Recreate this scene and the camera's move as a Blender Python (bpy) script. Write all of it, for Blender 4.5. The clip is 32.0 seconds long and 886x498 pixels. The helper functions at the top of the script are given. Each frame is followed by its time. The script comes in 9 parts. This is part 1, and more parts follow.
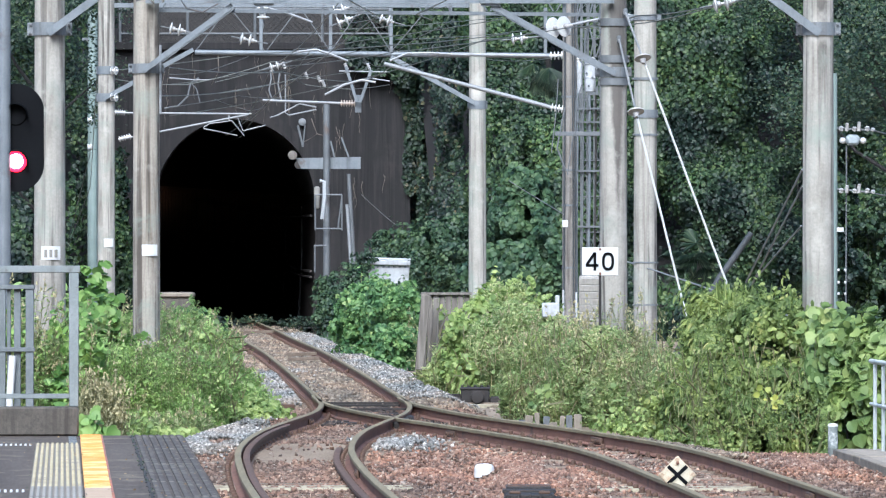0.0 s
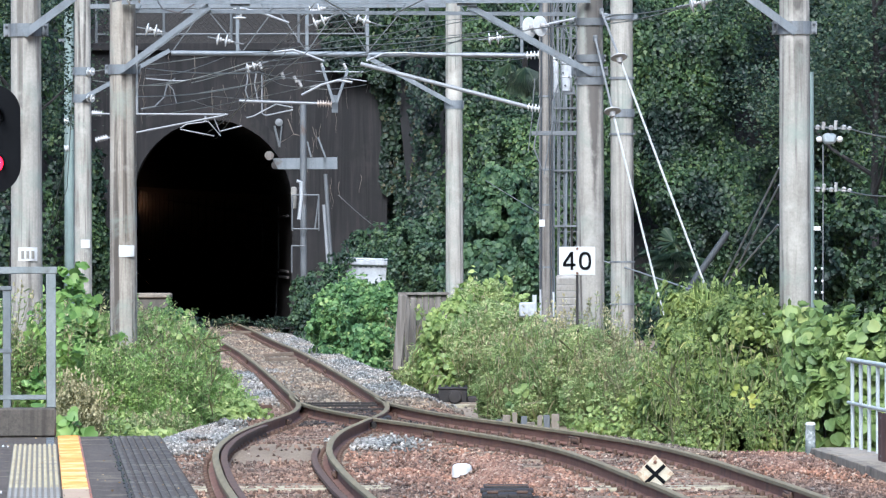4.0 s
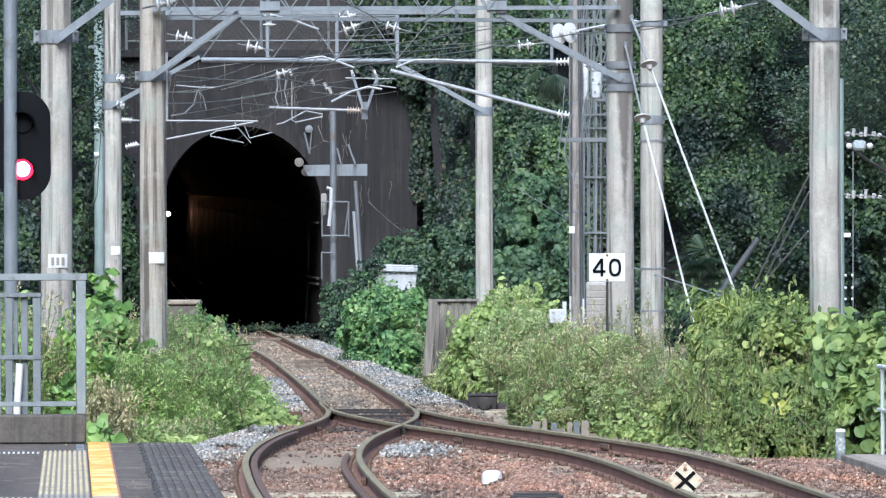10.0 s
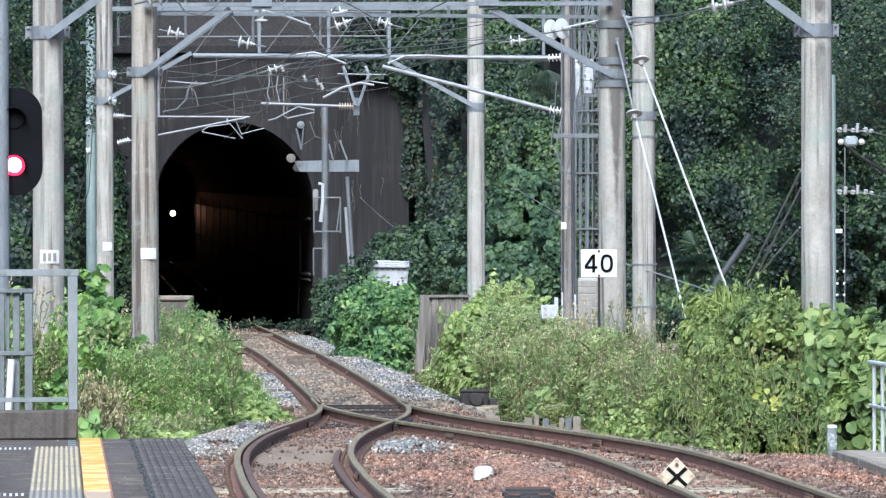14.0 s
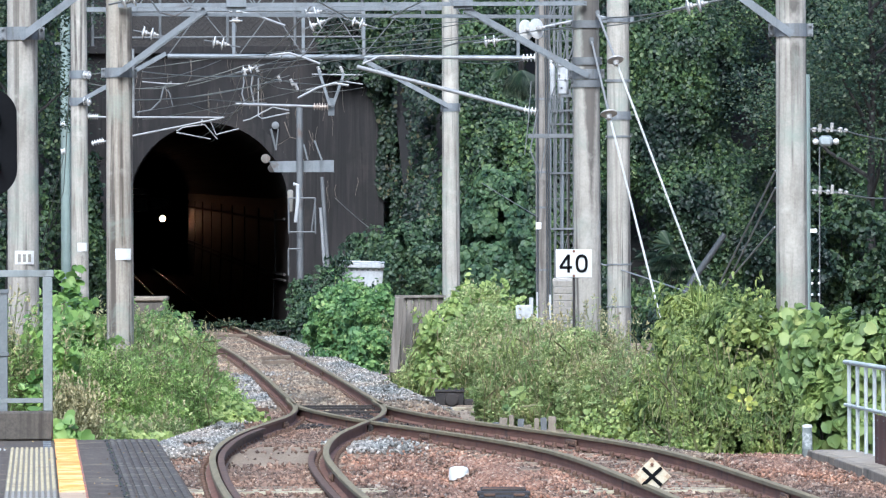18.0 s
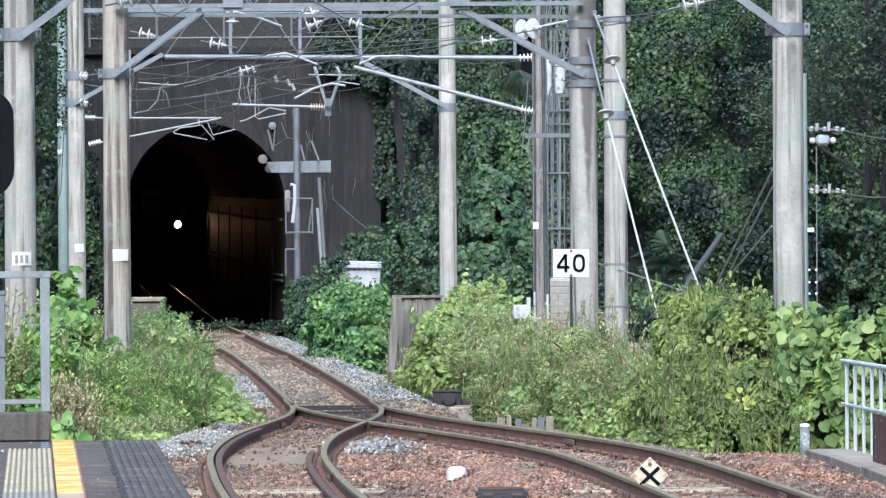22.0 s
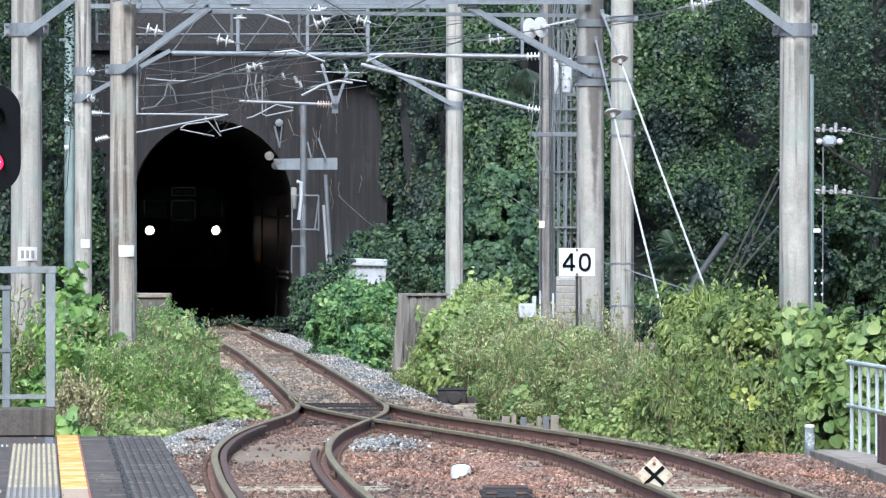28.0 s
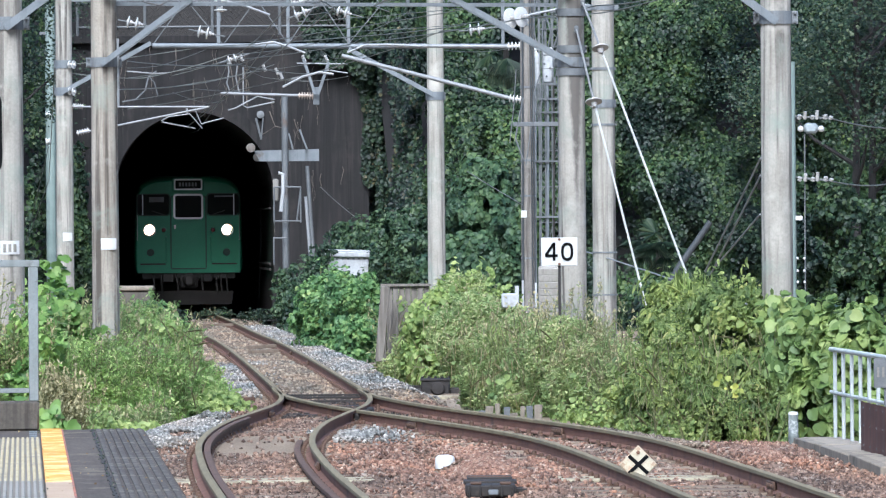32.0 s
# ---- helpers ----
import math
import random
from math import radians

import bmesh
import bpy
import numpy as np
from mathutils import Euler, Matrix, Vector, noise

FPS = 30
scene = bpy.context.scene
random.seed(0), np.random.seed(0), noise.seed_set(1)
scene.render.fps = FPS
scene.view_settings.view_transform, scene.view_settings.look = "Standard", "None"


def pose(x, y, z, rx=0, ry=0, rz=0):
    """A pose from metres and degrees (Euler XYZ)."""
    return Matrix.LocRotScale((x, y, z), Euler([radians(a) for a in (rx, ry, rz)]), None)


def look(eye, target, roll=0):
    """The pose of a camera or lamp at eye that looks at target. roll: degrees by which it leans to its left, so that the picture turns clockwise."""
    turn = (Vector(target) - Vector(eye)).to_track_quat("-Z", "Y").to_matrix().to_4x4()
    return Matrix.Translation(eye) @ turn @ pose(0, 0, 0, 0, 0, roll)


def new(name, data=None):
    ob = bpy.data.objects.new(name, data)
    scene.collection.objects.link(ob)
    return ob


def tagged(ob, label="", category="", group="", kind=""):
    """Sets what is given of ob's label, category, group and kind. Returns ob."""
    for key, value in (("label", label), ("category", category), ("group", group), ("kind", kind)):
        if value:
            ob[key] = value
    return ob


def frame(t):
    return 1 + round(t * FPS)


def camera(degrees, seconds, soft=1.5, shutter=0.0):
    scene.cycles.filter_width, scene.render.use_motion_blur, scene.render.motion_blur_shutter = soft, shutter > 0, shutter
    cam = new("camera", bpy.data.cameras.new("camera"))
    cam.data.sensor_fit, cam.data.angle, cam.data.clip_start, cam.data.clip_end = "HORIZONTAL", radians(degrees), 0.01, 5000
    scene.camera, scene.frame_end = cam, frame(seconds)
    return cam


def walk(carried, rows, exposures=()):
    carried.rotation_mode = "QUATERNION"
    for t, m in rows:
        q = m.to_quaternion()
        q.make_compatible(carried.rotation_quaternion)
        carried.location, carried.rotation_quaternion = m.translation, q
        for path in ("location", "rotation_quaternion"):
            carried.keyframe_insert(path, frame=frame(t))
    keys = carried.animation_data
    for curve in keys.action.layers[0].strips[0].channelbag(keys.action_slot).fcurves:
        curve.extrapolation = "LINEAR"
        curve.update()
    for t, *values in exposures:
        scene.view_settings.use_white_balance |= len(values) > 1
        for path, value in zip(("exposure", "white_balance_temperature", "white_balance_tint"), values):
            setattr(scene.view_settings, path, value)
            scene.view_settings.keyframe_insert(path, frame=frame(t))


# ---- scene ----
from functools import lru_cache

# camera on the platform, a long lens; it only pans, tilts and leans a little
cam = camera(8.2, 32.0, soft=1.25)
EYE = 2.1  # above the rail tops
ROWS = [
    (0.0, 0.0000, -0.0786, 0.000),
    (0.5, -0.0287, -0.0900, 0.031),
    (1.0, -0.0740, -0.1494, 0.057),
    (1.5, -0.1101, -0.1690, 0.057),
    (2.0, -0.1571, -0.1705, 0.081),
    (2.5, -0.1903, -0.1700, 0.084),
    (3.0, -0.2121, -0.1386, 0.201),
    (3.5, -0.2236, -0.0911, 0.179),
    (5.5, -0.1473, -0.0653, 0.183),
    (6.0, -0.1542, -0.0348, 0.071),
    (6.5, -0.0894, -0.0312, 0.243),
    (7.0, -0.0167, 0.0214, 0.219),
    (7.5, -0.0110, 0.0718, 0.209),
    (8.0, -0.0081, 0.0861, 0.203),
    (8.5, -0.0087, 0.1033, 0.194),
    (9.0, 0.0543, 0.0967, 0.138),
    (9.5, 0.0870, 0.0363, 0.215),
    (10.0, 0.0641, -0.0171, 0.182),
    (10.5, 0.0475, -0.0014, 0.100),
    (11.0, 0.0279, -0.0186, 0.239),
    (11.5, 0.0028, -0.0634, 0.240),
    (12.0, -0.0116, -0.0728, 0.299),
    (12.5, 0.0194, -0.0954, 0.227),
    (13.0, 0.0229, -0.0867, 0.132),
    (13.5, 0.0050, -0.0684, 0.119),
    (15.5, -0.0764, -0.0115, 0.423),
    (16.0, -0.1417, 0.0110, 0.345),
    (16.5, -0.1943, 0.0001, 0.211),
    (17.0, -0.1995, -0.0218, 0.158),
    (17.5, -0.2149, -0.0466, 0.251),
    (18.0, -0.2448, -0.0540, 0.258),
    (18.5, -0.2642, -0.0680, 0.340),
    (19.0, -0.2734, -0.0595, 0.206),
    (19.5, -0.2414, -0.0230, 0.135),
    (20.0, -0.2550, 0.0077, 0.212),
    (20.5, -0.2757, -0.0023, 0.320),
    (21.0, -0.2780, -0.0598, 0.378),
    (21.5, -0.2860, -0.0824, 0.336),
    (22.0, -0.2706, -0.0540, 0.402),
    (22.5, -0.2660, -0.0678, 0.415),
    (23.0, -0.2694, -0.0984, 0.604),
    (23.5, -0.2361, -0.0887, 0.473),
    (24.0, -0.1990, -0.0894, 0.434),
    (24.5, -0.2579, -0.0619, 0.416),
    (26.5, -0.2469, 0.0406, 0.011),
    (27.0, -0.2253, -0.0123, -0.105),
    (27.5, -0.2167, -0.0710, -0.111),
    (28.0, -0.2149, -0.0713, -0.005),
    (28.5, -0.2425, -0.1103, 0.119),
    (29.0, -0.2877, -0.1584, 0.111),
    (29.5, -0.3086, -0.1498, 0.106),
    (30.0, -0.3333, -0.1129, 0.094),
    (30.5, -0.3246, -0.0985, 0.174),
    (31.0, -0.3425, -0.1314, 0.236),
    (31.5, -0.3647, -0.1628, 0.297),
    (32.0, -0.3796, -0.1607, 0.451),
]

walk(cam, [(t, pose(0, 0, EYE, 90 + pitch, lean, yaw)) for t, yaw, pitch, lean in ROWS],
     exposures=[(0.0, 1.39, 5440, 8), (25.0, 1.39, 5440, 8), (26.5, 1.33, 5440, 8), (27.3, 1.33, 5440, 8), (28.0, 1.39, 5440, 8), (30.5, 1.39, 5440, 8), (32.0, 1.34, 5440, 8)])

# thin bright cloud: a soft sky and a very wide sun
world = bpy.data.worlds.new("sky")
scene.world = world
world.use_nodes = True
wn = world.node_tree.nodes
sky = wn.new("ShaderNodeTexSky")
sky.sky_type, sky.sun_disc = "NISHITA", False
sky.sun_elevation, sky.sun_rotation = radians(44), radians(188)
sky.air_density, sky.dust_density, sky.ozone_density = 1.0, 3.0, 1.0
world.node_tree.links.new(sky.outputs[0], wn["Background"].inputs["Color"])
wn["Background"].inputs["Strength"].default_value = 0.12
sun = new("sun", bpy.data.lights.new("sun", "SUN"))
sun.data.energy, sun.data.angle, sun.data.color = 2.3, radians(32), (1.0, 0.97, 0.93)
sun.matrix_world = look((-7, -50, 50), (0, 0, 0))

# ---------------------------------------------------------------- materials
def node(nt, kind, **inputs):
    n = nt.nodes.new(kind)
    for k, v in inputs.items():
        n.inputs[k.replace("_", " ")].default_value = v
    return n


def ramp(nt, fac, stops):
    n = nt.nodes.new("ShaderNodeValToRGB")
    els = n.color_ramp.elements
    while len(els) < len(stops):
        els.new(0.5)
    for e, (p, c) in zip(els, stops):
        e.position, e.color = p, (*c, 1)
    nt.links.new(fac, n.inputs[0])
    return n.outputs[0]


def blend(nt, fac, a, b, kind="MIX"):
    n = nt.nodes.new("ShaderNodeMix")
    n.data_type, n.blend_type = "RGBA", kind
    for sock, v in ((n.inputs[0], fac), (n.inputs[6], a), (n.inputs[7], b)):
        if isinstance(v, (int, float)):
            sock.default_value = v
        elif isinstance(v, tuple):
            sock.default_value = (*v, 1)
        else:
            nt.links.new(v, sock)
    return n.outputs[2]


def surface(name, low, high, rough=0.8, metal=0.0, coarse=1.5, fine=25.0, bump=0.25, streak=None, streak_amount=0.6,
            vary=0.0, bands=None, stain=None, stain_scale=0.7, stain_cut=0.55, stretch=(1, 1, 1), band_cut=0.54, lichen=None, tongue=None):
    """Two scales of noise between two colours, vertical streaks, blotches of stain and fine relief."""
    m = bpy.data.materials.new(name)
    m.use_nodes = True
    nt = m.node_tree
    bsdf = nt.nodes["Principled BSDF"]
    tc = nt.nodes.new("ShaderNodeTexCoord")
    vec = tc.outputs["Object"]
    info = nt.nodes.new("ShaderNodeObjectInfo")
    shift = nt.nodes.new("ShaderNodeVectorMath")
    shift.operation = "MULTIPLY_ADD"
    nt.links.new(info.outputs["Random"], shift.inputs[0])
    shift.inputs[1].default_value = (17.3, 9.1, 23.7)
    nt.links.new(vec, shift.inputs[2])
    vec = shift.outputs[0]
    mp = node(nt, "ShaderNodeMapping")
    mp.inputs["Scale"].default_value = stretch
    nt.links.new(vec, mp.inputs[0])
    a = node(nt, "ShaderNodeTexNoise", Scale=coarse, Detail=6.0, Roughness=0.6)
    b = node(nt, "ShaderNodeTexNoise", Scale=fine, Detail=4.0, Roughness=0.65)
    for n in (a, b):
        nt.links.new(mp.outputs[0], n.inputs["Vector"])
    both = blend(nt, 0.45, a.outputs[0], b.outputs[0])
    col = ramp(nt, both, [(0.32, low), (0.68, high)])
    if streak:
        sm = node(nt, "ShaderNodeMapping")
        sm.inputs["Scale"].default_value = (9, 9, 0.5)
        nt.links.new(vec, sm.inputs[0])
        s = node(nt, "ShaderNodeTexNoise", Scale=1.0, Detail=6.0, Roughness=0.65, Distortion=0.6)
        nt.links.new(sm.outputs[0], s.inputs["Vector"])
        f = ramp(nt, s.outputs[0], [(0.48, (0, 0, 0)), (0.7, (streak_amount,) * 3)])
        col = blend(nt, f, col, streak)
    if bands:
        sm = node(nt, "ShaderNodeMapping")
        sm.inputs["Scale"].default_value = (8.0, 8.0, 0.20)
        nt.links.new(vec, sm.inputs[0])
        s = node(nt, "ShaderNodeTexNoise", Scale=1.0, Detail=5.0, Roughness=0.55, Distortion=0.9)
        nt.links.new(sm.outputs[0], s.inputs["Vector"])
        f = ramp(nt, s.outputs[0], [(band_cut, (0, 0, 0)), (band_cut + 0.09, (0.88,) * 3)])
        # the runs break off and start again
        gap = node(nt, "ShaderNodeTexNoise", Scale=0.55, Detail=5.0, Roughness=0.7)
        nt.links.new(vec, gap.inputs["Vector"])
        f = blend(nt, 1.0, f, ramp(nt, gap.outputs[0], [(0.30, (0.15,) * 3), (0.52, (1,) * 3)]), "MULTIPLY")
        col = blend(nt, f, col, bands)
    if lichen:
        s = node(nt, "ShaderNodeTexNoise", Scale=1.3, Detail=8.0, Roughness=0.7, Distortion=0.4)
        nt.links.new(vec, s.inputs["Vector"])
        f = ramp(nt, s.outputs[0], [(0.50, (0, 0, 0)), (0.68, (0.75,) * 3)])
        col = blend(nt, f, col, lichen)
    if tongue:
        # a dark run of dirty water below a fitting, from top (full width) down to a point
        tx, z_top, z_low, half = tongue
        sep = nt.nodes.new("ShaderNodeSeparateXYZ")
        nt.links.new(tc.outputs["Object"], sep.inputs[0])
        wid = nt.nodes.new("ShaderNodeMapRange")
        nt.links.new(sep.outputs["Z"], wid.inputs[0])
        for k, val in zip((1, 2, 3, 4), (z_low, z_top, 0.015, half)):
            wid.inputs[k].default_value = val
        wave = node(nt, "ShaderNodeTexNoise", Scale=3.0, Detail=6.0, Roughness=0.7)
        nt.links.new(vec, wave.inputs["Vector"])

        def calc(kind, a, b):
            n_ = nt.nodes.new("ShaderNodeMath")
            n_.operation = kind
            for sock, val in zip(n_.inputs, (a, b)):
                if isinstance(val, (int, float)):
                    sock.default_value = val
                else:
                    nt.links.new(val, sock)
            return n_.outputs[0]
        off = calc("ABSOLUTE", calc("ADD", calc("SUBTRACT", sep.outputs["X"], tx), calc("MULTIPLY", calc("SUBTRACT", wave.outputs[0], 0.5), 0.14)), 0)
        edge = calc("DIVIDE", calc("SUBTRACT", wid.outputs[0], off), 0.06)
        edge = calc("MINIMUM", calc("MAXIMUM", edge, 0.0), 0.8)
        edge = calc("MULTIPLY", edge, calc("GREATER_THAN", sep.outputs["Z"], z_low))
        col = blend(nt, edge, col, (0.058, 0.048, 0.042))
    if stain:
        s = node(nt, "ShaderNodeTexNoise", Scale=stain_scale, Detail=7.0, Roughness=0.65)
        nt.links.new(vec, s.inputs["Vector"])
        f = ramp(nt, s.outputs[0], [(stain_cut, (0, 0, 0)), (stain_cut + 0.12, (0.85,) * 3)])
        col = blend(nt, f, col, stain)
    if vary:
        hsv = nt.nodes.new("ShaderNodeHueSaturation")
        rng = nt.nodes.new("ShaderNodeMapRange")
        rng.inputs[3].default_value, rng.inputs[4].default_value = 1 - vary, 1 + vary
        nt.links.new(info.outputs["Random"], rng.inputs[0])
        nt.links.new(rng.outputs[0], hsv.inputs["Value"])
        nt.links.new(col, hsv.inputs["Color"])
        col = hsv.outputs[0]
    nt.links.new(col, bsdf.inputs["Base Color"])
    rr = nt.nodes.new("ShaderNodeMapRange")
    rr.inputs[3].default_value, rr.inputs[4].default_value = max(0.02, rough - 0.12), min(1, rough + 0.12)
    nt.links.new(b.outputs[0], rr.inputs[0])
    nt.links.new(rr.outputs[0], bsdf.inputs["Roughness"])
    bsdf.inputs["Metallic"].default_value = metal
    if bump:
        bp = node(nt, "ShaderNodeBump", Strength=bump, Distance=0.01)
        nt.links.new(both, bp.inputs["Height"])
        nt.links.new(bp.outputs[0], bsdf.inputs["Normal"])
    return m


def own_shade(nt):
    """A random number for every island of a joined mesh and for every single piece."""
    g, info = nt.nodes.new("ShaderNodeNewGeometry"), nt.nodes.new("ShaderNodeObjectInfo")
    add, cut = nt.nodes.new("ShaderNodeMath"), nt.nodes.new("ShaderNodeMath")
    add.operation, cut.operation = "ADD", "FRACT"
    nt.links.new(g.outputs["Random Per Island"], add.inputs[0])
    nt.links.new(info.outputs["Random"], add.inputs[1])
    nt.links.new(add.outputs[0], cut.inputs[0])
    return cut.outputs[0], g.outputs["Position"]


def pebbles(name, stops, rough=0.9):
    """Loose stones, each of its own colour."""
    m = bpy.data.materials.new(name)
    m.use_nodes = True
    nt = m.node_tree
    bsdf = nt.nodes["Principled BSDF"]
    shade, place = own_shade(nt)
    col = ramp(nt, shade, stops)
    mp = node(nt, "ShaderNodeMapping")
    mp.inputs["Scale"].default_value = (1.0, 0.16, 1.0)
    nt.links.new(place, mp.inputs[0])
    n = node(nt, "ShaderNodeTexNoise", Scale=1.3, Detail=6.0, Roughness=0.65)
    nt.links.new(mp.outputs[0], n.inputs["Vector"])
    f = ramp(nt, n.outputs[0], [(0.36, (0.66, 0.70, 0.72)), (0.5, (0.98, 0.94, 0.90)), (0.64, (1.22, 1.05, 0.92))])
    col = blend(nt, 1.0, col, f, "MULTIPLY")
    nt.links.new(col, bsdf.inputs["Base Color"])
    bsdf.inputs["Roughness"].default_value = rough
    return m


def foliage(name, stops, patch=((0.75, 0.8, 0.7), (1.2, 1.15, 1.0)), patch_scale=0.9, gloss=0.5, through_light=0.3):
    """Leaves: every leaf its own green, patches of fresher growth, on vines also painted lit tops and recesses, some
    light through the blade.
    """
    m = bpy.data.materials.new(name)
    m.use_nodes = True
    nt = m.node_tree
    bsdf = nt.nodes["Principled BSDF"]
    shade, place = own_shade(nt)
    col = ramp(nt, shade, stops)
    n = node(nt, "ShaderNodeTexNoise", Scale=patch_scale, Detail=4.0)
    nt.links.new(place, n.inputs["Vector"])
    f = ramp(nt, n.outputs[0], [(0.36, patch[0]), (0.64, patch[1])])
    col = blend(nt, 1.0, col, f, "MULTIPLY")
    nt.links.new(col, bsdf.inputs["Base Color"])
    bsdf.inputs["Roughness"].default_value = gloss
    bsdf.inputs["Specular IOR Level"].default_value = 0.35
    tr = nt.nodes.new("ShaderNodeBsdfTranslucent")
    nt.links.new(col, tr.inputs["Color"])
    mix = nt.nodes.new("ShaderNodeMixShader")
    mix.inputs[0].default_value = through_light
    nt.links.new(bsdf.outputs[0], mix.inputs[1])
    nt.links.new(tr.outputs[0], mix.inputs[2])
    nt.links.new(mix.outputs[0], nt.nodes["Material Output"].inputs["Surface"])
    return m


def glow(name, colour, strength):
    m = bpy.data.materials.new(name)
    m.use_nodes = True
    b = m.node_tree.nodes["Principled BSDF"]
    b.inputs["Base Color"].default_value = (*colour, 1)
    b.inputs["Emission Color"].default_value = (*colour, 1)
    b.inputs["Emission Strength"].default_value = strength
    return m


def glass(name, tint=(0.02, 0.025, 0.025)):
    m = bpy.data.materials.new(name)
    m.use_nodes = True
    b = m.node_tree.nodes["Principled BSDF"]
    b.inputs["Base Color"].default_value = (*tint, 1)
    b.inputs["Roughness"].default_value = 0.12
    b.inputs["Specular IOR Level"].default_value = 0.16
    return m


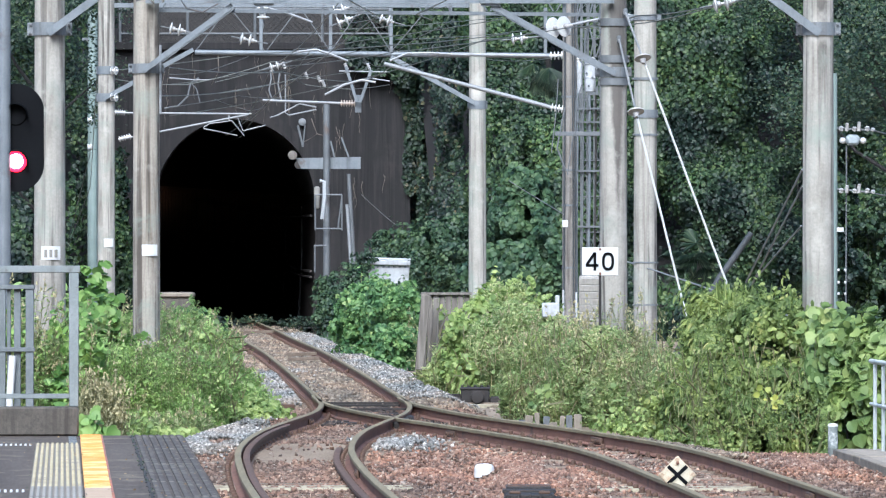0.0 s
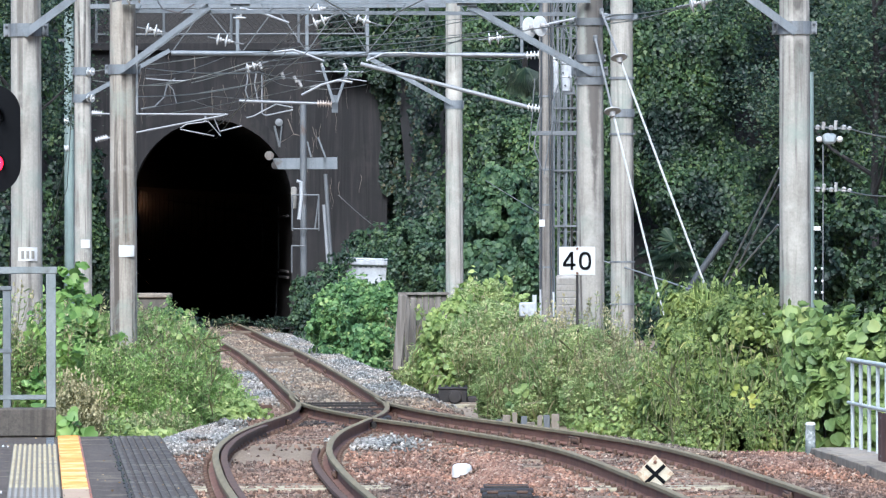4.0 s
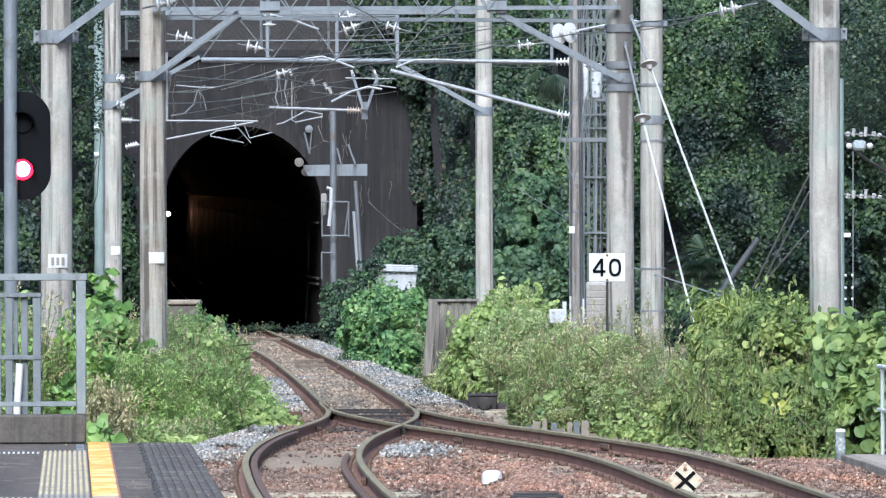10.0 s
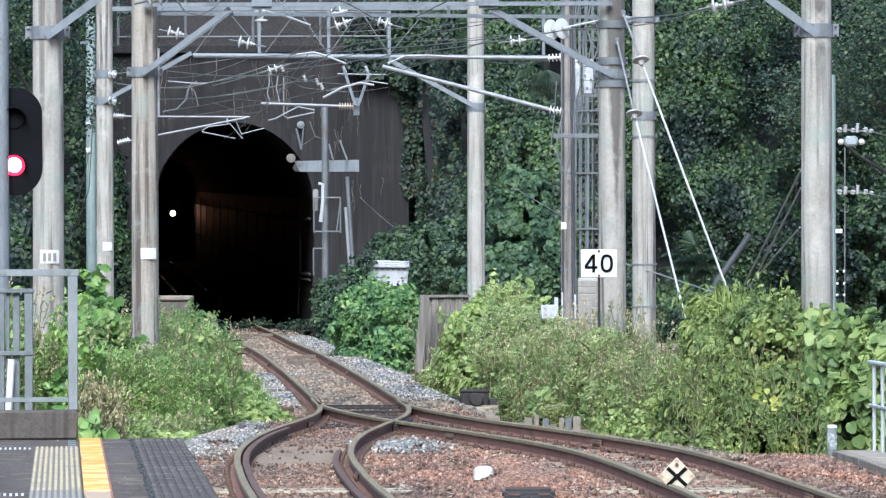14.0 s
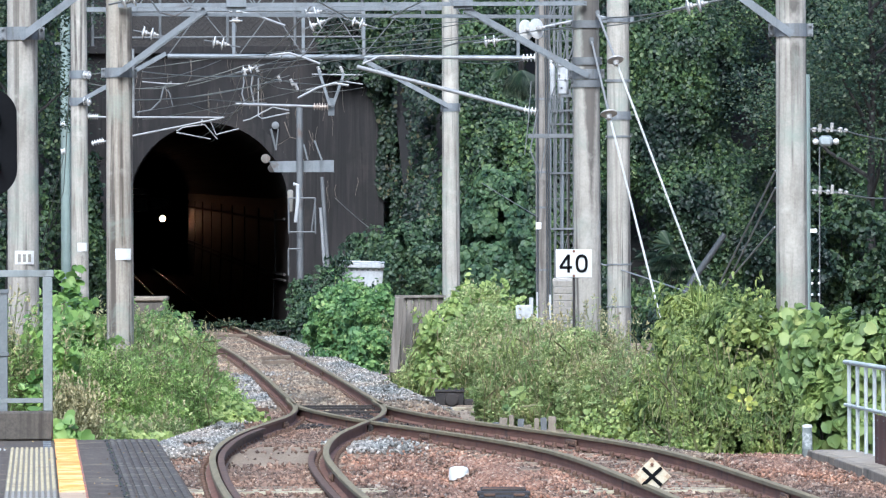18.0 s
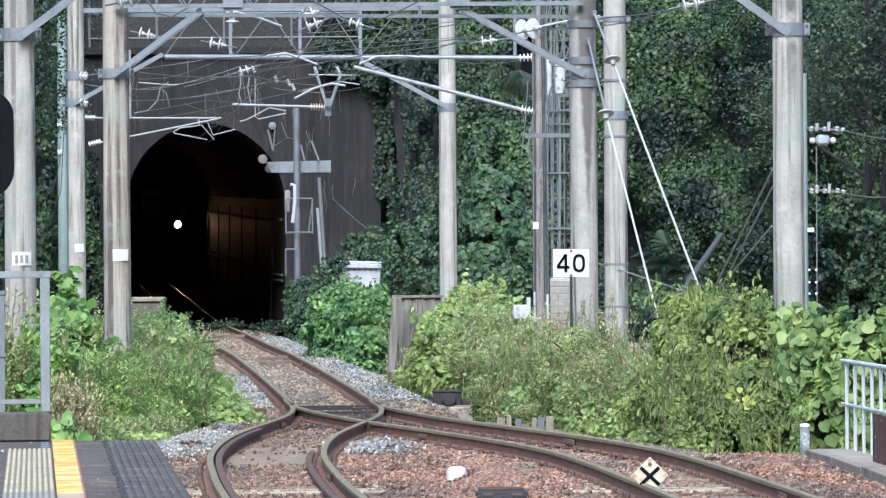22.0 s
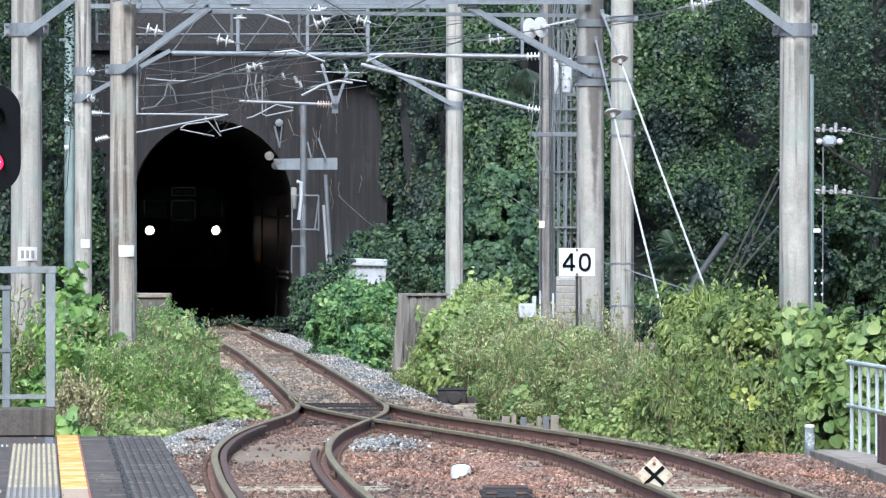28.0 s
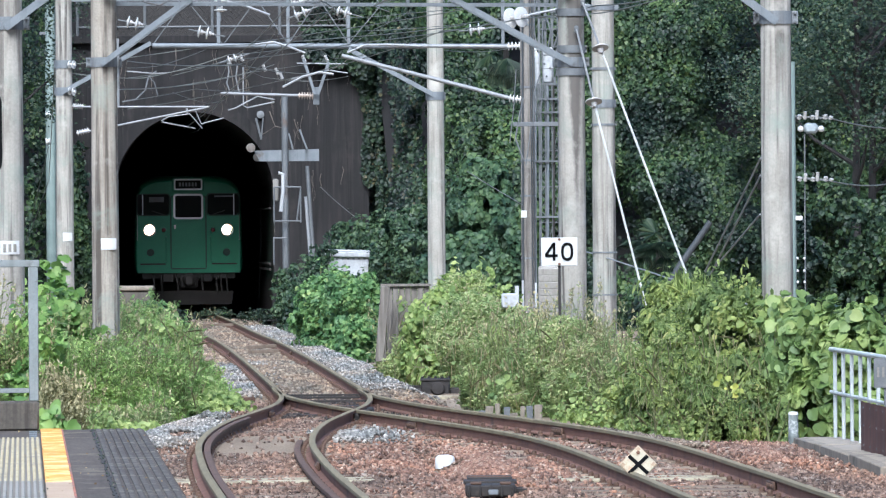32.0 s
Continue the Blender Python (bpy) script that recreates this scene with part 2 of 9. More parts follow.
M = {
    "pole": surface("spun concrete", (0.215, 0.200, 0.168), (0.375, 0.352, 0.305), 0.9, coarse=2.2, fine=34, bump=0.6, streak=(0.125, 0.108, 0.086), streak_amount=0.8, bands=(0.066, 0.058, 0.050), band_cut=0.53, stain=(0.43, 0.405, 0.35), stain_scale=0.8, stain_cut=0.55, lichen=(0.215, 0.250, 0.210)),
    "old_pole": surface("weathered brown wood pole", (0.100, 0.091, 0.079), (0.245, 0.227, 0.200), 0.92, coarse=2.5, fine=60, bump=0.4, streak=(0.058, 0.048, 0.039), streak_amount=0.85, stain=(0.29, 0.28, 0.25), stain_scale=3, stain_cut=0.58),
    "galv": surface("galvanised steel", (0.115, 0.131, 0.140), (0.195, 0.211, 0.220), 0.58, 0.3, coarse=3, fine=50, bump=0.08, stain=(0.095, 0.080, 0.068), stain_cut=0.60, stain_scale=2.5, streak=(0.085, 0.09, 0.09), streak_amount=0.5),
    "galv_mid": surface("weathered galvanised bands", (0.11, 0.122, 0.128), (0.20, 0.213, 0.22), 0.7, 0.2, coarse=4, fine=50, bump=0.15, streak=(0.075, 0.062, 0.052), streak_amount=0.7, stain=(0.26, 0.27, 0.27), stain_cut=0.6, stain_scale=3.0),
    "galv_dark": surface("dull old galvanised steel", (0.085, 0.090, 0.092), (0.155, 0.163, 0.165), 0.65, 0.25, coarse=3, fine=50, bump=0.08, stain=(0.11, 0.064, 0.038), stain_cut=0.62),
    "wire": surface("weathered copper wire", (0.082, 0.0902, 0.082), (0.164, 0.172, 0.156), 0.55, 0.3, bump=0),
    "alu": surface("dull aluminium tube", (0.175, 0.180, 0.182), (0.275, 0.282, 0.285), 0.5, 0.15, coarse=4, fine=50, bump=0.03, stain=(0.11, 0.108, 0.10), stain_scale=3, stain_cut=0.58),
    "porcelain": surface("white glazed porcelain", (0.42, 0.42, 0.40), (0.54, 0.54, 0.52), 0.25, bump=0),
    "dull_porcelain": surface("grey weathered porcelain", (0.26, 0.25, 0.235), (0.40, 0.39, 0.37), 0.35, coarse=5, bump=0, stain=(0.18, 0.16, 0.14), stain_scale=6, stain_cut=0.55),
    "brown_porcelain": surface("pinkish grey glazed porcelain", (0.32, 0.25, 0.20), (0.46, 0.39, 0.33), 0.3, bump=0),
    "white": surface("white paint", (0.42, 0.42, 0.40), (0.55, 0.55, 0.53), 0.6, coarse=3, bump=0.05, stain=(0.30, 0.28, 0.24), stain_cut=0.62),
    "dark_steel": surface("dark weathered steel", (0.030, 0.034, 0.036), (0.062, 0.068, 0.071), 0.7, 0.2, fine=40, bump=0.2),
    "pale_panel": surface("faded cream panel", (0.235, 0.220, 0.190), (0.34, 0.322, 0.285), 0.7, coarse=3, bump=0.1, streak=(0.15, 0.135, 0.11), streak_amount=0.7),
    "dirty_white": surface("grimy white cabinet paint", (0.30, 0.31, 0.315), (0.44, 0.45, 0.455), 0.6, coarse=4, bump=0.1, streak=(0.20, 0.20, 0.18), streak_amount=0.7, stain=(0.22, 0.22, 0.19), stain_scale=3.0, stain_cut=0.56),
    "black": surface("black paint", (0.004, 0.0043, 0.005), (0.009, 0.0095, 0.0105), 0.85, bump=0.05),
    "portal": surface("near-black streaked tunnel concrete", (0.0055, 0.0050, 0.0053), (0.0165, 0.0147, 0.0148), 0.95, coarse=1.1, fine=14, bump=0.8, streak=(0.034, 0.029, 0.027), streak_amount=0.6, bands=(0.004, 0.0036, 0.0038), stain=(0.028, 0.023, 0.021), stain_scale=0.6, stain_cut=0.56, lichen=(0.0075, 0.0075, 0.0066)),
    # near-black: the darkness inside the tunnel is put into this colour
    "lining": surface("damp sooty lining with the unlit dark painted in", (0.0040, 0.0026, 0.0020), (0.014, 0.0085, 0.0058), 0.5, coarse=0.9, fine=10, bump=0.6),
    "concrete": surface("aged concrete", (0.139, 0.131, 0.115), (0.246, 0.234, 0.205), 0.9, coarse=2, fine=45, bump=0.35, streak=(0.107, 0.0984, 0.0738)),
    "dark_concrete": surface("mossy dark concrete", (0.046, 0.040, 0.032), (0.118, 0.103, 0.083), 0.95, coarse=2.5, fine=40, bump=0.5, streak=(0.030, 0.026, 0.020), streak_amount=0.85, stain=(0.150, 0.134, 0.108), stain_scale=1.6, stain_cut=0.58),
    "rail": surface("rusted rail steel", (0.088, 0.041, 0.026), (0.188, 0.092, 0.059), 0.85, 0.0, coarse=3, fine=60, bump=0.25, stain=(0.062, 0.038, 0.028), stain_scale=1.6, stain_cut=0.56),
    "fastening": surface("dark rusted rail fastenings", (0.050, 0.029, 0.019), (0.115, 0.066, 0.043), 0.85, 0.1, coarse=4, fine=60, bump=0.2),
    "rail_top": surface("dull worn rail head", (0.104, 0.084, 0.046), (0.205, 0.170, 0.096), 0.9, 0.0, coarse=2, fine=30, bump=0.15, stretch=(8, 0.3, 1)),
    "sleeper": surface("weathered timber sleeper", (0.105, 0.080, 0.058), (0.225, 0.178, 0.135), 0.95, coarse=3, fine=60, bump=0.5, stretch=(0.4, 4, 1), vary=0.28),
    "pale_sleeper": surface("pale worn sleeper", (0.20, 0.175, 0.115), (0.36, 0.32, 0.22), 0.9, bump=0.3, fine=50, stain=(0.11, 0.085, 0.06), stain_scale=4, stain_cut=0.50),
    "bed": surface("fine tan and brown track dirt", (0.12, 0.088, 0.062), (0.30, 0.24, 0.17), 0.97, coarse=1.6, fine=55, bump=0.5, stain=(0.13, 0.10, 0.08), stain_scale=3.0, stain_cut=0.58, stretch=(1, 0.14, 1)),
    "soil": surface("near-black soil", (0.011, 0.0105, 0.0098), (0.030, 0.027, 0.0245), 1.0, coarse=0.5, fine=8, bump=0.5),
    "stones": pebbles("rust brown ballast", [(0.0, (0.052, 0.037, 0.030)), (0.3, (0.112, 0.076, 0.059)), (0.6, (0.175, 0.121, 0.094)), (0.95, (0.232, 0.170, 0.134)), (1.0, (0.34, 0.29, 0.24))]),
    "tan_stones": pebbles("dusty tan ballast", [(0.0, (0.070, 0.053, 0.040)), (0.3, (0.130, 0.102, 0.075)), (0.7, (0.190, 0.152, 0.112)), (1.0, (0.33, 0.29, 0.22))]),
    "grey_stones": pebbles("fresh grey ballast", [(0.0, (0.085, 0.083, 0.076)), (0.4, (0.17, 0.168, 0.155)), (0.8, (0.275, 0.272, 0.252)), (1.0, (0.46, 0.455, 0.425))]),
    "red_stones": pebbles("fresh rust-red ballast", [(0.0, (0.085, 0.045, 0.030)), (0.4, (0.19, 0.105, 0.072)), (0.85, (0.29, 0.175, 0.122)), (1.0, (0.40, 0.32, 0.25))]),
    "oily_stones": pebbles("oil-blackened ballast", [(0.0, (0.012, 0.010, 0.009)), (0.5, (0.030, 0.025, 0.022)), (1.0, (0.075, 0.062, 0.054))]),
    "asphalt": surface("platform asphalt", (0.048, 0.040, 0.034), (0.108, 0.091, 0.075), 0.97, coarse=4.0, fine=45, bump=0.8, stain=(0.170, 0.140, 0.106), stain_cut=0.54, stain_scale=3.0, stretch=(1, 0.07, 1)),
    "mat": surface("ribbed grey rubber edge strip", (0.046, 0.041, 0.036), (0.105, 0.093, 0.082), 0.97, coarse=5, fine=40, bump=0.6, stain=(0.185, 0.165, 0.135), stain_cut=0.52, stain_scale=5.0, stretch=(1, 0.10, 1)),
    "tactile": surface("worn yellow tactile tile", (0.33, 0.265, 0.135), (0.50, 0.43, 0.27), 0.85, coarse=5, fine=60, bump=0.5, stain=(0.19, 0.165, 0.13), stain_cut=0.52, stain_scale=6.0, stretch=(1, 0.2, 1)),
    # tile base coloured darker than the ribs that stand on it
    "grime": surface("darker tile base", (0.12, 0.108, 0.088), (0.21, 0.19, 0.155), 0.9, fine=60, bump=0.2),
    "tactile_grey": surface("grey worn tactile tile", (0.20, 0.186, 0.158), (0.285, 0.268, 0.232), 0.85, coarse=4, fine=60, bump=0.3, stain=(0.13, 0.12, 0.10), stain_scale=5, stain_cut=0.56),
    "orange": surface("flaking orange line paint", (0.64, 0.17, 0.010), (0.76, 0.36, 0.035), 0.65, coarse=5, fine=60, bump=0.2, stain=(0.78, 0.62, 0.28), stain_scale=3.5, stain_cut=0.48, stretch=(1, 0.45, 1)),
    "orange_worn": surface("worn bare line paint", (0.30, 0.205, 0.125), (0.41, 0.315, 0.222), 0.85, coarse=4, fine=60, bump=0.3, stain=(0.52, 0.26, 0.09), stain_scale=4, stain_cut=0.60, stretch=(1, 0.4, 1)),
    "fence": surface("pale grey blue painted steel", (0.20, 0.232, 0.238), (0.29, 0.322, 0.33), 0.5, coarse=3, fine=50, bump=0.05, stain=(0.24, 0.24, 0.22), stain_cut=0.64, streak=(0.17, 0.18, 0.17)),
    "old_rail": surface("weathered grey-green railing paint", (0.125, 0.143, 0.140), (0.215, 0.234, 0.228), 0.6, coarse=5, fine=60, bump=0.15, stain=(0.075, 0.072, 0.062), stain_cut=0.57, stain_scale=7, streak=(0.10, 0.105, 0.097)),
    "pale_fence": surface("white-green painted steel tube", (0.36, 0.39, 0.375), (0.485, 0.515, 0.50), 0.5, coarse=3, fine=50, bump=0.05, streak=(0.22, 0.23, 0.21), streak_amount=0.6),
    "rust": surface("rust red corrugated sheet", (0.050, 0.021, 0.016), (0.105, 0.045, 0.034), 0.8, coarse=3, fine=50, bump=0.3, streak=(0.030, 0.019, 0.016)),
    "timber": surface("silvered rotting timber", (0.105, 0.092, 0.078), (0.205, 0.185, 0.158), 0.95, coarse=2, fine=40, bump=0.6, streak=(0.06, 0.048, 0.038), streak_amount=0.8, stretch=(3, 3, 0.5)),
    "machine": surface("greasy black iron", (0.008, 0.0065, 0.0055), (0.027, 0.021, 0.017), 0.75, 0.0, fine=40, bump=0.4, stain=(0.050, 0.034, 0.024), stain_scale=6, stain_cut=0.60),
    "cream": surface("dirty cream enamel", (0.36, 0.32, 0.22), (0.50, 0.45, 0.34), 0.5, coarse=8, fine=60, bump=0.05, stain=(0.38, 0.17, 0.07), stain_scale=7, stain_cut=0.55),
    "green": surface("forest green train paint", (0.014, 0.165, 0.080), (0.022, 0.215, 0.108), 0.45, coarse=2, fine=40, bump=0.03),
    "roof": surface("grey train roof", (0.0164, 0.041, 0.0287), (0.0287, 0.0574, 0.041), 0.7, bump=0.1),
    "under": surface("brake-dust underframe", (0.0205, 0.018, 0.0164), (0.0533, 0.0467, 0.041), 0.8, 0.2, fine=40, bump=0.3),
    "steel": surface("dull stainless trim", (0.45, 0.46, 0.46), (0.60, 0.61, 0.61), 0.35, 0.6, bump=0),
    "glass": glass("dark cab glass", (0.006, 0.008, 0.008)),
    "bark": surface("grey brown bark", (0.012, 0.011, 0.010), (0.034, 0.031, 0.028), 0.95, fine=30, bump=0.8, stretch=(4, 4, 0.6)),
    "stem": surface("dry green stem", (0.082, 0.107, 0.0369), (0.18, 0.18, 0.0738), 0.8, bump=0),
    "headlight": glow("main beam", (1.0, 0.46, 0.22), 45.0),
    "dip_light": glow("dipped headlight lens", (1.0, 0.9, 0.78), 9.0),
    "red_light": glow("red signal lamp", (1.0, 0.004, 0.020), 3.4),
    "red_core": glow("red signal lamp glare", (1.0, 0.42, 0.50), 6.0),
    "lens_off": surface("unlit tail lamp lens", (0.041, 0.00656, 0.00656), (0.0738, 0.0123, 0.00984), 0.2, bump=0),
    # the wide patch range paints lit tops and dark recesses into the vines
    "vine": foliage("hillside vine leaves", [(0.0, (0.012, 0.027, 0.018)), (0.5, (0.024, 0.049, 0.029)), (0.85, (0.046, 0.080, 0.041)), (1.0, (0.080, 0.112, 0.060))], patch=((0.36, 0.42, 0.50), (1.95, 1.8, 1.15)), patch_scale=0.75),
    "tree_leaf": foliage("broadleaf tree leaves", [(0.0, (0.012, 0.028, 0.016)), (0.6, (0.026, 0.050, 0.027)), (1.0, (0.075, 0.095, 0.052))], patch=((0.5, 0.55, 0.6), (1.5, 1.4, 1.2))),
    "kudzu": foliage("pale kudzu leaves", [(0.0, (0.115, 0.178, 0.056)), (0.5, (0.192, 0.268, 0.090)), (0.93, (0.275, 0.355, 0.132)), (1.0, (0.34, 0.40, 0.16))], patch=((0.66, 0.74, 0.70), (1.2, 1.13, 0.98)), patch_scale=2.2, through_light=0.40),
    "bush": foliage("fresh green bush leaves", [(0.0, (0.062, 0.118, 0.040)), (0.5, (0.12, 0.205, 0.070)), (0.95, (0.195, 0.29, 0.105)), (1.0, (0.30, 0.34, 0.11))], patch=((0.6, 0.72, 0.68), (1.25, 1.18, 1.0)), patch_scale=1.8, through_light=0.36),
    "dark_bush": foliage("dark shrub leaves", [(0.0, (0.020, 0.043, 0.024)), (0.5, (0.037, 0.072, 0.036)), (1.0, (0.075, 0.118, 0.058))], patch=((0.6, 0.66, 0.7), (1.35, 1.25, 1.05)), patch_scale=1.6),
    "mound_leaf": foliage("dull green mound leaves", [(0.0, (0.036, 0.074, 0.038)), (0.5, (0.062, 0.118, 0.056)), (1.0, (0.115, 0.178, 0.086))], patch=((0.6, 0.66, 0.7), (1.3, 1.22, 1.05)), patch_scale=1.6),
    "broad_vine": foliage("broad fresh vine leaves", [(0.0, (0.10, 0.185, 0.050)), (0.5, (0.185, 0.31, 0.085)), (1.0, (0.31, 0.43, 0.14))], patch=((0.6, 0.7, 0.66), (1.2, 1.15, 1.0)), patch_scale=2.0, through_light=0.4),
    "dead_leaf": foliage("dead brown leaves", [(0.0, (0.10, 0.06, 0.03)), (0.6, (0.22, 0.14, 0.07)), (1.0, (0.40, 0.30, 0.18))]),
    "weed": foliage("pale weed leaves", [(0.0, (0.18, 0.25, 0.105)), (0.45, (0.312, 0.398, 0.175)), (0.85, (0.44, 0.515, 0.255)), (1.0, (0.57, 0.53, 0.34))], patch=((0.76, 0.84, 0.70), (1.2, 1.1, 1.0)), patch_scale=1.6, through_light=0.48),
    "green_weed": foliage("fresh weed leaves", [(0.0, (0.195, 0.300, 0.100)), (0.45, (0.325, 0.465, 0.160)), (0.85, (0.45, 0.575, 0.235)), (1.0, (0.56, 0.55, 0.31))], patch=((0.78, 0.86, 0.78), (1.15, 1.1, 0.96)), patch_scale=1.5, through_light=0.58),
    "kerbstone": surface("dirty old kerb concrete", (0.15, 0.126, 0.095), (0.245, 0.208, 0.162), 0.97, coarse=3, fine=50, bump=0.4, streak=(0.09, 0.074, 0.056), stain=(0.08, 0.072, 0.055), stain_scale=2.5, stain_cut=0.54),
    "flaky": surface("flaking white paint on grey metal", (0.10, 0.115, 0.108), (0.17, 0.19, 0.18), 0.7, coarse=5, fine=50, bump=0.1, stain=(0.46, 0.47, 0.45), stain_scale=9, stain_cut=0.52),
    "grimy_pole": surface("grime-streaked spun concrete", (0.215, 0.188, 0.148), (0.36, 0.325, 0.27), 0.92, coarse=2.0, fine=34, bump=0.6, streak=(0.11, 0.086, 0.062), streak_amount=0.9, bands=(0.050, 0.040, 0.032), band_cut=0.47, stain=(0.40, 0.375, 0.32), stain_scale=0.7, lichen=(0.215, 0.25, 0.21)),
    "run_pole": surface("rain-streaked spun concrete", (0.21, 0.195, 0.165), (0.36, 0.335, 0.29), 0.92, coarse=2.0, fine=34, bump=0.5, streak=(0.12, 0.10, 0.08), streak_amount=0.7, bands=(0.07, 0.06, 0.05), band_cut=0.56, stain=(0.40, 0.38, 0.335), stain_scale=0.8, lichen=(0.21, 0.235, 0.20), tongue=(2.32, 4.6, 2.2, 0.135)),
    "slate_steel": surface("weathered slate-grey steel", (0.080, 0.092, 0.094), (0.150, 0.165, 0.166), 0.6, coarse=4, fine=50, bump=0.1, streak=(0.06, 0.065, 0.062), streak_amount=0.6),
    "green_grey": surface("faded green-grey paint", (0.14, 0.185, 0.165), (0.21, 0.26, 0.235), 0.6, coarse=3, fine=50, bump=0.05, streak=(0.09, 0.10, 0.09)),
    "root": surface("dry tan roots", (0.085, 0.070, 0.055), (0.19, 0.165, 0.135), 0.95, fine=40, bump=0.2),
    # sooty crown, its colour also standing in for the unlit vault
    "sooty_dark_crown": surface("sooty tunnel crown with the unlit dark painted in", (0.0034, 0.0026, 0.0023), (0.0115, 0.0080, 0.0062), 0.8, coarse=0.9, fine=10, bump=0.7),
    # lighter copy of kerbstone, with the light on its top painted in
    "kerb_top": surface("worn kerb top lightened as lit", (0.19, 0.160, 0.122), (0.31, 0.268, 0.21), 0.97, coarse=3, fine=50, bump=0.4, stain=(0.11, 0.090, 0.068), stain_cut=0.52, stain_scale=3),
    "creeper": foliage("green creeper leaves", [(0.0, (0.108, 0.155, 0.052)), (0.5, (0.190, 0.266, 0.088)), (0.95, (0.295, 0.372, 0.135)), (1.0, (0.35, 0.38, 0.165))], patch=((0.60, 0.66, 0.62), (1.3, 1.16, 0.98)), patch_scale=1.8, through_light=0.46),
    "red_paint": surface("faded red line edge", (0.30, 0.085, 0.050), (0.42, 0.16, 0.09), 0.8, coarse=6, fine=60, bump=0.2, stain=(0.13, 0.095, 0.075), stain_scale=5, stain_cut=0.46, stretch=(1, 0.3, 1)),
    "pale_creeper": foliage("pale ground creeper leaves", [(0.0, (0.15, 0.22, 0.07)), (0.5, (0.25, 0.33, 0.11)), (1.0, (0.38, 0.44, 0.18))], through_light=0.38),
    # brighter, glossier copy of the rail head that boosts the headlamp glint
    "rail_glint": surface("shinier rail head for the lamp glint", (0.22, 0.18, 0.14), (0.36, 0.30, 0.23), 0.24, 0.9, coarse=2, fine=30, bump=0.05, stretch=(8, 0.3, 1)),
    "bright_bush": foliage("bright bush leaves", [(0.0, (0.060, 0.130, 0.048)), (0.5, (0.122, 0.225, 0.085)), (0.95, (0.205, 0.32, 0.125)), (1.0, (0.30, 0.37, 0.15))], patch=((0.6, 0.72, 0.72), (1.25, 1.18, 1.0)), patch_scale=1.8, through_light=0.38),
    "rust_tan": surface("tan rust bloom", (0.27, 0.185, 0.115), (0.42, 0.33, 0.225), 0.85, coarse=12, fine=60, bump=0.1, stain=(0.46, 0.42, 0.32), stain_scale=14, stain_cut=0.52),
    # darker copy of the vine greens, shade by the portal painted in
    "shade_vine": foliage("darkened vine leaves with painted shade", [(0.0, (0.009, 0.019, 0.014)), (0.5, (0.017, 0.034, 0.022)), (0.9, (0.032, 0.055, 0.032)), (1.0, (0.095, 0.080, 0.05))], patch=((0.4, 0.48, 0.55), (1.6, 1.5, 1.15)), patch_scale=0.9),
    "yellow_leaf": foliage("yellowed vine leaves", [(0.0, (0.24, 0.29, 0.07)), (0.6, (0.36, 0.39, 0.09)), (1.0, (0.46, 0.44, 0.12))], through_light=0.36),
    "dry_green": foliage("half-dry weed leaves", [(0.0, (0.22, 0.22, 0.12)), (0.6, (0.36, 0.35, 0.20)), (1.0, (0.50, 0.44, 0.30))], through_light=0.5),
    "dry": foliage("dry seed heads", [(0.0, (0.22, 0.20, 0.115)), (0.6, (0.36, 0.33, 0.20)), (1.0, (0.50, 0.45, 0.30))], through_light=0.4),
}

M["black"].node_tree.nodes["Principled BSDF"].inputs["Specular IOR Level"].default_value = 0.05
for k in ("asphalt", "mat", "stones", "sleeper", "bed"):
    M[k].node_tree.nodes["Principled BSDF"].inputs["Specular IOR Level"].default_value = 0.15


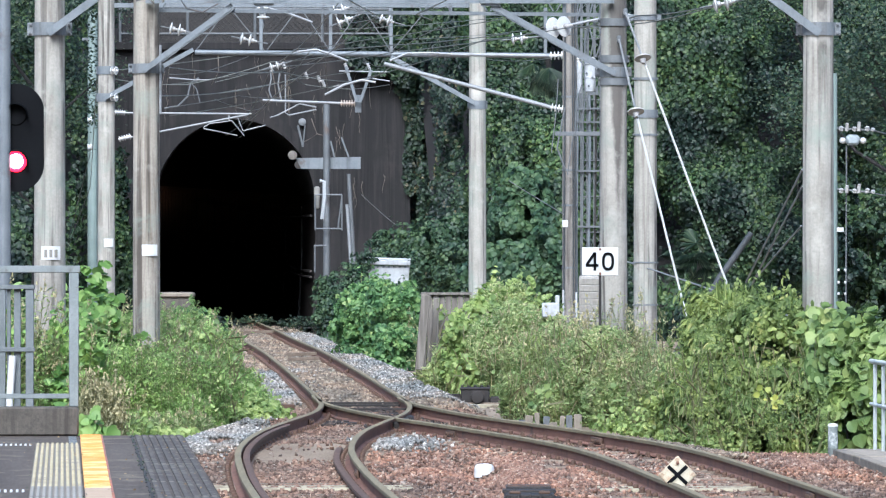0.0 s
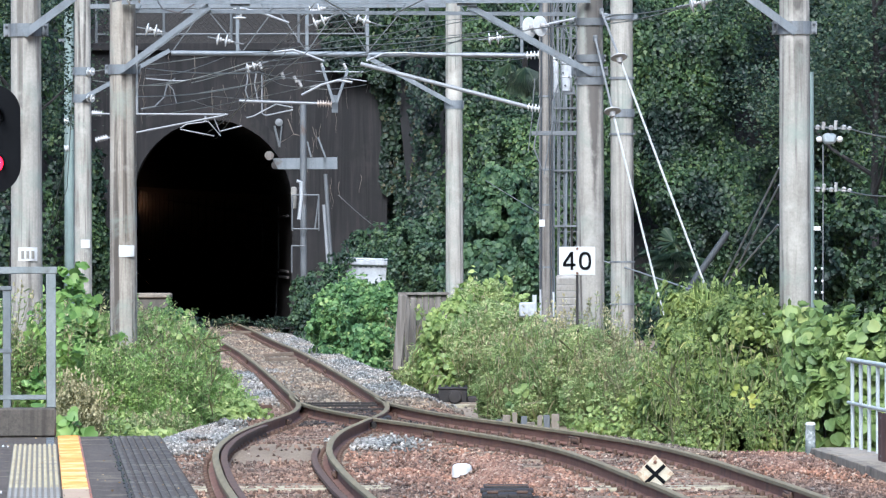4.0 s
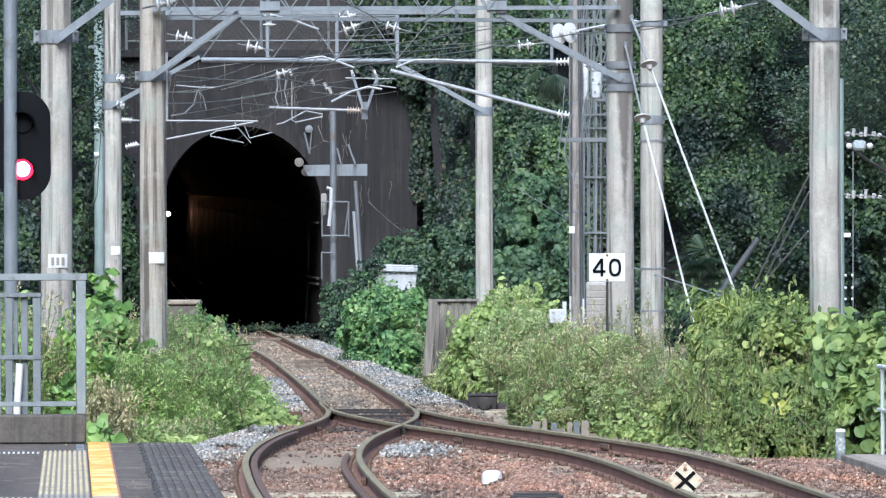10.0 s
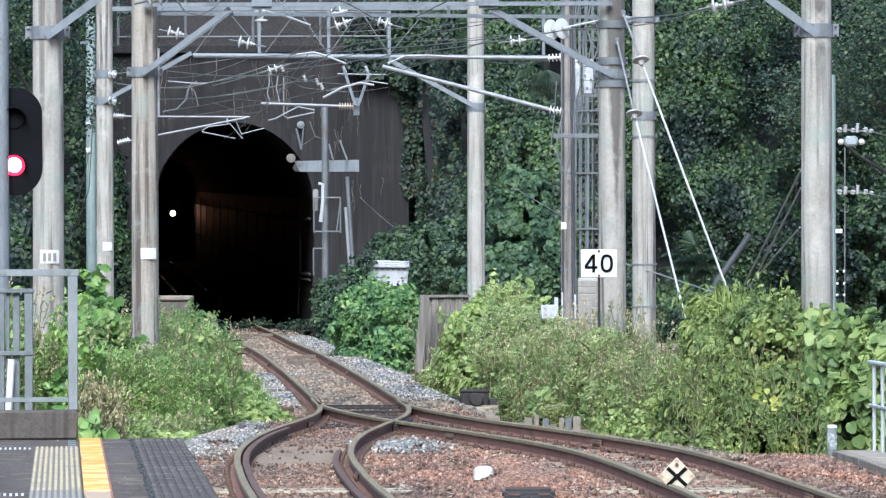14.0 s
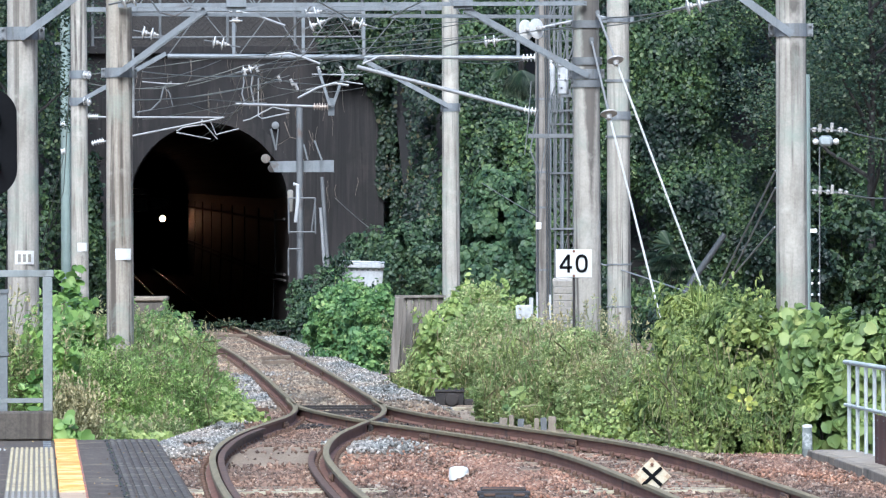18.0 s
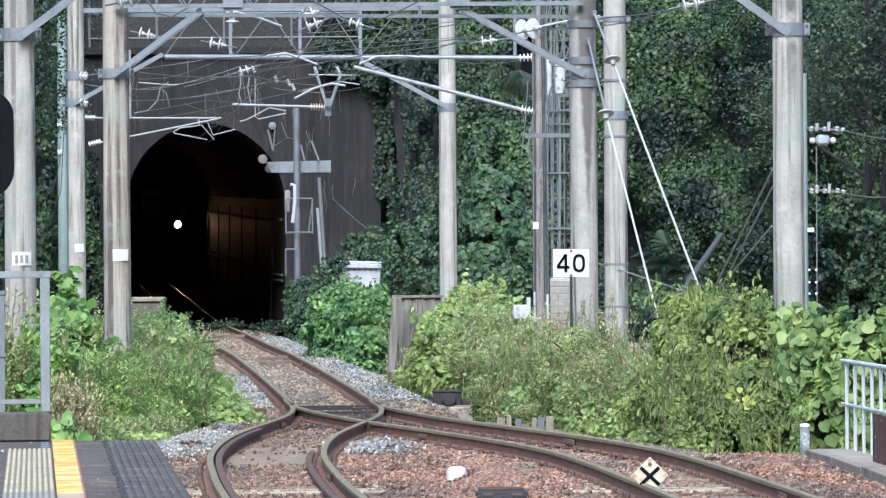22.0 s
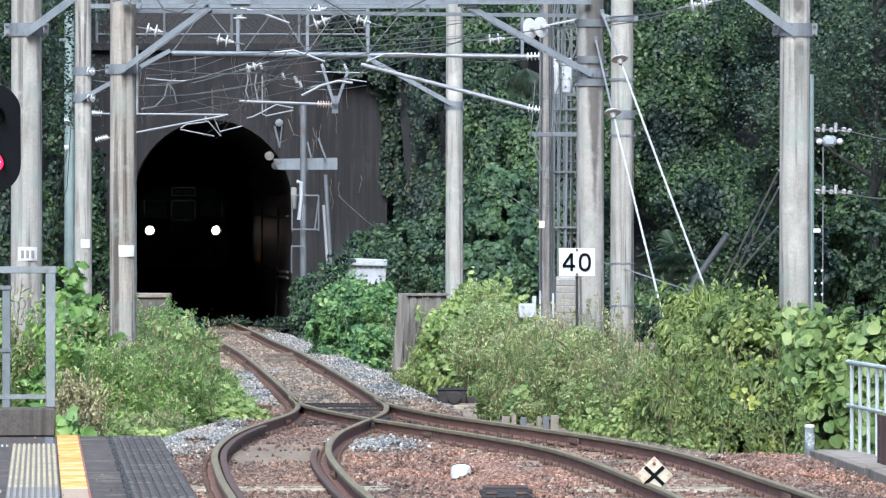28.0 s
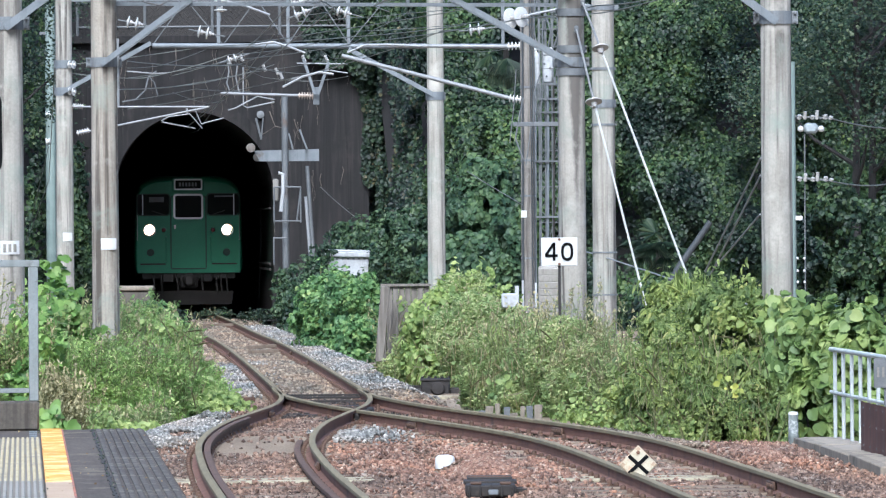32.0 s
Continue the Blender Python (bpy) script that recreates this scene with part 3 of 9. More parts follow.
# ---------------------------------------------------------------- mesh helpers
class Geo:
    """Gathers pieces of one part: points and faces."""

    def __init__(self):
        self.v, self.f = [], []

    def add(self, verts, faces):
        n = len(self.v)
        self.v += [tuple(p) for p in verts]
        self.f += [tuple(i + n for i in q) for q in faces]
        return self

    def box(self, c, size, m=None, ch=None):
        """A box with chamfered edges; m turns it."""
        hx, hy, hz = (s / 2 for s in size)
        k = min(hx, hy, hz) * 0.16 if ch is None else min(ch, min(hx, hy, hz) * 0.9)
        bm = bmesh.new()
        pts = []
        for sx in (-1, 1):
            for sy in (-1, 1):
                for sz in (-1, 1):
                    pts += [(sx * (hx - k), sy * (hy - k), sz * hz), (sx * (hx - k), sy * hy, sz * (hz - k)), (sx * hx, sy * (hy - k), sz * (hz - k))]
        for p in pts:
            bm.verts.new(p)
        bmesh.ops.convex_hull(bm, input=bm.verts)
        bm.verts.ensure_lookup_table()
        bm.verts.index_update()
        r = m.to_3x3() if m else Matrix.Identity(3)
        o = Vector(c)
        self.add([o + r @ v.co for v in bm.verts], [[v.index for v in fc.verts] for fc in bm.faces])
        bm.free()
        return self

    def tube(self, pts, r, n=8, r2=None, cap=True):
        """A round bar along points, of radius r, or tapering to r2."""
        pts = [Vector(p) for p in pts]
        rings = []
        for i, p in enumerate(pts):
            d = (pts[min(i + 1, len(pts) - 1)] - pts[max(i - 1, 0)]).normalized()
            up = Vector((0, 0, 1)) if abs(d.z) < 0.9 else Vector((1, 0, 0))
            a = d.cross(up).normalized()
            b = a.cross(d)
            rr = r if r2 is None else r + (r2 - r) * i / (len(pts) - 1)
            rings.append([p + rr * (math.cos(2 * math.pi * k / n) * a + math.sin(2 * math.pi * k / n) * b) for k in range(n)])
        faces = []
        for i in range(len(pts) - 1):
            for k in range(n):
                faces.append((i * n + k, i * n + (k + 1) % n, (i + 1) * n + (k + 1) % n, (i + 1) * n + k))
        if cap:
            faces += [tuple(range(n - 1, -1, -1)), tuple(range((len(pts) - 1) * n, len(pts) * n))]
        return self.add([q for ring in rings for q in ring], faces)

    def bar(self, a, b, w, h):
        """A straight flat or square bar from a to b."""
        a, b = Vector(a), Vector(b)
        d = b - a
        q = d.to_track_quat("Y", "Z").to_matrix().to_4x4()
        return self.box((a + b) / 2, (w, d.length, h), q)

    def angle(self, a, b, w, t=0.008):
        """An angle-iron bar from a to b."""
        a, b = Vector(a), Vector(b)
        d = b - a
        q = d.to_track_quat("Y", "Z").to_matrix().to_4x4()
        mid = (a + b) / 2
        r = q.to_3x3()
        h = d.length / 2
        sec = [(0, 0), (w, 0), (w, t), (t, t), (t, w), (0, w)]
        v = [mid + r @ Vector((x, y, z)) for y in (-h, h) for x, z in sec]
        fs = [(k, (k + 1) % 6, 6 + (k + 1) % 6, 6 + k) for k in range(6)] + [(0, 3, 2, 1), (0, 5, 4, 3), (6, 7, 8, 9), (6, 9, 10, 11)]
        return self.add(v, fs)

    def lathe(self, profile, c, axis=(0, 0, 1), n=16):
        """Rings of (radius, height) round an axis."""
        q = Vector(axis).to_track_quat("Z", "Y").to_matrix()
        o = Vector(c)
        v = [o + q @ Vector((r * math.cos(2 * math.pi * k / n), r * math.sin(2 * math.pi * k / n), h)) for r, h in profile for k in range(n)]
        f = [(i * n + k, i * n + (k + 1) % n, (i + 1) * n + (k + 1) % n, (i + 1) * n + k) for i in range(len(profile) - 1) for k in range(n)]
        f += [tuple(range(n - 1, -1, -1)), tuple(range((len(profile) - 1) * n, len(profile) * n))]
        return self.add(v, f)

    def mesh(self, name, mat, smooth=True, angle=38):
        me = bpy.data.meshes.new(name)
        me.from_pydata(self.v, [], self.f)
        mats = mat if isinstance(mat, (list, tuple)) else [mat]
        for m in mats:
            me.materials.append(M[m] if isinstance(m, str) else m)
        if smooth:
            me.shade_smooth()
            me.set_sharp_from_angle(angle=radians(angle))
        return me


def thing(name, label, category, at=(0, 0, 0), group="", kind="", rz=0):
    ob = new(name)
    ob.empty_display_size = 0.2
    ob.matrix_basis = pose(*at, 0, 0, rz)
    return tagged(ob, label, category, group, kind)


def part(name, geo, mat, parent=None, label="", smooth=True, angle=38, kind=""):
    """One mesh object under a thing or a part; its points are in the parent's space."""
    me = geo.mesh(name, mat, smooth, angle) if isinstance(geo, Geo) else geo
    ob = new(name, me)
    ob.parent = parent
    if label:
        ob["label"] = label
    if kind:
        ob["kind"] = kind
    return ob


def raw_mesh(name, verts, faces, mat, smooth=False):
    """A large mesh from arrays; all faces have the same number of corners."""
    verts, faces = np.asarray(verts, np.float32), np.asarray(faces, np.int32)
    me = bpy.data.meshes.new(name)
    k = faces.shape[1]
    me.vertices.add(len(verts))
    me.vertices.foreach_set("co", verts.ravel())
    me.loops.add(faces.size)
    me.loops.foreach_set("vertex_index", faces.ravel())
    me.polygons.add(len(faces))
    me.polygons.foreach_set("loop_start", np.arange(0, faces.size, k, dtype=np.int32))
    me.update(calc_edges=True)
    me.materials.append(M[mat])
    if smooth:
        me.shade_smooth()
    return me


def field(x, y, scale, seed, octaves=3):
    """Smooth value noise in the plane, 0 to 1, of the given size in metres."""
    g = np.random.default_rng(seed).random((128, 128))
    out, amp, tot = 0, 1.0, 0
    for o in range(octaves):
        u, v = np.asarray(x) / scale * 2 ** o + 37.3 * o, np.asarray(y) / scale * 2 ** o + 11.7 * o
        iu, iv = np.floor(u).astype(int), np.floor(v).astype(int)
        fu, fv = u - iu, v - iv
        fu, fv = fu * fu * (3 - 2 * fu), fv * fv * (3 - 2 * fv)
        p = lambda a, b: g[(iu + a) % 128, (iv + b) % 128]
        out = out + amp * ((p(0, 0) * (1 - fu) + p(1, 0) * fu) * (1 - fv) + (p(0, 1) * (1 - fu) + p(1, 1) * fu) * fv)
        tot += amp
        amp *= 0.5
    return out / tot


# ---------------------------------------------------------------- track lines: distance ahead, place across
LEFT_LINE = [(-60, 5.85), (0, 2.16), (20, 0.93), (30, 0.28), (40, -0.34), (50.6, -0.96), (54.2, -1.164), (56.8, -1.29), (63.1, -1.50), (68.8, -1.42), (72, -1.24), (75.5, -1.03), (78.1, -0.985), (82.3, -1.09),
             (87, -1.31), (98.2, -1.85), (107.3, -2.31), (118.4, -2.90), (132, -3.73), (144.5, -4.44), (160, -5.38), (200, -7.78), (300, -13.78), (520, -26.98)]
RIGHT_LINE = [(-60, 9.2), (0, 5.6), (20, 4.5), (40, 3.35), (50.4, 2.73), (53.2, 2.58), (55.3, 2.45), (58, 2.29), (60.9, 2.08), (63.1, 1.86), (65.1, 1.58), (67.3, 1.20), (69.2, 0.84), (70.9, 0.51), (73.1, 0.06), (76, -0.44),
              (80, -0.95), (87, -1.31)]


def spline(rows):
    d, x = np.array(rows).T
    m = np.gradient(x, d)

    def at(q):
        q = np.clip(np.asarray(q, float), d[0], d[-1])
        i = np.clip(np.searchsorted(d, q) - 1, 0, len(d) - 2)
        h = d[i + 1] - d[i]
        t = (q - d[i]) / h
        return ((2 * t**3 - 3 * t**2 + 1) * x[i] + (t**3 - 2 * t**2 + t) * h * m[i] + (-2 * t**3 + 3 * t**2) * x[i + 1] + (t**3 - t**2) * h * m[i + 1])
    return at


left_at, right_at = spline(LEFT_LINE), spline(RIGHT_LINE)
PORTAL_Y = 160.0


def grade(d):
    """The line climbs about one in a hundred inside the tunnel."""
    return np.maximum(0, np.asarray(d, float) - 170) * 0.00987


# ---------------------------------------------------------------- ground and hill
def ground_height(x, y):
    bed = -0.36 + 0.06 * field(x, y, 3.0, 3)
    for line, lo, hi, crest in ((left_at, -50, 520, -0.17), (right_at, -50, 88, -0.18)):
        off = np.abs(x - line(y))
        top = np.where((y > lo) & (y < hi), np.clip(crest - (off - 1.45) * 0.45, -0.6, crest), -0.6)
        bed = np.maximum(bed, top + grade(y))
    # ballast banked up to the kerb
    side = x - right_at(y)
    bank_up = np.clip((side - 0.9) / 0.4, 0, 1) * np.clip((3.6 - side) / 0.5, 0, 1) * np.clip((y - 48) / 4, 0, 1) * np.clip((70 - y) / 3, 0, 1)
    bed = np.maximum(bed, -0.6 + 0.37 * bank_up)
    # dirt heaped over the sleepers where the track is worn
    off = np.abs(x - left_at(y)) / 0.46
    return bed + 0.05 * np.exp(-off ** 6) * (1.3 * np.exp(-((y - 65.4) / 3.0) ** 4) + np.exp(-((y - 96.0) / 11.0) ** 2)) * (0.5 + field(x, y * 0.5, 0.6, 18))


def hill_front(x):
    """Distance ahead at which the hillside starts to rise."""
    x = np.asarray(x, float)
    mid = 162.5
    right = 149.0 - 0.02 * (x + 0.9) + 0 * x
    left = 150.0 + 0 * x
    a = 1 / (1 + np.exp(-(x + 0.4) * 5))
    b = 1 / (1 + np.exp((x + 8.9) * 5))
    return mid + (right - mid) * a + (left - mid) * b


def hill_height(x, y):
    over = (y - hill_front(x))
    portal = (x > -8.9) & (x < -0.4)
    rise = np.where(over > 0, 1.9 * over / (1 + over / 26.0), 0)
    return rise + np.where(portal & (over > 0), 6.4, 0) + np.where(over > 0, 1.2 * field(x, y, 6.0, 8) * np.clip(over / 4, 0, 1), 0)


def grid_sheet(xs, ys, zfun):
    gx, gy = np.meshgrid(xs, ys)
    z = zfun(gx, gy)
    v = np.stack([gx, gy, z], -1).reshape(-1, 3)
    nx = len(xs)
    i = (np.arange(len(ys) - 1)[:, None] * nx + np.arange(nx - 1)[None]).ravel()
    return v, np.stack([i, i + 1, i + nx + 1, i + nx], -1)


xs = np.concatenate([[-2500, -900, -300, -120, -60], np.arange(-30, -9, 1.5), np.arange(-9, 8, 0.12), np.arange(8, 30, 1.5), [60, 120, 300, 900, 2500]])
ys = np.concatenate([[-2500, -600, -150, -40, 0, 20, 30], np.arange(36, 100, 0.3), np.arange(100, 161, 0.6), [175, 230, 500, 900, 2500]])
v, f = grid_sheet(xs, ys, lambda x, y: np.where(y < 161, ground_height(x, np.minimum(y, 161)), -0.36))
tagged(new("ground", raw_mesh("ground", v, f, "bed", True)), "brown ballast and bare soil beside the tracks", "ground", kind="structure")

# the hill, with the portal's cutting left open
xs = np.concatenate([[-400, -200, -100, -60, -40], np.arange(-30, 30, 0.7), [40, 60, 100, 200, 400]])
ws = np.concatenate([np.arange(0, 20, 0.7), np.arange(20, 60, 4), [80, 140, 300, 420]])
gx, gw = np.meshgrid(xs, ws)
gy = hill_front(gx) + gw + np.where((gx > -8.9) & (gx < -0.4), 1.0, 3.2)
gz = hill_height(gx, hill_front(gx) + gw + 0.001)
gz[0] = np.where((gx[0] > -8.9) & (gx[0] < -0.4), 6.2, -0.6)
v = np.stack([gx, gy, gz], -1).reshape(-1, 3)
i = (np.arange(len(ws) - 1)[:, None] * len(xs) + np.arange(len(xs) - 1)[None]).ravel()
# the near-black soil colour also stands in for shade between the vines
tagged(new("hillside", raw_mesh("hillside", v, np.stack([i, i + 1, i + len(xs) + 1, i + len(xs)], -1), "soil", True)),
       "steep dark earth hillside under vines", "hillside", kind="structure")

# unseen ridge added behind the camera to cut low sky light in the tunnel
xs = np.concatenate([np.arange(-420, 421, 20.0)])
ys = np.array([-60.0, -80, -100, -120, -150, -200, -280])
v, f = grid_sheet(xs, ys, lambda x, y: -0.6 + np.clip((-60 - y) / 60, 0, 1) * (52 + 14 * field(x, y, 60.0, 91)))
tagged(new("far_ridge", raw_mesh("far_ridge", v, f, "soil", True)), "unseen dark ridge added behind the station to block low sky light", "ridge", kind="structure")

# bank added to back the vines, its colour giving the shaded gaps
bank = Geo().box((-0.3, 166.0, 4.0), (3.0, 4.0, 9.4), ch=0.5)
tagged(part("earth_bank", bank, "soil"), "dark earth bank added beside the portal behind gaps in the vines", "bank", kind="structure")


# ---------------------------------------------------------------- tunnel
def arch(w=2.08, spring=3.05, crown=5.24, foot=-0.45, n=24):
    """The horseshoe opening, from the right foot over the crown to the left foot."""
    pts = [(w - 0.10, foot), (w - 0.05, 0.6), (w, 1.6), (w, 2.4)]
    pts += [(w * math.cos(a), spring + (crown - spring) * math.sin(a)) for a in (math.pi * k / n for k in range(n + 1))]
    return pts + [(-x, z) for x, z in reversed(pts[:4])]


AXIS_X = float(left_at(PORTAL_Y))


def portal_wall():
    g = Geo()
    ring = arch()
    x0, x1, top = -3.25, 4.53, 7.05

    def outer(x, z):
        if z <= 2.4:
            return (x1 if x > 0 else x0, z)
        ang = math.atan2(z - 2.4, x)
        dx, dz = math.cos(ang), math.sin(ang)
        k = min((x1 / dx if dx > 1e-6 else 1e9), (x0 / dx if dx < -1e-6 else 1e9), ((top - 2.4) / dz if dz > 1e-6 else 1e9))
        return (dx * k, 2.4 + dz * k)

    rim = [outer(*p) for p in ring]
    n = len(ring)
    v = [(AXIS_X + x, PORTAL_Y, z) for x, z in ring] + [(AXIS_X + x, PORTAL_Y, z) for x, z in rim]
    v += [(x, y + 0.9, z) for x, y, z in v]
    fs = []
    for i in range(n - 1):
        fs += [(i, i + 1, n + i + 1, n + i), (2 * n + i, 3 * n + i, 3 * n + i + 1, 2 * n + i + 1), (i, 2 * n + i, 2 * n + i + 1, i + 1), (n + i, n + i + 1, 3 * n + i + 1, 3 * n + i)]
    # corners above the arch
    cr = len(v)
    v += [(AXIS_X + x1, PORTAL_Y, top), (AXIS_X + x0, PORTAL_Y, top), (AXIS_X + x1, PORTAL_Y + 0.9, top), (AXIS_X + x0, PORTAL_Y + 0.9, top)]
    ir = max(i for i in range(n) if abs(rim[i][0] - x1) < 1e-6)
    il = min(i for i in range(n) if abs(rim[i][0] - x0) < 1e-6)
    fs += [(n + ir, n + ir + 1, cr), (n + il - 1, n + il, cr + 1)]
    g.add(v, fs)
    return g


wall = tagged(new("tunnel_portal"), "near-black streaked concrete tunnel portal with a horseshoe arch", "tunnel portal", kind="structure")
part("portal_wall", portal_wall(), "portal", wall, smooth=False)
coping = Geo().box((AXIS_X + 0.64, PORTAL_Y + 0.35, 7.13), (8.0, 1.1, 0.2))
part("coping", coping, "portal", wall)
ring = Geo()
pts = arch(2.08)
outer = [(x * 1.12, z if z < 2 else 2 + (z - 2) * 1.1) for x, z in pts]
for y, a, b in ((PORTAL_Y - 0.05, pts, outer),):
    n = len(pts)
    ring.add([(AXIS_X + x, y, z) for x, z in a] + [(AXIS_X + x, y, z) for x, z in b] + [(AXIS_X + x, y + 0.1, z) for x, z in a] + [(AXIS_X + x, y + 0.1, z) for x, z in b],
             [q for i in range(n - 1) for q in ((i, i + 1, n + i + 1, n + i), (n + i, n + i + 1, 3 * n + i + 1, 3 * n + i), (2 * n + i, 2 * n + i + 1, i + 1, i))])
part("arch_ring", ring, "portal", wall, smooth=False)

# lining with refuge niches in the right-hand wall
prof = arch(2.08)
bounds = [PORTAL_Y + 0.02]
d = PORTAL_Y + 9.0
while d < 520:
    bounds += [d, d + 0.02, d + 1.3, d + 1.32]
    d += 13.0
bounds.append(540)
v, fs = [], []
n = len(prof)
for y in bounds:
    cx, cz = float(left_at(min(y, 520))) - (max(y - 520, 0) * 0.06), float(grade(y))
    k = (y - PORTAL_Y - 9.0) % 13.0
    niche = PORTAL_Y + 8 < y < 520 and 0.01 < k < 1.31 and y not in (bounds[0], bounds[-1])
    for x, z in prof:
        out = 0.8 if niche and x > 1.5 and -0.2 < z < 2.5 else 0
        v.append((cx + x + out, y, z + cz))
for i in range(len(bounds) - 1):
    fs += [(i * n + j, i * n + j + 1, (i + 1) * n + j + 1, (i + 1) * n + j) for j in range(n - 1)]
fs.append(tuple((len(bounds) - 1) * n + j for j in range(n)))
lin = Geo().add(v, fs)
lining = part("tunnel_lining", lin, ["lining", "sooty_dark_crown"], None, smooth=False)
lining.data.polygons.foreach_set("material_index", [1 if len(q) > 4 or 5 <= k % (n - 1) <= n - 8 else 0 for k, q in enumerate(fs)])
tagged(lining, "near-black tunnel lining with refuge niches, unlit dark in its colour", "tunnel", kind="structure")
floor = Geo()
yy = list(np.arange(159.9, 520, 10.0)) + [540]
floor.add([(float(left_at(min(y, 520))) - max(y - 520, 0) * 0.06 + sx * 2.1, y, float(grade(y)) - 0.17) for y in yy for sx in (-1, 1)],
          [(2 * i, 2 * i + 1, 2 * i + 3, 2 * i + 2) for i in range(len(yy) - 1)])
tagged(part("tunnel_floor", floor, "soil", None, smooth=False), "dark ballast floor inside the tunnel", "floor", kind="structure")
rngw = np.random.default_rng(5)
cable = Geo()
for dz in (1.15, 1.3, 2.75):
    cable.tube([(float(left_at(y)) + 2.0, y, float(grade(y)) + dz) for y in np.arange(161, 330, 4.0)], 0.035, 5)
tagged(part("wall_cables", cable, "under", None), "dark cables along the tunnel wall", "cable", kind="structure")

# ---------------------------------------------------------------- tracks
RAIL = [(-0.0635, -0.153), (0.0635, -0.153), (0.0635, -0.140), (0.012, -0.122), (0.010, -0.045), (0.0325, -0.036), (0.0325, -0.006), (0.022, 0.0), (-0.022, 0.0), (-0.0325, -0.006), (-0.0325, -0.036), (-0.010, -0.045), (-0.012, -0.122), (-0.0635, -0.140)]


def rail_mesh(line, side, lo, hi, step=1.0, gap=0.0, drop=0.0, worn=True, head="rail_top"):
    ys = np.arange(lo, hi + 0.01, step)
    xs = line(ys)
    sl = np.gradient(xs, ys)
    nx = 1 / np.hypot(1, sl)
    px, py = xs + side * (0.5335 + 0.0325 + gap) * nx, ys - side * (0.5335 + 0.0325 + gap) * nx * sl
    k = len(RAIL)
    v = [(px[i] + a * nx[i], py[i] - a * nx[i] * sl[i], float(grade(ys[i])) + b + drop) for i in range(len(ys)) for a, b in RAIL]
    fs = [(i * k + j, i * k + (j + 1) % k, (i + 1) * k + (j + 1) % k, (i + 1) * k + j) for i in range(len(ys) - 1) for j in range(k)]
    fs += [tuple(range(k)), tuple(range((len(ys) - 1) * k + k - 1, (len(ys) - 1) * k - 1, -1))]
    me = Geo().add(v, fs).mesh("rail", ["rail", head], True, 30)
    idx = np.zeros(len(fs), np.int32)
    for i in range(len(ys) - 1 if worn else 0):
        for j in (6, 7, 8, 9):
            idx[i * k + j] = 1
    me.polygons.foreach_set("material_index", idx)
    return me


left_track = thing("railway_track", "rust-brown narrow gauge track leading into the tunnel", "railway track", kind="structure")
right_track = thing("railway_track", "rust-brown diverging track joining at the points", "railway track", kind="structure")
for side in (-1, 1):
    part("rail", rail_mesh(left_at, side, -58, 160), "rail", left_track)
    part("rail", rail_mesh(left_at, side, 160, 300, 2.0, head="rail_glint"), "rail", left_track, "rail inside the tunnel, head made shinier for the lamp glint")
part("rail", rail_mesh(right_at, 1, -58, 83), "rail", right_track)
part("rail", rail_mesh(right_at, -1, -58, 84), "rail", right_track)
for side, lo, hi, gap, drop, look_of in ((-1, -58, 71, -0.085, -0.012, "dark check rail tight along the inner side of the curve"), (1, 40, 65, -0.15, -0.075, "rusty low guard rail inside the curve")):
    guard = part("guard_rail", rail_mesh(left_at, side, lo, hi, 0.5, gap, drop, False), None, left_track, look_of)
    guard.data.materials[0] = M["fastening"]

sl_mesh = Geo().box((0, 0, -0.225), (2.1, 0.2, 0.14), ch=0.012).mesh("sleeper", "sleeper")
pale_mesh = Geo().box((0, 0, -0.212), (2.0, 0.22, 0.14), ch=0.02).mesh("sleeper", "pale_sleeper")


def lay_sleepers(track, line, lo, hi, pale=()):
    bolts = Geo()
    y = lo
    k = 0
    while y < hi:
        x = float(line(y))
        sl = float(line(y + 0.5) - line(y - 0.5))
        me = pale_mesh if k in pale else sl_mesh
        s = part("sleeper", me, None, track)
        s.matrix_basis = pose(x, y, float(grade(y)) + rngw.uniform(-0.012, 0.012), 0, 0, math.degrees(math.atan(-sl)) + rngw.uniform(-1, 1))
        for side in (-1, 1):
            for o in (-0.10, 0.10):
                px = x + side * 0.566 + o
                bolts.lathe([(0.036, 0), (0.036, 0.014), (0.024, 0.018), (0.027, 0.040), (0.019, 0.054), (0.005, 0.058)], (px, y + sl * -o, float(grade(y)) - 0.160), n=9)
        y += 0.61
        k += 1
    return bolts


part("rail_fastening", lay_sleepers(left_track, left_at, -20.33, 162, (125, 126)), "fastening", left_track, kind="stuff")
part("rail_fastening", lay_sleepers(right_track, right_at, -20.3, 76.0, (125, 126)), "fastening", right_track, kind="stuff")


# points: greasy slide plates, stretcher bars, loose timbers and joint bars
points = thing("track_points", "greasy iron plates and rods of the track points", "track points", kind="structure")
for k in range(9):
    y = 76.0 + 0.75 * k
    x = float(left_at(y)) + 0.10
    part("slide_plate", Geo().box((x + rngw.uniform(-0.1, 0.1), y, -0.150), (rngw.uniform(0.5, 0.9), 0.26, 0.03), ch=0.006), "machine", points)
for y in (80.6, 82.4, 83.6):
    x = float(left_at(y))
    part("stretcher_bar", Geo().bar((x - 0.5, y, -0.10), (x + 0.75, y + 0.05, -0.10), 0.05, 0.03), "machine", points)
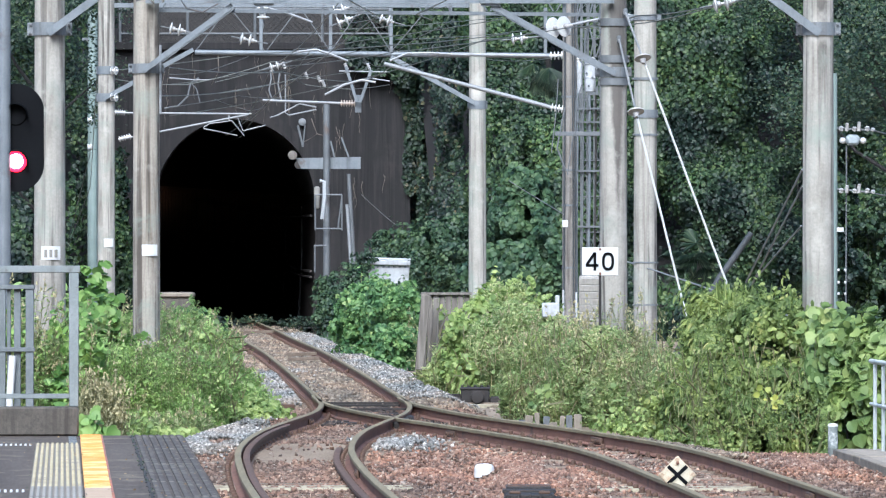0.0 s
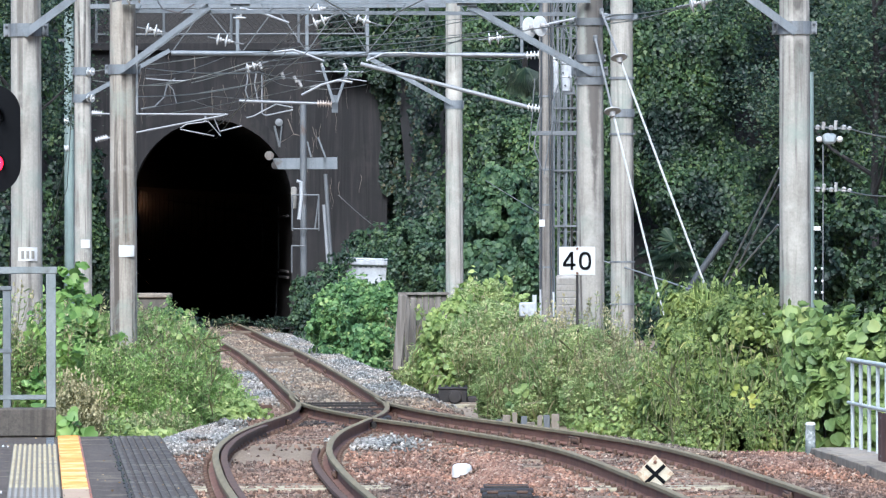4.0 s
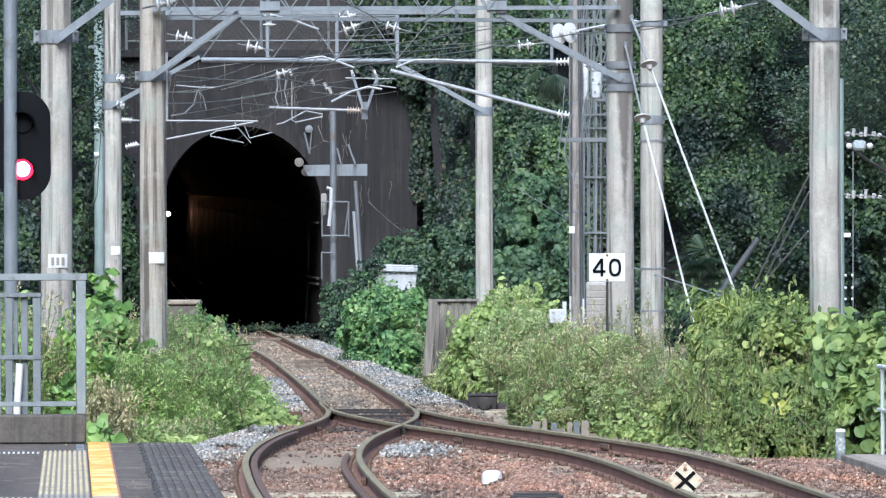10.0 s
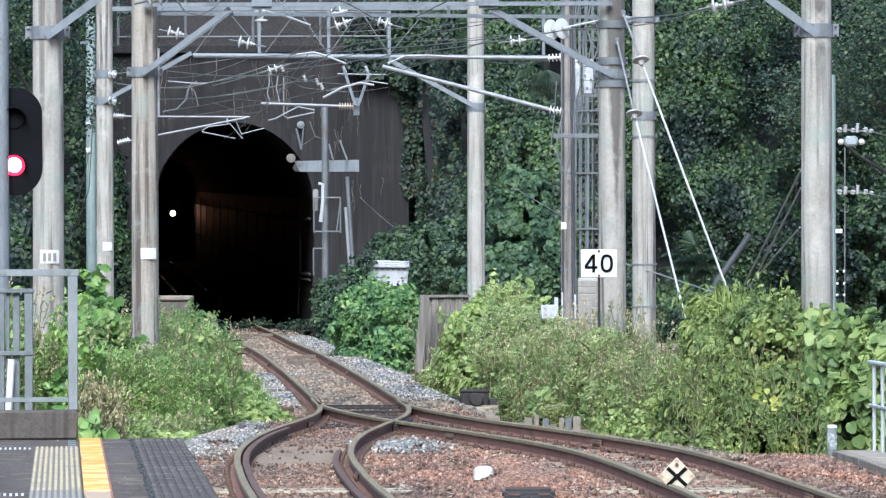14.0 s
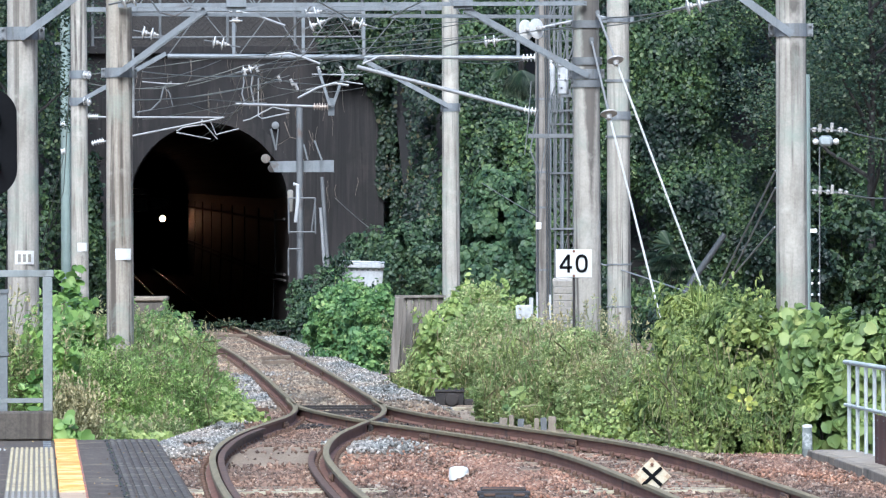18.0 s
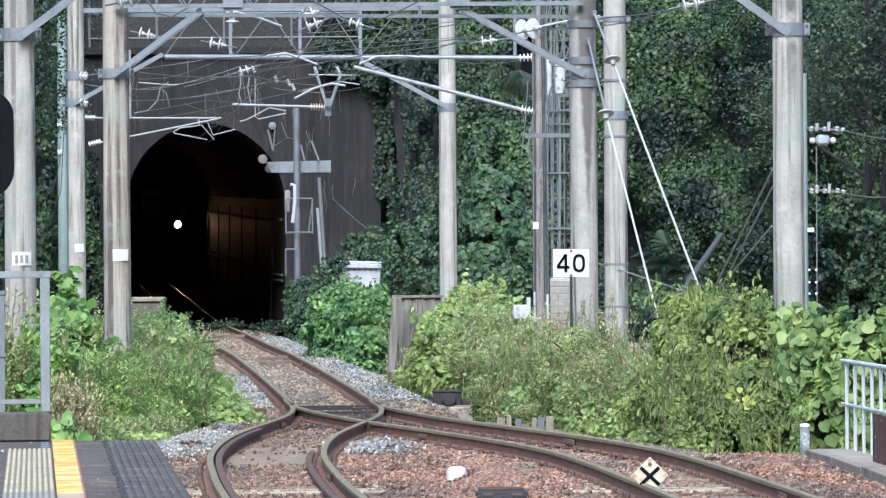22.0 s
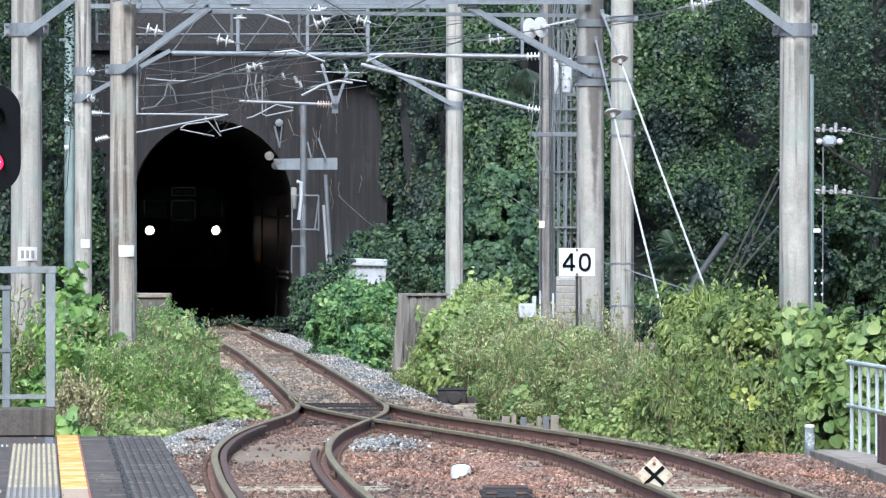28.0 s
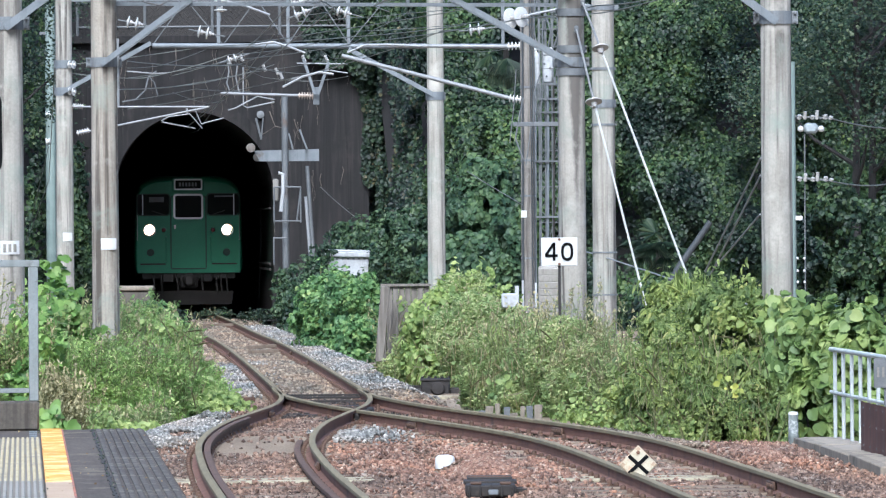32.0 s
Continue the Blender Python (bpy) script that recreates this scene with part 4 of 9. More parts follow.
for x, y, w, h, dx in ((-2.35, 80.2, 0.8, 0.06, 3), (-2.70, 118.0, 0.48, 0.06, 4), (-2.56, 113.4, 0.50, 0.06, 3), (-4.55, 146.5, 1.3, 0.06, 0)):
    part("loose_timber", Geo().bar((x - w / 2, y - dx * 0.04, -0.075), (x + w / 2, y + dx * 0.06, -0.060), 0.16, h), "fastening" if y < 100 else "sleeper", points)
fish = Geo()
for sx in (-1, 1):
    fish.box((sx * 0.030, 0, -0.005), (0.028, 0.52, 0.075), ch=0.008)
    for o in (-0.18, -0.06, 0.06, 0.18):
        fish.box((sx * 0.048, o, -0.005), (0.022, 0.035, 0.035), ch=0.006)
fish_me = fish.mesh("joint_bar", "fastening")
for line, side, y in ((right_at, 1, 67.6), (right_at, -1, 70.0), (left_at, 1, 58.0), (right_at, 1, 52.8), (left_at, -1, 74.8), (left_at, 1, 76.2), (left_at, -1, 66.0), (left_at, 1, 104.0), (left_at, -1, 112.0), (left_at, 1, 112.5), (left_at, 1, 121.0)):
    sl = float(line(y + 0.5) - line(y - 0.5))
    jb = part("joint_bar", fish_me, None, points)
    jb.matrix_basis = pose(float(line(y)) + side * 0.566, y, -0.085, 0, 0, math.degrees(math.atan(-sl)))
for y, line, side in ((74.4, left_at, 1), (73.4, right_at, -1), (75.4, left_at, 1)):
    part("frog_block", Geo().box((float(line(y)) + side * 0.566, y, -0.10), (0.22, 0.7, 0.12), ch=0.02), "machine", points)

# ---------------------------------------------------------------- platform
platform = thing("platform", "asphalt station platform with tactile strip and orange line", "platform", (0.87, 0, 0.70), kind="structure", rz=3.52)
END = 44.5
part("slab", Geo().box((-4.6, 16.25, -0.11), (9.2, 56.5, 0.22), ch=0.012), "asphalt", platform)
part("platform_wall", Geo().box((-4.65, 16.25, -0.68), (9.0, 56.3, 0.92), ch=0.01), "dark_concrete", platform)
strip = Geo()
for k in range(7):
    strip.box((-0.03 - 0.0495 * k - 0.012, 16.25, 0.000), (0.036, 56.4, 0.013), ch=0.005)
part("edge_strip", strip, "mat", platform, "ribbed dark edge strip")
line = Geo().box((-0.672, (END + 35.0) / 2, 0.004), (0.148, END - 35.0, 0.008), ch=0.002)
part("warning_line", line, "orange", platform, "flaking bright orange painted line")
part("warning_line", Geo().box((-0.672, 17.4, 0.003), (0.148, 35.1, 0.006), ch=0.002), "orange_worn", platform, "worn bare painted line")
part("line_edge", Geo().box((-0.592, (END + 30) / 2, 0.003), (0.014, END - 30, 0.007), ch=0.002), "red_paint", platform, "faded red edge of the painted line")
joint = Geo()
rngj = np.random.default_rng(41)
for k in range(70):
    yj = END - 0.2 - 0.2 * k
    joint.box((-0.378 + rngj.uniform(-0.006, 0.006), yj, 0.001), (rngj.uniform(0.010, 0.026), 0.22, 0.008), ch=0.003)
part("joint_dirt", joint, "soil", platform, "dirt and moss filled joint beside the edge strip", kind="stuff")
tile = Geo().box((0, 0, 0.002), (0.296, 0.296, 0.008), ch=0.002)
for k in range(9):
    tile.box((-0.132 + 0.033 * k, 0, 0.010), (0.019, 0.290, 0.013), ch=0.004)
tile_y, tile_g = tile.mesh("tactile_tile", ["grime", "tactile"]), tile.mesh("tactile_tile", ["grime", "tactile_grey"])
for me in (tile_y, tile_g):
    me.polygons.foreach_set("material_index", (np.arange(len(me.polygons)) >= len(me.polygons) // 10).astype(np.int32))
for k in range(70):
    y = END - 2.2 - 0.3 * k
    t = part("tactile_tile", tile_g if 7.3 < k * 0.3 else tile_y, None, platform)
    t.matrix_basis = pose(-0.905, y, 0.0, 0, 0, 0)
dots = Geo()
for yy in (END - 2.1, END - 9.9, END - 17.0):
    for k in range(60):
        dots.box((-1.09 - 0.033 * k, yy, 0.003), (0.014, 0.20, 0.010), ch=0.002)
part("painted_dots", dots, "white", platform, "row of small white painted dots", kind="stuff")
for k in range(8):
    part("upstand_block", Geo().box((-1.235 - 0.97 * k + 0.005 * (k % 2), END - 0.06 + 0.004 * (k % 3), 0.105), (0.962, 0.2, 0.21), ch=0.015), "dark_concrete", platform, "dark stained concrete upstand")
for k in range(4):
    part("drain_bar", Geo().box((-0.80, END - 0.55 - 0.42 * k, 0.004), (0.056, 0.14, 0.008), ch=0.001), "galv", platform)

# railing on the upstand
railing = thing("railing", "pale grey steel railing at the platform end", "railing", (0.87, 0, 0.70), rz=3.52)
part("top_rail", Geo().box((-4.62, END - 0.06, 1.195), (7.75, 0.06, 0.05)), "old_rail", railing)
part("bottom_rail", Geo().box((-4.62, END - 0.06, 0.285), (7.6, 0.04, 0.035)), "old_rail", railing)
for k in range(5):
    part("post", Geo().box((-0.79 - 1.6 * k, END - 0.06, 0.69), (0.07, 0.06, 0.96)), "old_rail", railing)
frame_rack = thing("equipment_frame", "grey steel equipment frame behind the railing", "equipment frame", (-3.46, 50.871, 0.733))
for x, w in ((-0.28, 0.09), (-0.17, 0.06), (-0.115, 0.03), (-0.045, 0.055), (0.058, 0.065)):
    part("upright", Geo().box((x, 0.03 if w < 0.06 else 0, 0.19), (w, 0.05, 1.6)), "slate_steel", frame_rack)
for zz in (0.985, 0.47):
    part("cross_bar", Geo().box((-0.10, -0.01, zz), (0.40, 0.05, 0.035)), "slate_steel", frame_rack)
part("cable_sleeve", Geo().tube([(-0.10, -0.05, -0.6), (-0.105, -0.05, 0.05), (-0.08, -0.05, 0.42)], 0.03, 8), "white", frame_rack, "white spiral cable sleeve")

# ---------------------------------------------------------------- colour light signal
signal = thing("railway_signal", "black oval colour light signal showing red on a grey mast", "railway signal", (-4.767, 67.1, -0.4))
part("mast", Geo().lathe([(0.075, 0), (0.07, 6.6), (0.02, 6.66)], (0, 0, 0), n=20), "galv", signal)
sx, SZ = 0.125, 3.617
plate = Geo()
out = [(0.305 * math.cos(a), 0.305 * math.sin(a) + (0.285 if math.sin(a) > 0 else -0.285)) for a in (2 * math.pi * k / 40 for k in range(40))]
plate.add([(sx + x, 0.08, SZ + z) for x, z in out] + [(sx + x, 0.11, SZ + z) for x, z in out],
          [tuple(range(40)), tuple(range(79, 39, -1))] + [(k, (k + 1) % 40, 40 + (k + 1) % 40, 40 + k) for k in range(40)])
part("backboard", plate, "black", signal, smooth=False)
for zz in (-0.3, 0.3):
    part("bracket", Geo().box((sx / 2, 0.12, SZ + zz), (0.3, 0.06, 0.06)), "galv_dark", signal)
for dz, mat in ((0.255, "black"), (-0.255, "red_light")):
    lens = part("lamp", Geo().lathe([(0.118, 0), (0.112, 0.02), (0.05, 0.03)], (sx, 0.08, SZ + dz), (0, -1, 0), 24), mat, signal)
    if dz < 0:
        # pale dome added for the glare at the middle of the red lamp
        part("lamp_glare", Geo().lathe([(0.084, 0.022), (0.07, 0.040), (0.02, 0.05)], (sx, 0.08, SZ + dz), (0, -1, 0), 24), "red_core", lens, "pink-white dome shaped as the lamp's glare")
    hood = Geo()
    n = 18
    arc = [(0.125 * math.cos(math.pi * (k / n * 1.3 - 0.15)), 0.125 * math.sin(math.pi * (k / n * 1.3 - 0.15))) for k in range(n + 1)]
    hood.add([(sx + x, y, SZ + dz + z - (0.02 if y < 0 else 0)) for y in (0.08, -0.06) for x, z in arc] + [(sx + 1.06 * x, y, SZ + dz + 1.06 * z - (0.02 if y < 0 else 0)) for y in (0.08, -0.06) for x, z in arc],
             [q for k in range(n) for q in ((k, k + 1, n + 2 + k, n + 1 + k), (2 * n + 2 + k, 3 * n + 3 + k, 3 * n + 4 + k, 2 * n + 3 + k))])
    part("hood", hood, "black", signal)

# ---------------------------------------------------------------- poles and gantries
def shaft(x, d, z0, z1, r0, r1):
    g = Geo()
    n = 8
    return g.lathe([(r0 + (r1 - r0) * k / n, (z1 - z0) * k / n) for k in range(n + 1)], (x, d, z0), n=24)


def clamp(x, d, z, r, h, ears, mat, parent):
    """A steel band round a pole, with bolted ears."""
    g = Geo().lathe([(r, -h / 2), (r + 0.014, -h / 2), (r + 0.014, h / 2), (r, h / 2)], (x, d, z), n=24)
    for sx in (-1, 1):
        g.box((x + sx * (r + ears / 2), d, z), (ears, 0.05, h))
    band = part("clamp", g, mat, parent)
    for sx in (-1, 1):
        for dz in (-h / 3, h / 3) if h > 0.08 else (0,):
            part("bolt", Geo().lathe([(0.018, 0), (0.018, 0.018), (0.010, 0.02), (0.010, 0.035)], (x + sx * (r + ears * 0.55), d - 0.025, z + dz), (0, -1, 0), 6), "galv_dark", band)
    return band


def plate_band(x, d, z, r, w, h):
    """A painted number band on the pole's face."""
    g = Geo()
    n = 10
    half = math.asin(min(0.99, w / 2 / r))
    pts = [(x + (r + 0.004) * math.sin(a), d - (r + 0.004) * math.cos(a)) for a in (-half + 2 * half * k / n for k in range(n + 1))]
    g.add([(px, py, z + s * h / 2) for s in (-1, 1) for px, py in pts] + [(px, py + 0.012, z + s * h / 2) for s in (-1, 1) for px, py in pts],
          [(k, k + 1, n + 2 + k, n + 1 + k) for k in range(n)])
    return g


def disc_insulator(p, axis, count=2, r=0.125, step=0.14):
    """A string of porcelain discs from p along axis."""
    g = Geo()
    for k in range(count):
        o = Vector(p) + Vector(axis).normalized() * step * k
        g.lathe([(0.022, 0), (0.028, step * 0.3), (r * 0.55, step * 0.40), (r, step * 0.46), (r, step * 0.46 + 0.016), (r * 0.7, step * 0.62), (0.03, step * 0.66), (0.022, step)], o, axis, 20)
    return g


def insulator_pair(p, axis, r):
    """Two thin porcelain discs on a grey cap-and-pin string."""
    ob = thing("disc_insulator", "white porcelain disc insulator on the wires", "insulator", p, group="disc insulators")
    ax = Vector(axis).normalized()
    st = r * 1.35
    for k in range(2):
        part("disc", Geo().lathe([(0.03, 0.0), (r * 0.6, 0.012), (r, 0.022), (r, 0.036), (r * 0.7, 0.046), (0.03, 0.05)], ax * st * k, ax, 22), "porcelain", ob)
        part("cap", Geo().lathe([(0.028, 0.046), (0.042, 0.055), (0.042, st * 0.62), (0.02, st * 0.7), (0.02, st)], ax * st * k, ax, 12), "dull_porcelain", ob)
    part("pin", Geo().tube([ax * -0.16, ax * 0.01], 0.014, 6), "galv_dark", ob)
    part("pin", Geo().tube([ax * 2 * st, ax * (2 * st + 0.2)], 0.014, 6), "galv_dark", ob)
    return ob


def rod_insulator(p, q, r=0.06, sheds=5):
    p, q = Vector(p), Vector(q)
    ax, ln = (q - p).normalized(), (q - p).length
    prof = [(0.028, 0)]
    for k in range(sheds):
        a = ln * (k + 0.25) / sheds
        prof += [(0.028, a), (r, a + ln * 0.10 / sheds), (r, a + ln * 0.4 / sheds), (0.028, a + ln * 0.5 / sheds)]
    prof.append((0.028, ln))
    return Geo().lathe(prof, p, ax, 12)


# near gantry, only its feet and knees come into view
near_gantry = thing("catenary_gantry", "pale concrete two-pole catenary gantry with steel knee braces", "gantry", group="catenary gantries")
d = 71.022
for x, lab in ((-4.519, "L"), (4.312, "R")):
    inward = 1 if x < 0 else -1
    part("pole", shaft(x, d, -0.5, 8.2, 0.186, 0.165), "pole", near_gantry)
    clamp(x, d, 4.529, 0.178, 0.15, 0.08, "galv_mid", near_gantry)
    part("knee_brace", Geo().angle((x + inward * 0.02, d - 0.20, 4.438), (x + inward * 1.75, d - 0.1, 5.72), 0.09, 0.012), "galv", near_gantry)
    clamp(x, d, 5.8, 0.172, 0.2, 0.08, "galv", near_gantry)
part("number_band", plate_band(-4.5, d, 1.957, 0.186, 0.221, 0.156), "white", near_gantry, "white painted number band")
digits = Geo()
for k in range(3):
    digits.box(((0.00649 * (83 + 9 * k) - 5.091), d - 0.192, 1.951), (0.035, 0.006, 0.09), ch=0.001)
part("number_bars", digits, "concrete", near_gantry, "grey unreadable number bars")
for yy in (-0.2, 0.2):
    for zz in (5.75, 6.2):
        part("beam_chord", Geo().angle((-4.519, d + yy, zz), (4.312, d + yy, zz), 0.07), "galv", near_gantry)
for k in range(22):
    x = -4.519 + 8.83 * k / 22
    part("lacing_bar", Geo().bar((x, d - 0.2, 5.75 if k % 2 else 6.2), (x + 0.4, d - 0.2, 6.2 if k % 2 else 5.75), 0.04, 0.012), "galv", near_gantry)

# second gantry, with the lattice beam across the top of the view
gantry = thing("catenary_gantry", "concrete two-pole catenary gantry with a galvanised lattice beam", "gantry", group="catenary gantries")
d = 82.236
xl, xr = -3.947, 2.271
for x, coat in ((xl, "grimy_pole"), (xr, "run_pole")):
    part("pole", shaft(x, d, -0.5, 7.6, 0.186, 0.165), coat, gantry)
zb = 5.198
clamp(xl, d, 4.386, 0.178, 0.13, 0.06, "galv_mid", gantry)
clamp(xr, d, 4.341, 0.178, 0.13, 0.06, "galv_mid", gantry)
for dy in (-0.22, 0.22):
    part("knee_brace", Geo().angle((xl, d + dy, 4.326), (-2.774, d + dy, zb - 0.01), 0.075, 0.012), "galv", gantry)
    part("knee_brace", Geo().angle((xr, d + dy, 4.28), (0.632, d + dy, zb - 0.01), 0.075, 0.012), "galv", gantry)
for yy, za, zc_, w in ((-0.24, 5.245, 5.245, 0.055), (0.24, 5.15, 5.085, 0.05), (-0.24, 5.80, 5.80, 0.07), (0.24, 5.80, 5.80, 0.07)):
    part("beam_chord", Geo().angle((xl, d + yy, za), (xr, d + yy, zc_), w, 0.01), "galv", gantry)
for x in (-2.376, 0.632):
    part("gusset_plate", Geo().box((x, d - 0.25, zb + 0.09), (0.26, 0.012, 0.16)), "galv", gantry)
for k in range(14):
    x = xl + 0.08 + 6.16 * k / 14
    for yy, off, low in ((-0.24, 0.0, 5.27), (0.24, 0.10, 5.16)):
        part("lacing_bar", Geo().bar((x + off, d + yy, 5.82 if k % 2 else low), (x + off + 0.40, d + yy, low if k % 2 else 5.82), 0.05, 0.016), "galv", gantry)
for x in (-2.42, 0.10, 1.62):
    part("strut", Geo().bar((x, d + 0.31, 5.12), (x, d + 0.31, 5.84), 0.05, 0.02), "galv", gantry)
part("number_band", plate_band(-3.917, d, 1.972, 0.186, 0.241, 0.15), "white", gantry, "white painted number band")
part("cable_riser", Geo().tube([(-3.759, d - 0.05, 3.799), (-3.759, d - 0.05, 4.702)], 0.018, 8), "alu", gantry, "bright thin conduit")
for zz in (100, 165, 205):
    clamp(xr, d, (5.303 - 0.00752 * (zz - 60)), 0.178, 0.10, 0.03, "galv_dark", gantry)

# third gantry, nearer the tunnel
far_gantry = thing("catenary_gantry", "slim concrete two-pole catenary gantry before the tunnel", "gantry", group="catenary gantries")
d = 127.179
xl, xr = -6.93, 0.709
for x in (xl, xr):
    part("pole", shaft(x, d, -0.5, 9.0, 0.186, 0.165), "pole", far_gantry)
clamp(xr, d, 4.891, 0.176, 0.17, 0.03, "galv", far_gantry)
for yy in (125, 173):
    clamp(xl, d, (7.053 - 0.01163 * (yy)), 0.176, 0.17, 0.03, "galv", far_gantry)
part("knee_brace", Geo().angle((xr, d - 0.2, 4.844), (-1.093, d - 0.2, 5.833), 0.09, 0.012), "galv", far_gantry)
part("knee_brace", Geo().angle((xl, d - 0.2, 4.984), (-5.105, d - 0.2, 5.984), 0.09, 0.012), "galv", far_gantry)
part("cross_beam", Geo().tube([(-5.105, d, 5.972), (2.221, d, 5.902)], 0.055, 12), "galv", far_gantry, "long horizontal steel pipe")
for x in (462, 585, 692, 965):
    part("hanger", Geo().box(((0.01163 * (x) - 9.116), d, 6.414), (0.07, 0.07, 0.953)), "galv", far_gantry)
part("upper_beam", Geo().box((-3.128, d, 6.937), (7.674, 0.09, 0.10)), "galv", far_gantry)
for x0, x1 in ((345, 405), (470, 405), (470, 530), (585, 530), (585, 640), (692, 640), (692, 760)):
    part("lattice_bar", Geo().bar(((0.01163 * (x0) - 9.116), d, 5.984), ((0.01163 * (x1) - 9.116), d, 6.914), 0.05, 0.02), "galv_dark", far_gantry)
part("number_band", plate_band(-6.895, d, 2.053, 0.186, 0.233, 0.174), "white", far_gantry, "white painted number band")
for yy in (125, 172):
    part("insulator", disc_insulator((-6.837, d - 0.18, (7.053 - 0.01163 * (yy))), (1, -0.5, -0.1), 2, 0.085, 0.09), "porcelain", far_gantry)
# cantilever over the track at the tunnel mouth
for pts in (((-6.717, 126.884, 4.722), (-3.933, 126.884, 4.699)), ((-6.624, 126.884, 4.177), (-3.991, 126.884, 4.687))):
    part("cantilever_tube", Geo().tube(pts, 0.02, 10), "alu", far_gantry, "bright aluminium cantilever tube")
part("insulator", rod_insulator((-6.756, 127.179, 4.751), (-6.535, 127.179, 4.728)), "porcelain", far_gantry)
part("insulator", rod_insulator((-6.674, 127.179, 4.181), (-6.419, 127.179, 4.251)), "porcelain", far_gantry)
part("registration_arm", Geo().tube([(-4.93, 127.179, 4.426), (-4.791, 127.179, 4.507), (-4.349, 127.179, 4.565), (-4.093, 127.179, 4.263)], 0.013, 8), "alu", far_gantry)
part("steady_arm", Geo().tube([(-4.407, 127.179, 4.681), (-4.407, 127.179, 4.565)], 0.02, 8).tube([(-4.93, 127.179, 4.402), (-4.233, 127.179, 4.263)], 0.014, 8), "alu", far_gantry)
# V hanger with insulated arm
for a, b in (((-1.998, 127.031, 5.677), (-1.765, 127.031, 4.934)), ((-1.475, 127.031, 5.608), (-1.707, 127.031, 4.934))):
    part("hanger", Geo().bar(a, b, 0.09, 0.06), "galv", far_gantry)
part("hanger", Geo().box((-1.744, 127.179, 4.914), (0.13, 0.06, 0.36)), "galv", far_gantry)
part("insulator", rod_insulator((-1.791, 127.179, 4.914), (-2.116, 127.179, 4.926), 0.07, 6), "brown_porcelain", far_gantry, "tan ribbed insulator")
part("registration_tube", Geo().tube([(-2.116, 127.179, 4.926), (-3.709, 127.179, 4.984)], 0.03, 10), "alu", far_gantry)
part("registration_arm", Geo().tube([(-2.605, 127.179, 4.844), (-2.953, 127.179, 4.914), (-3.419, 127.179, 4.67), (-3.558, 127.179, 4.635)], 0.014, 8), "alu", far_gantry)

# slim old pole with two insulated cantilever arms
old_pole = thing("utility_pole", "weathered slim dark pole with insulated cantilever arms", "utility pole", (0, 0, 0))
d = 113.931
part("pole", shaft(2.333, d, -0.5, 8.5, 0.14, 0.125), "old_pole", old_pole)
part("insulator", rod_insulator((2.292, 113.931, 5.517), (1.958, 113.931, 5.506), 0.075, 5), "porcelain", old_pole, "white ribbed insulator")
part("insulator", rod_insulator((2.292, 113.931, 4.506), (1.979, 113.931, 4.558), 0.075, 5), "porcelain", old_pole, "white ribbed insulator")
part("cantilever_tube", Geo().tube([(1.979, 113.931, 4.558), (1, 113.931, 4.819), (-1.083, 113.931, 5.36)], 0.04, 10), "alu", old_pole, "long sloping aluminium arm")
part("cantilever_tube", Geo().tube([(1.958, 113.931, 5.506), (-0.25, 113.931, 5.537)], 0.035, 10), "alu", old_pole)
for pts, r_ in ((((2.222, 113.80, 0.86), (2.232, 113.80, 2.423), (2.25, 113.80, 6.9)), 0.020), (((2.45, 113.80, 0.86), (2.432, 113.80, 3.413), (2.417, 113.80, 6.9)), 0.017), (((2.40, 113.77, 0.86), (2.395, 113.77, 3.0), (2.37, 113.77, 6.9)), 0.012)):
    part("cable", Geo().tube(pts, r_, 6), "dark_steel", old_pole)
for zz in (1.6, 2.75, 3.4, 4.75, 5.9):
    part("strap", Geo().lathe([(0.146, -0.018), (0.146, 0.018)], (2.333, d, zz), n=18), "galv_mid", old_pole)
part("tag", Geo().box((2.204, 111.606, 2.406), (0.1, 0.05, 0.13)), "white", old_pole, "small white tag")
part("cable_guard", Geo().box((2.173, 111.606, 0.957), (0.035, 0.05, 0.5)).box((2.408, 111.606, 0.937), (0.035, 0.05, 0.45)), "dirty_white", old_pole, "white cable guards")
part("cable_loop", Geo().tube(((2.204, 111.606, 4.508), (2.122, 111.606, 4.1), (2.061, 111.606, 3.773), (2.204, 111.606, 3.386)), 0.016, 6).tube(((2.347, 111.606, 3.998), (2.306, 111.606, 3.692), (2.245, 111.606, 3.284)), 0.012, 6).tube(((2.082, 111.606, 5.018), (2.041, 111.606, 4.406), (1.959, 111.606, 3.692)), 0.010, 6).tube(((2.51, 111.606, 4.916), (2.408, 111.606, 4.61), (2.388, 111.606, 3.998)), 0.016, 6), "galv_dark", old_pole, "hanging grey cable loops")
part("cross_arm", Geo().box((2.454, 112.756, 4.048), (0.825, 0.08, 0.08)), "galv_dark", old_pole)

# angle-iron ladder mast with switchgear beside it
mast = thing("lattice_mast", "galvanised lattice mast carrying white switchgear", "lattice mast")
d = 118.884
for x in (1029, 1040, 1052, 1063):
    part("upright", Geo().box(((0.01087 * (x) - 8.522), d, 3.9), (0.05, 0.05, 8.6)), "galv_dark", mast)
rung = Geo().box((0, 0, 0), (0.391, 0.03, 0.02)).mesh("rung", "galv_dark")
for k in range(13):
    r_ = part("rung", rung, None, mast)
    r_.matrix_basis = pose(2.848, d - 0.03, 0.4 + 0.62 * k + 0.07 * (k % 3))
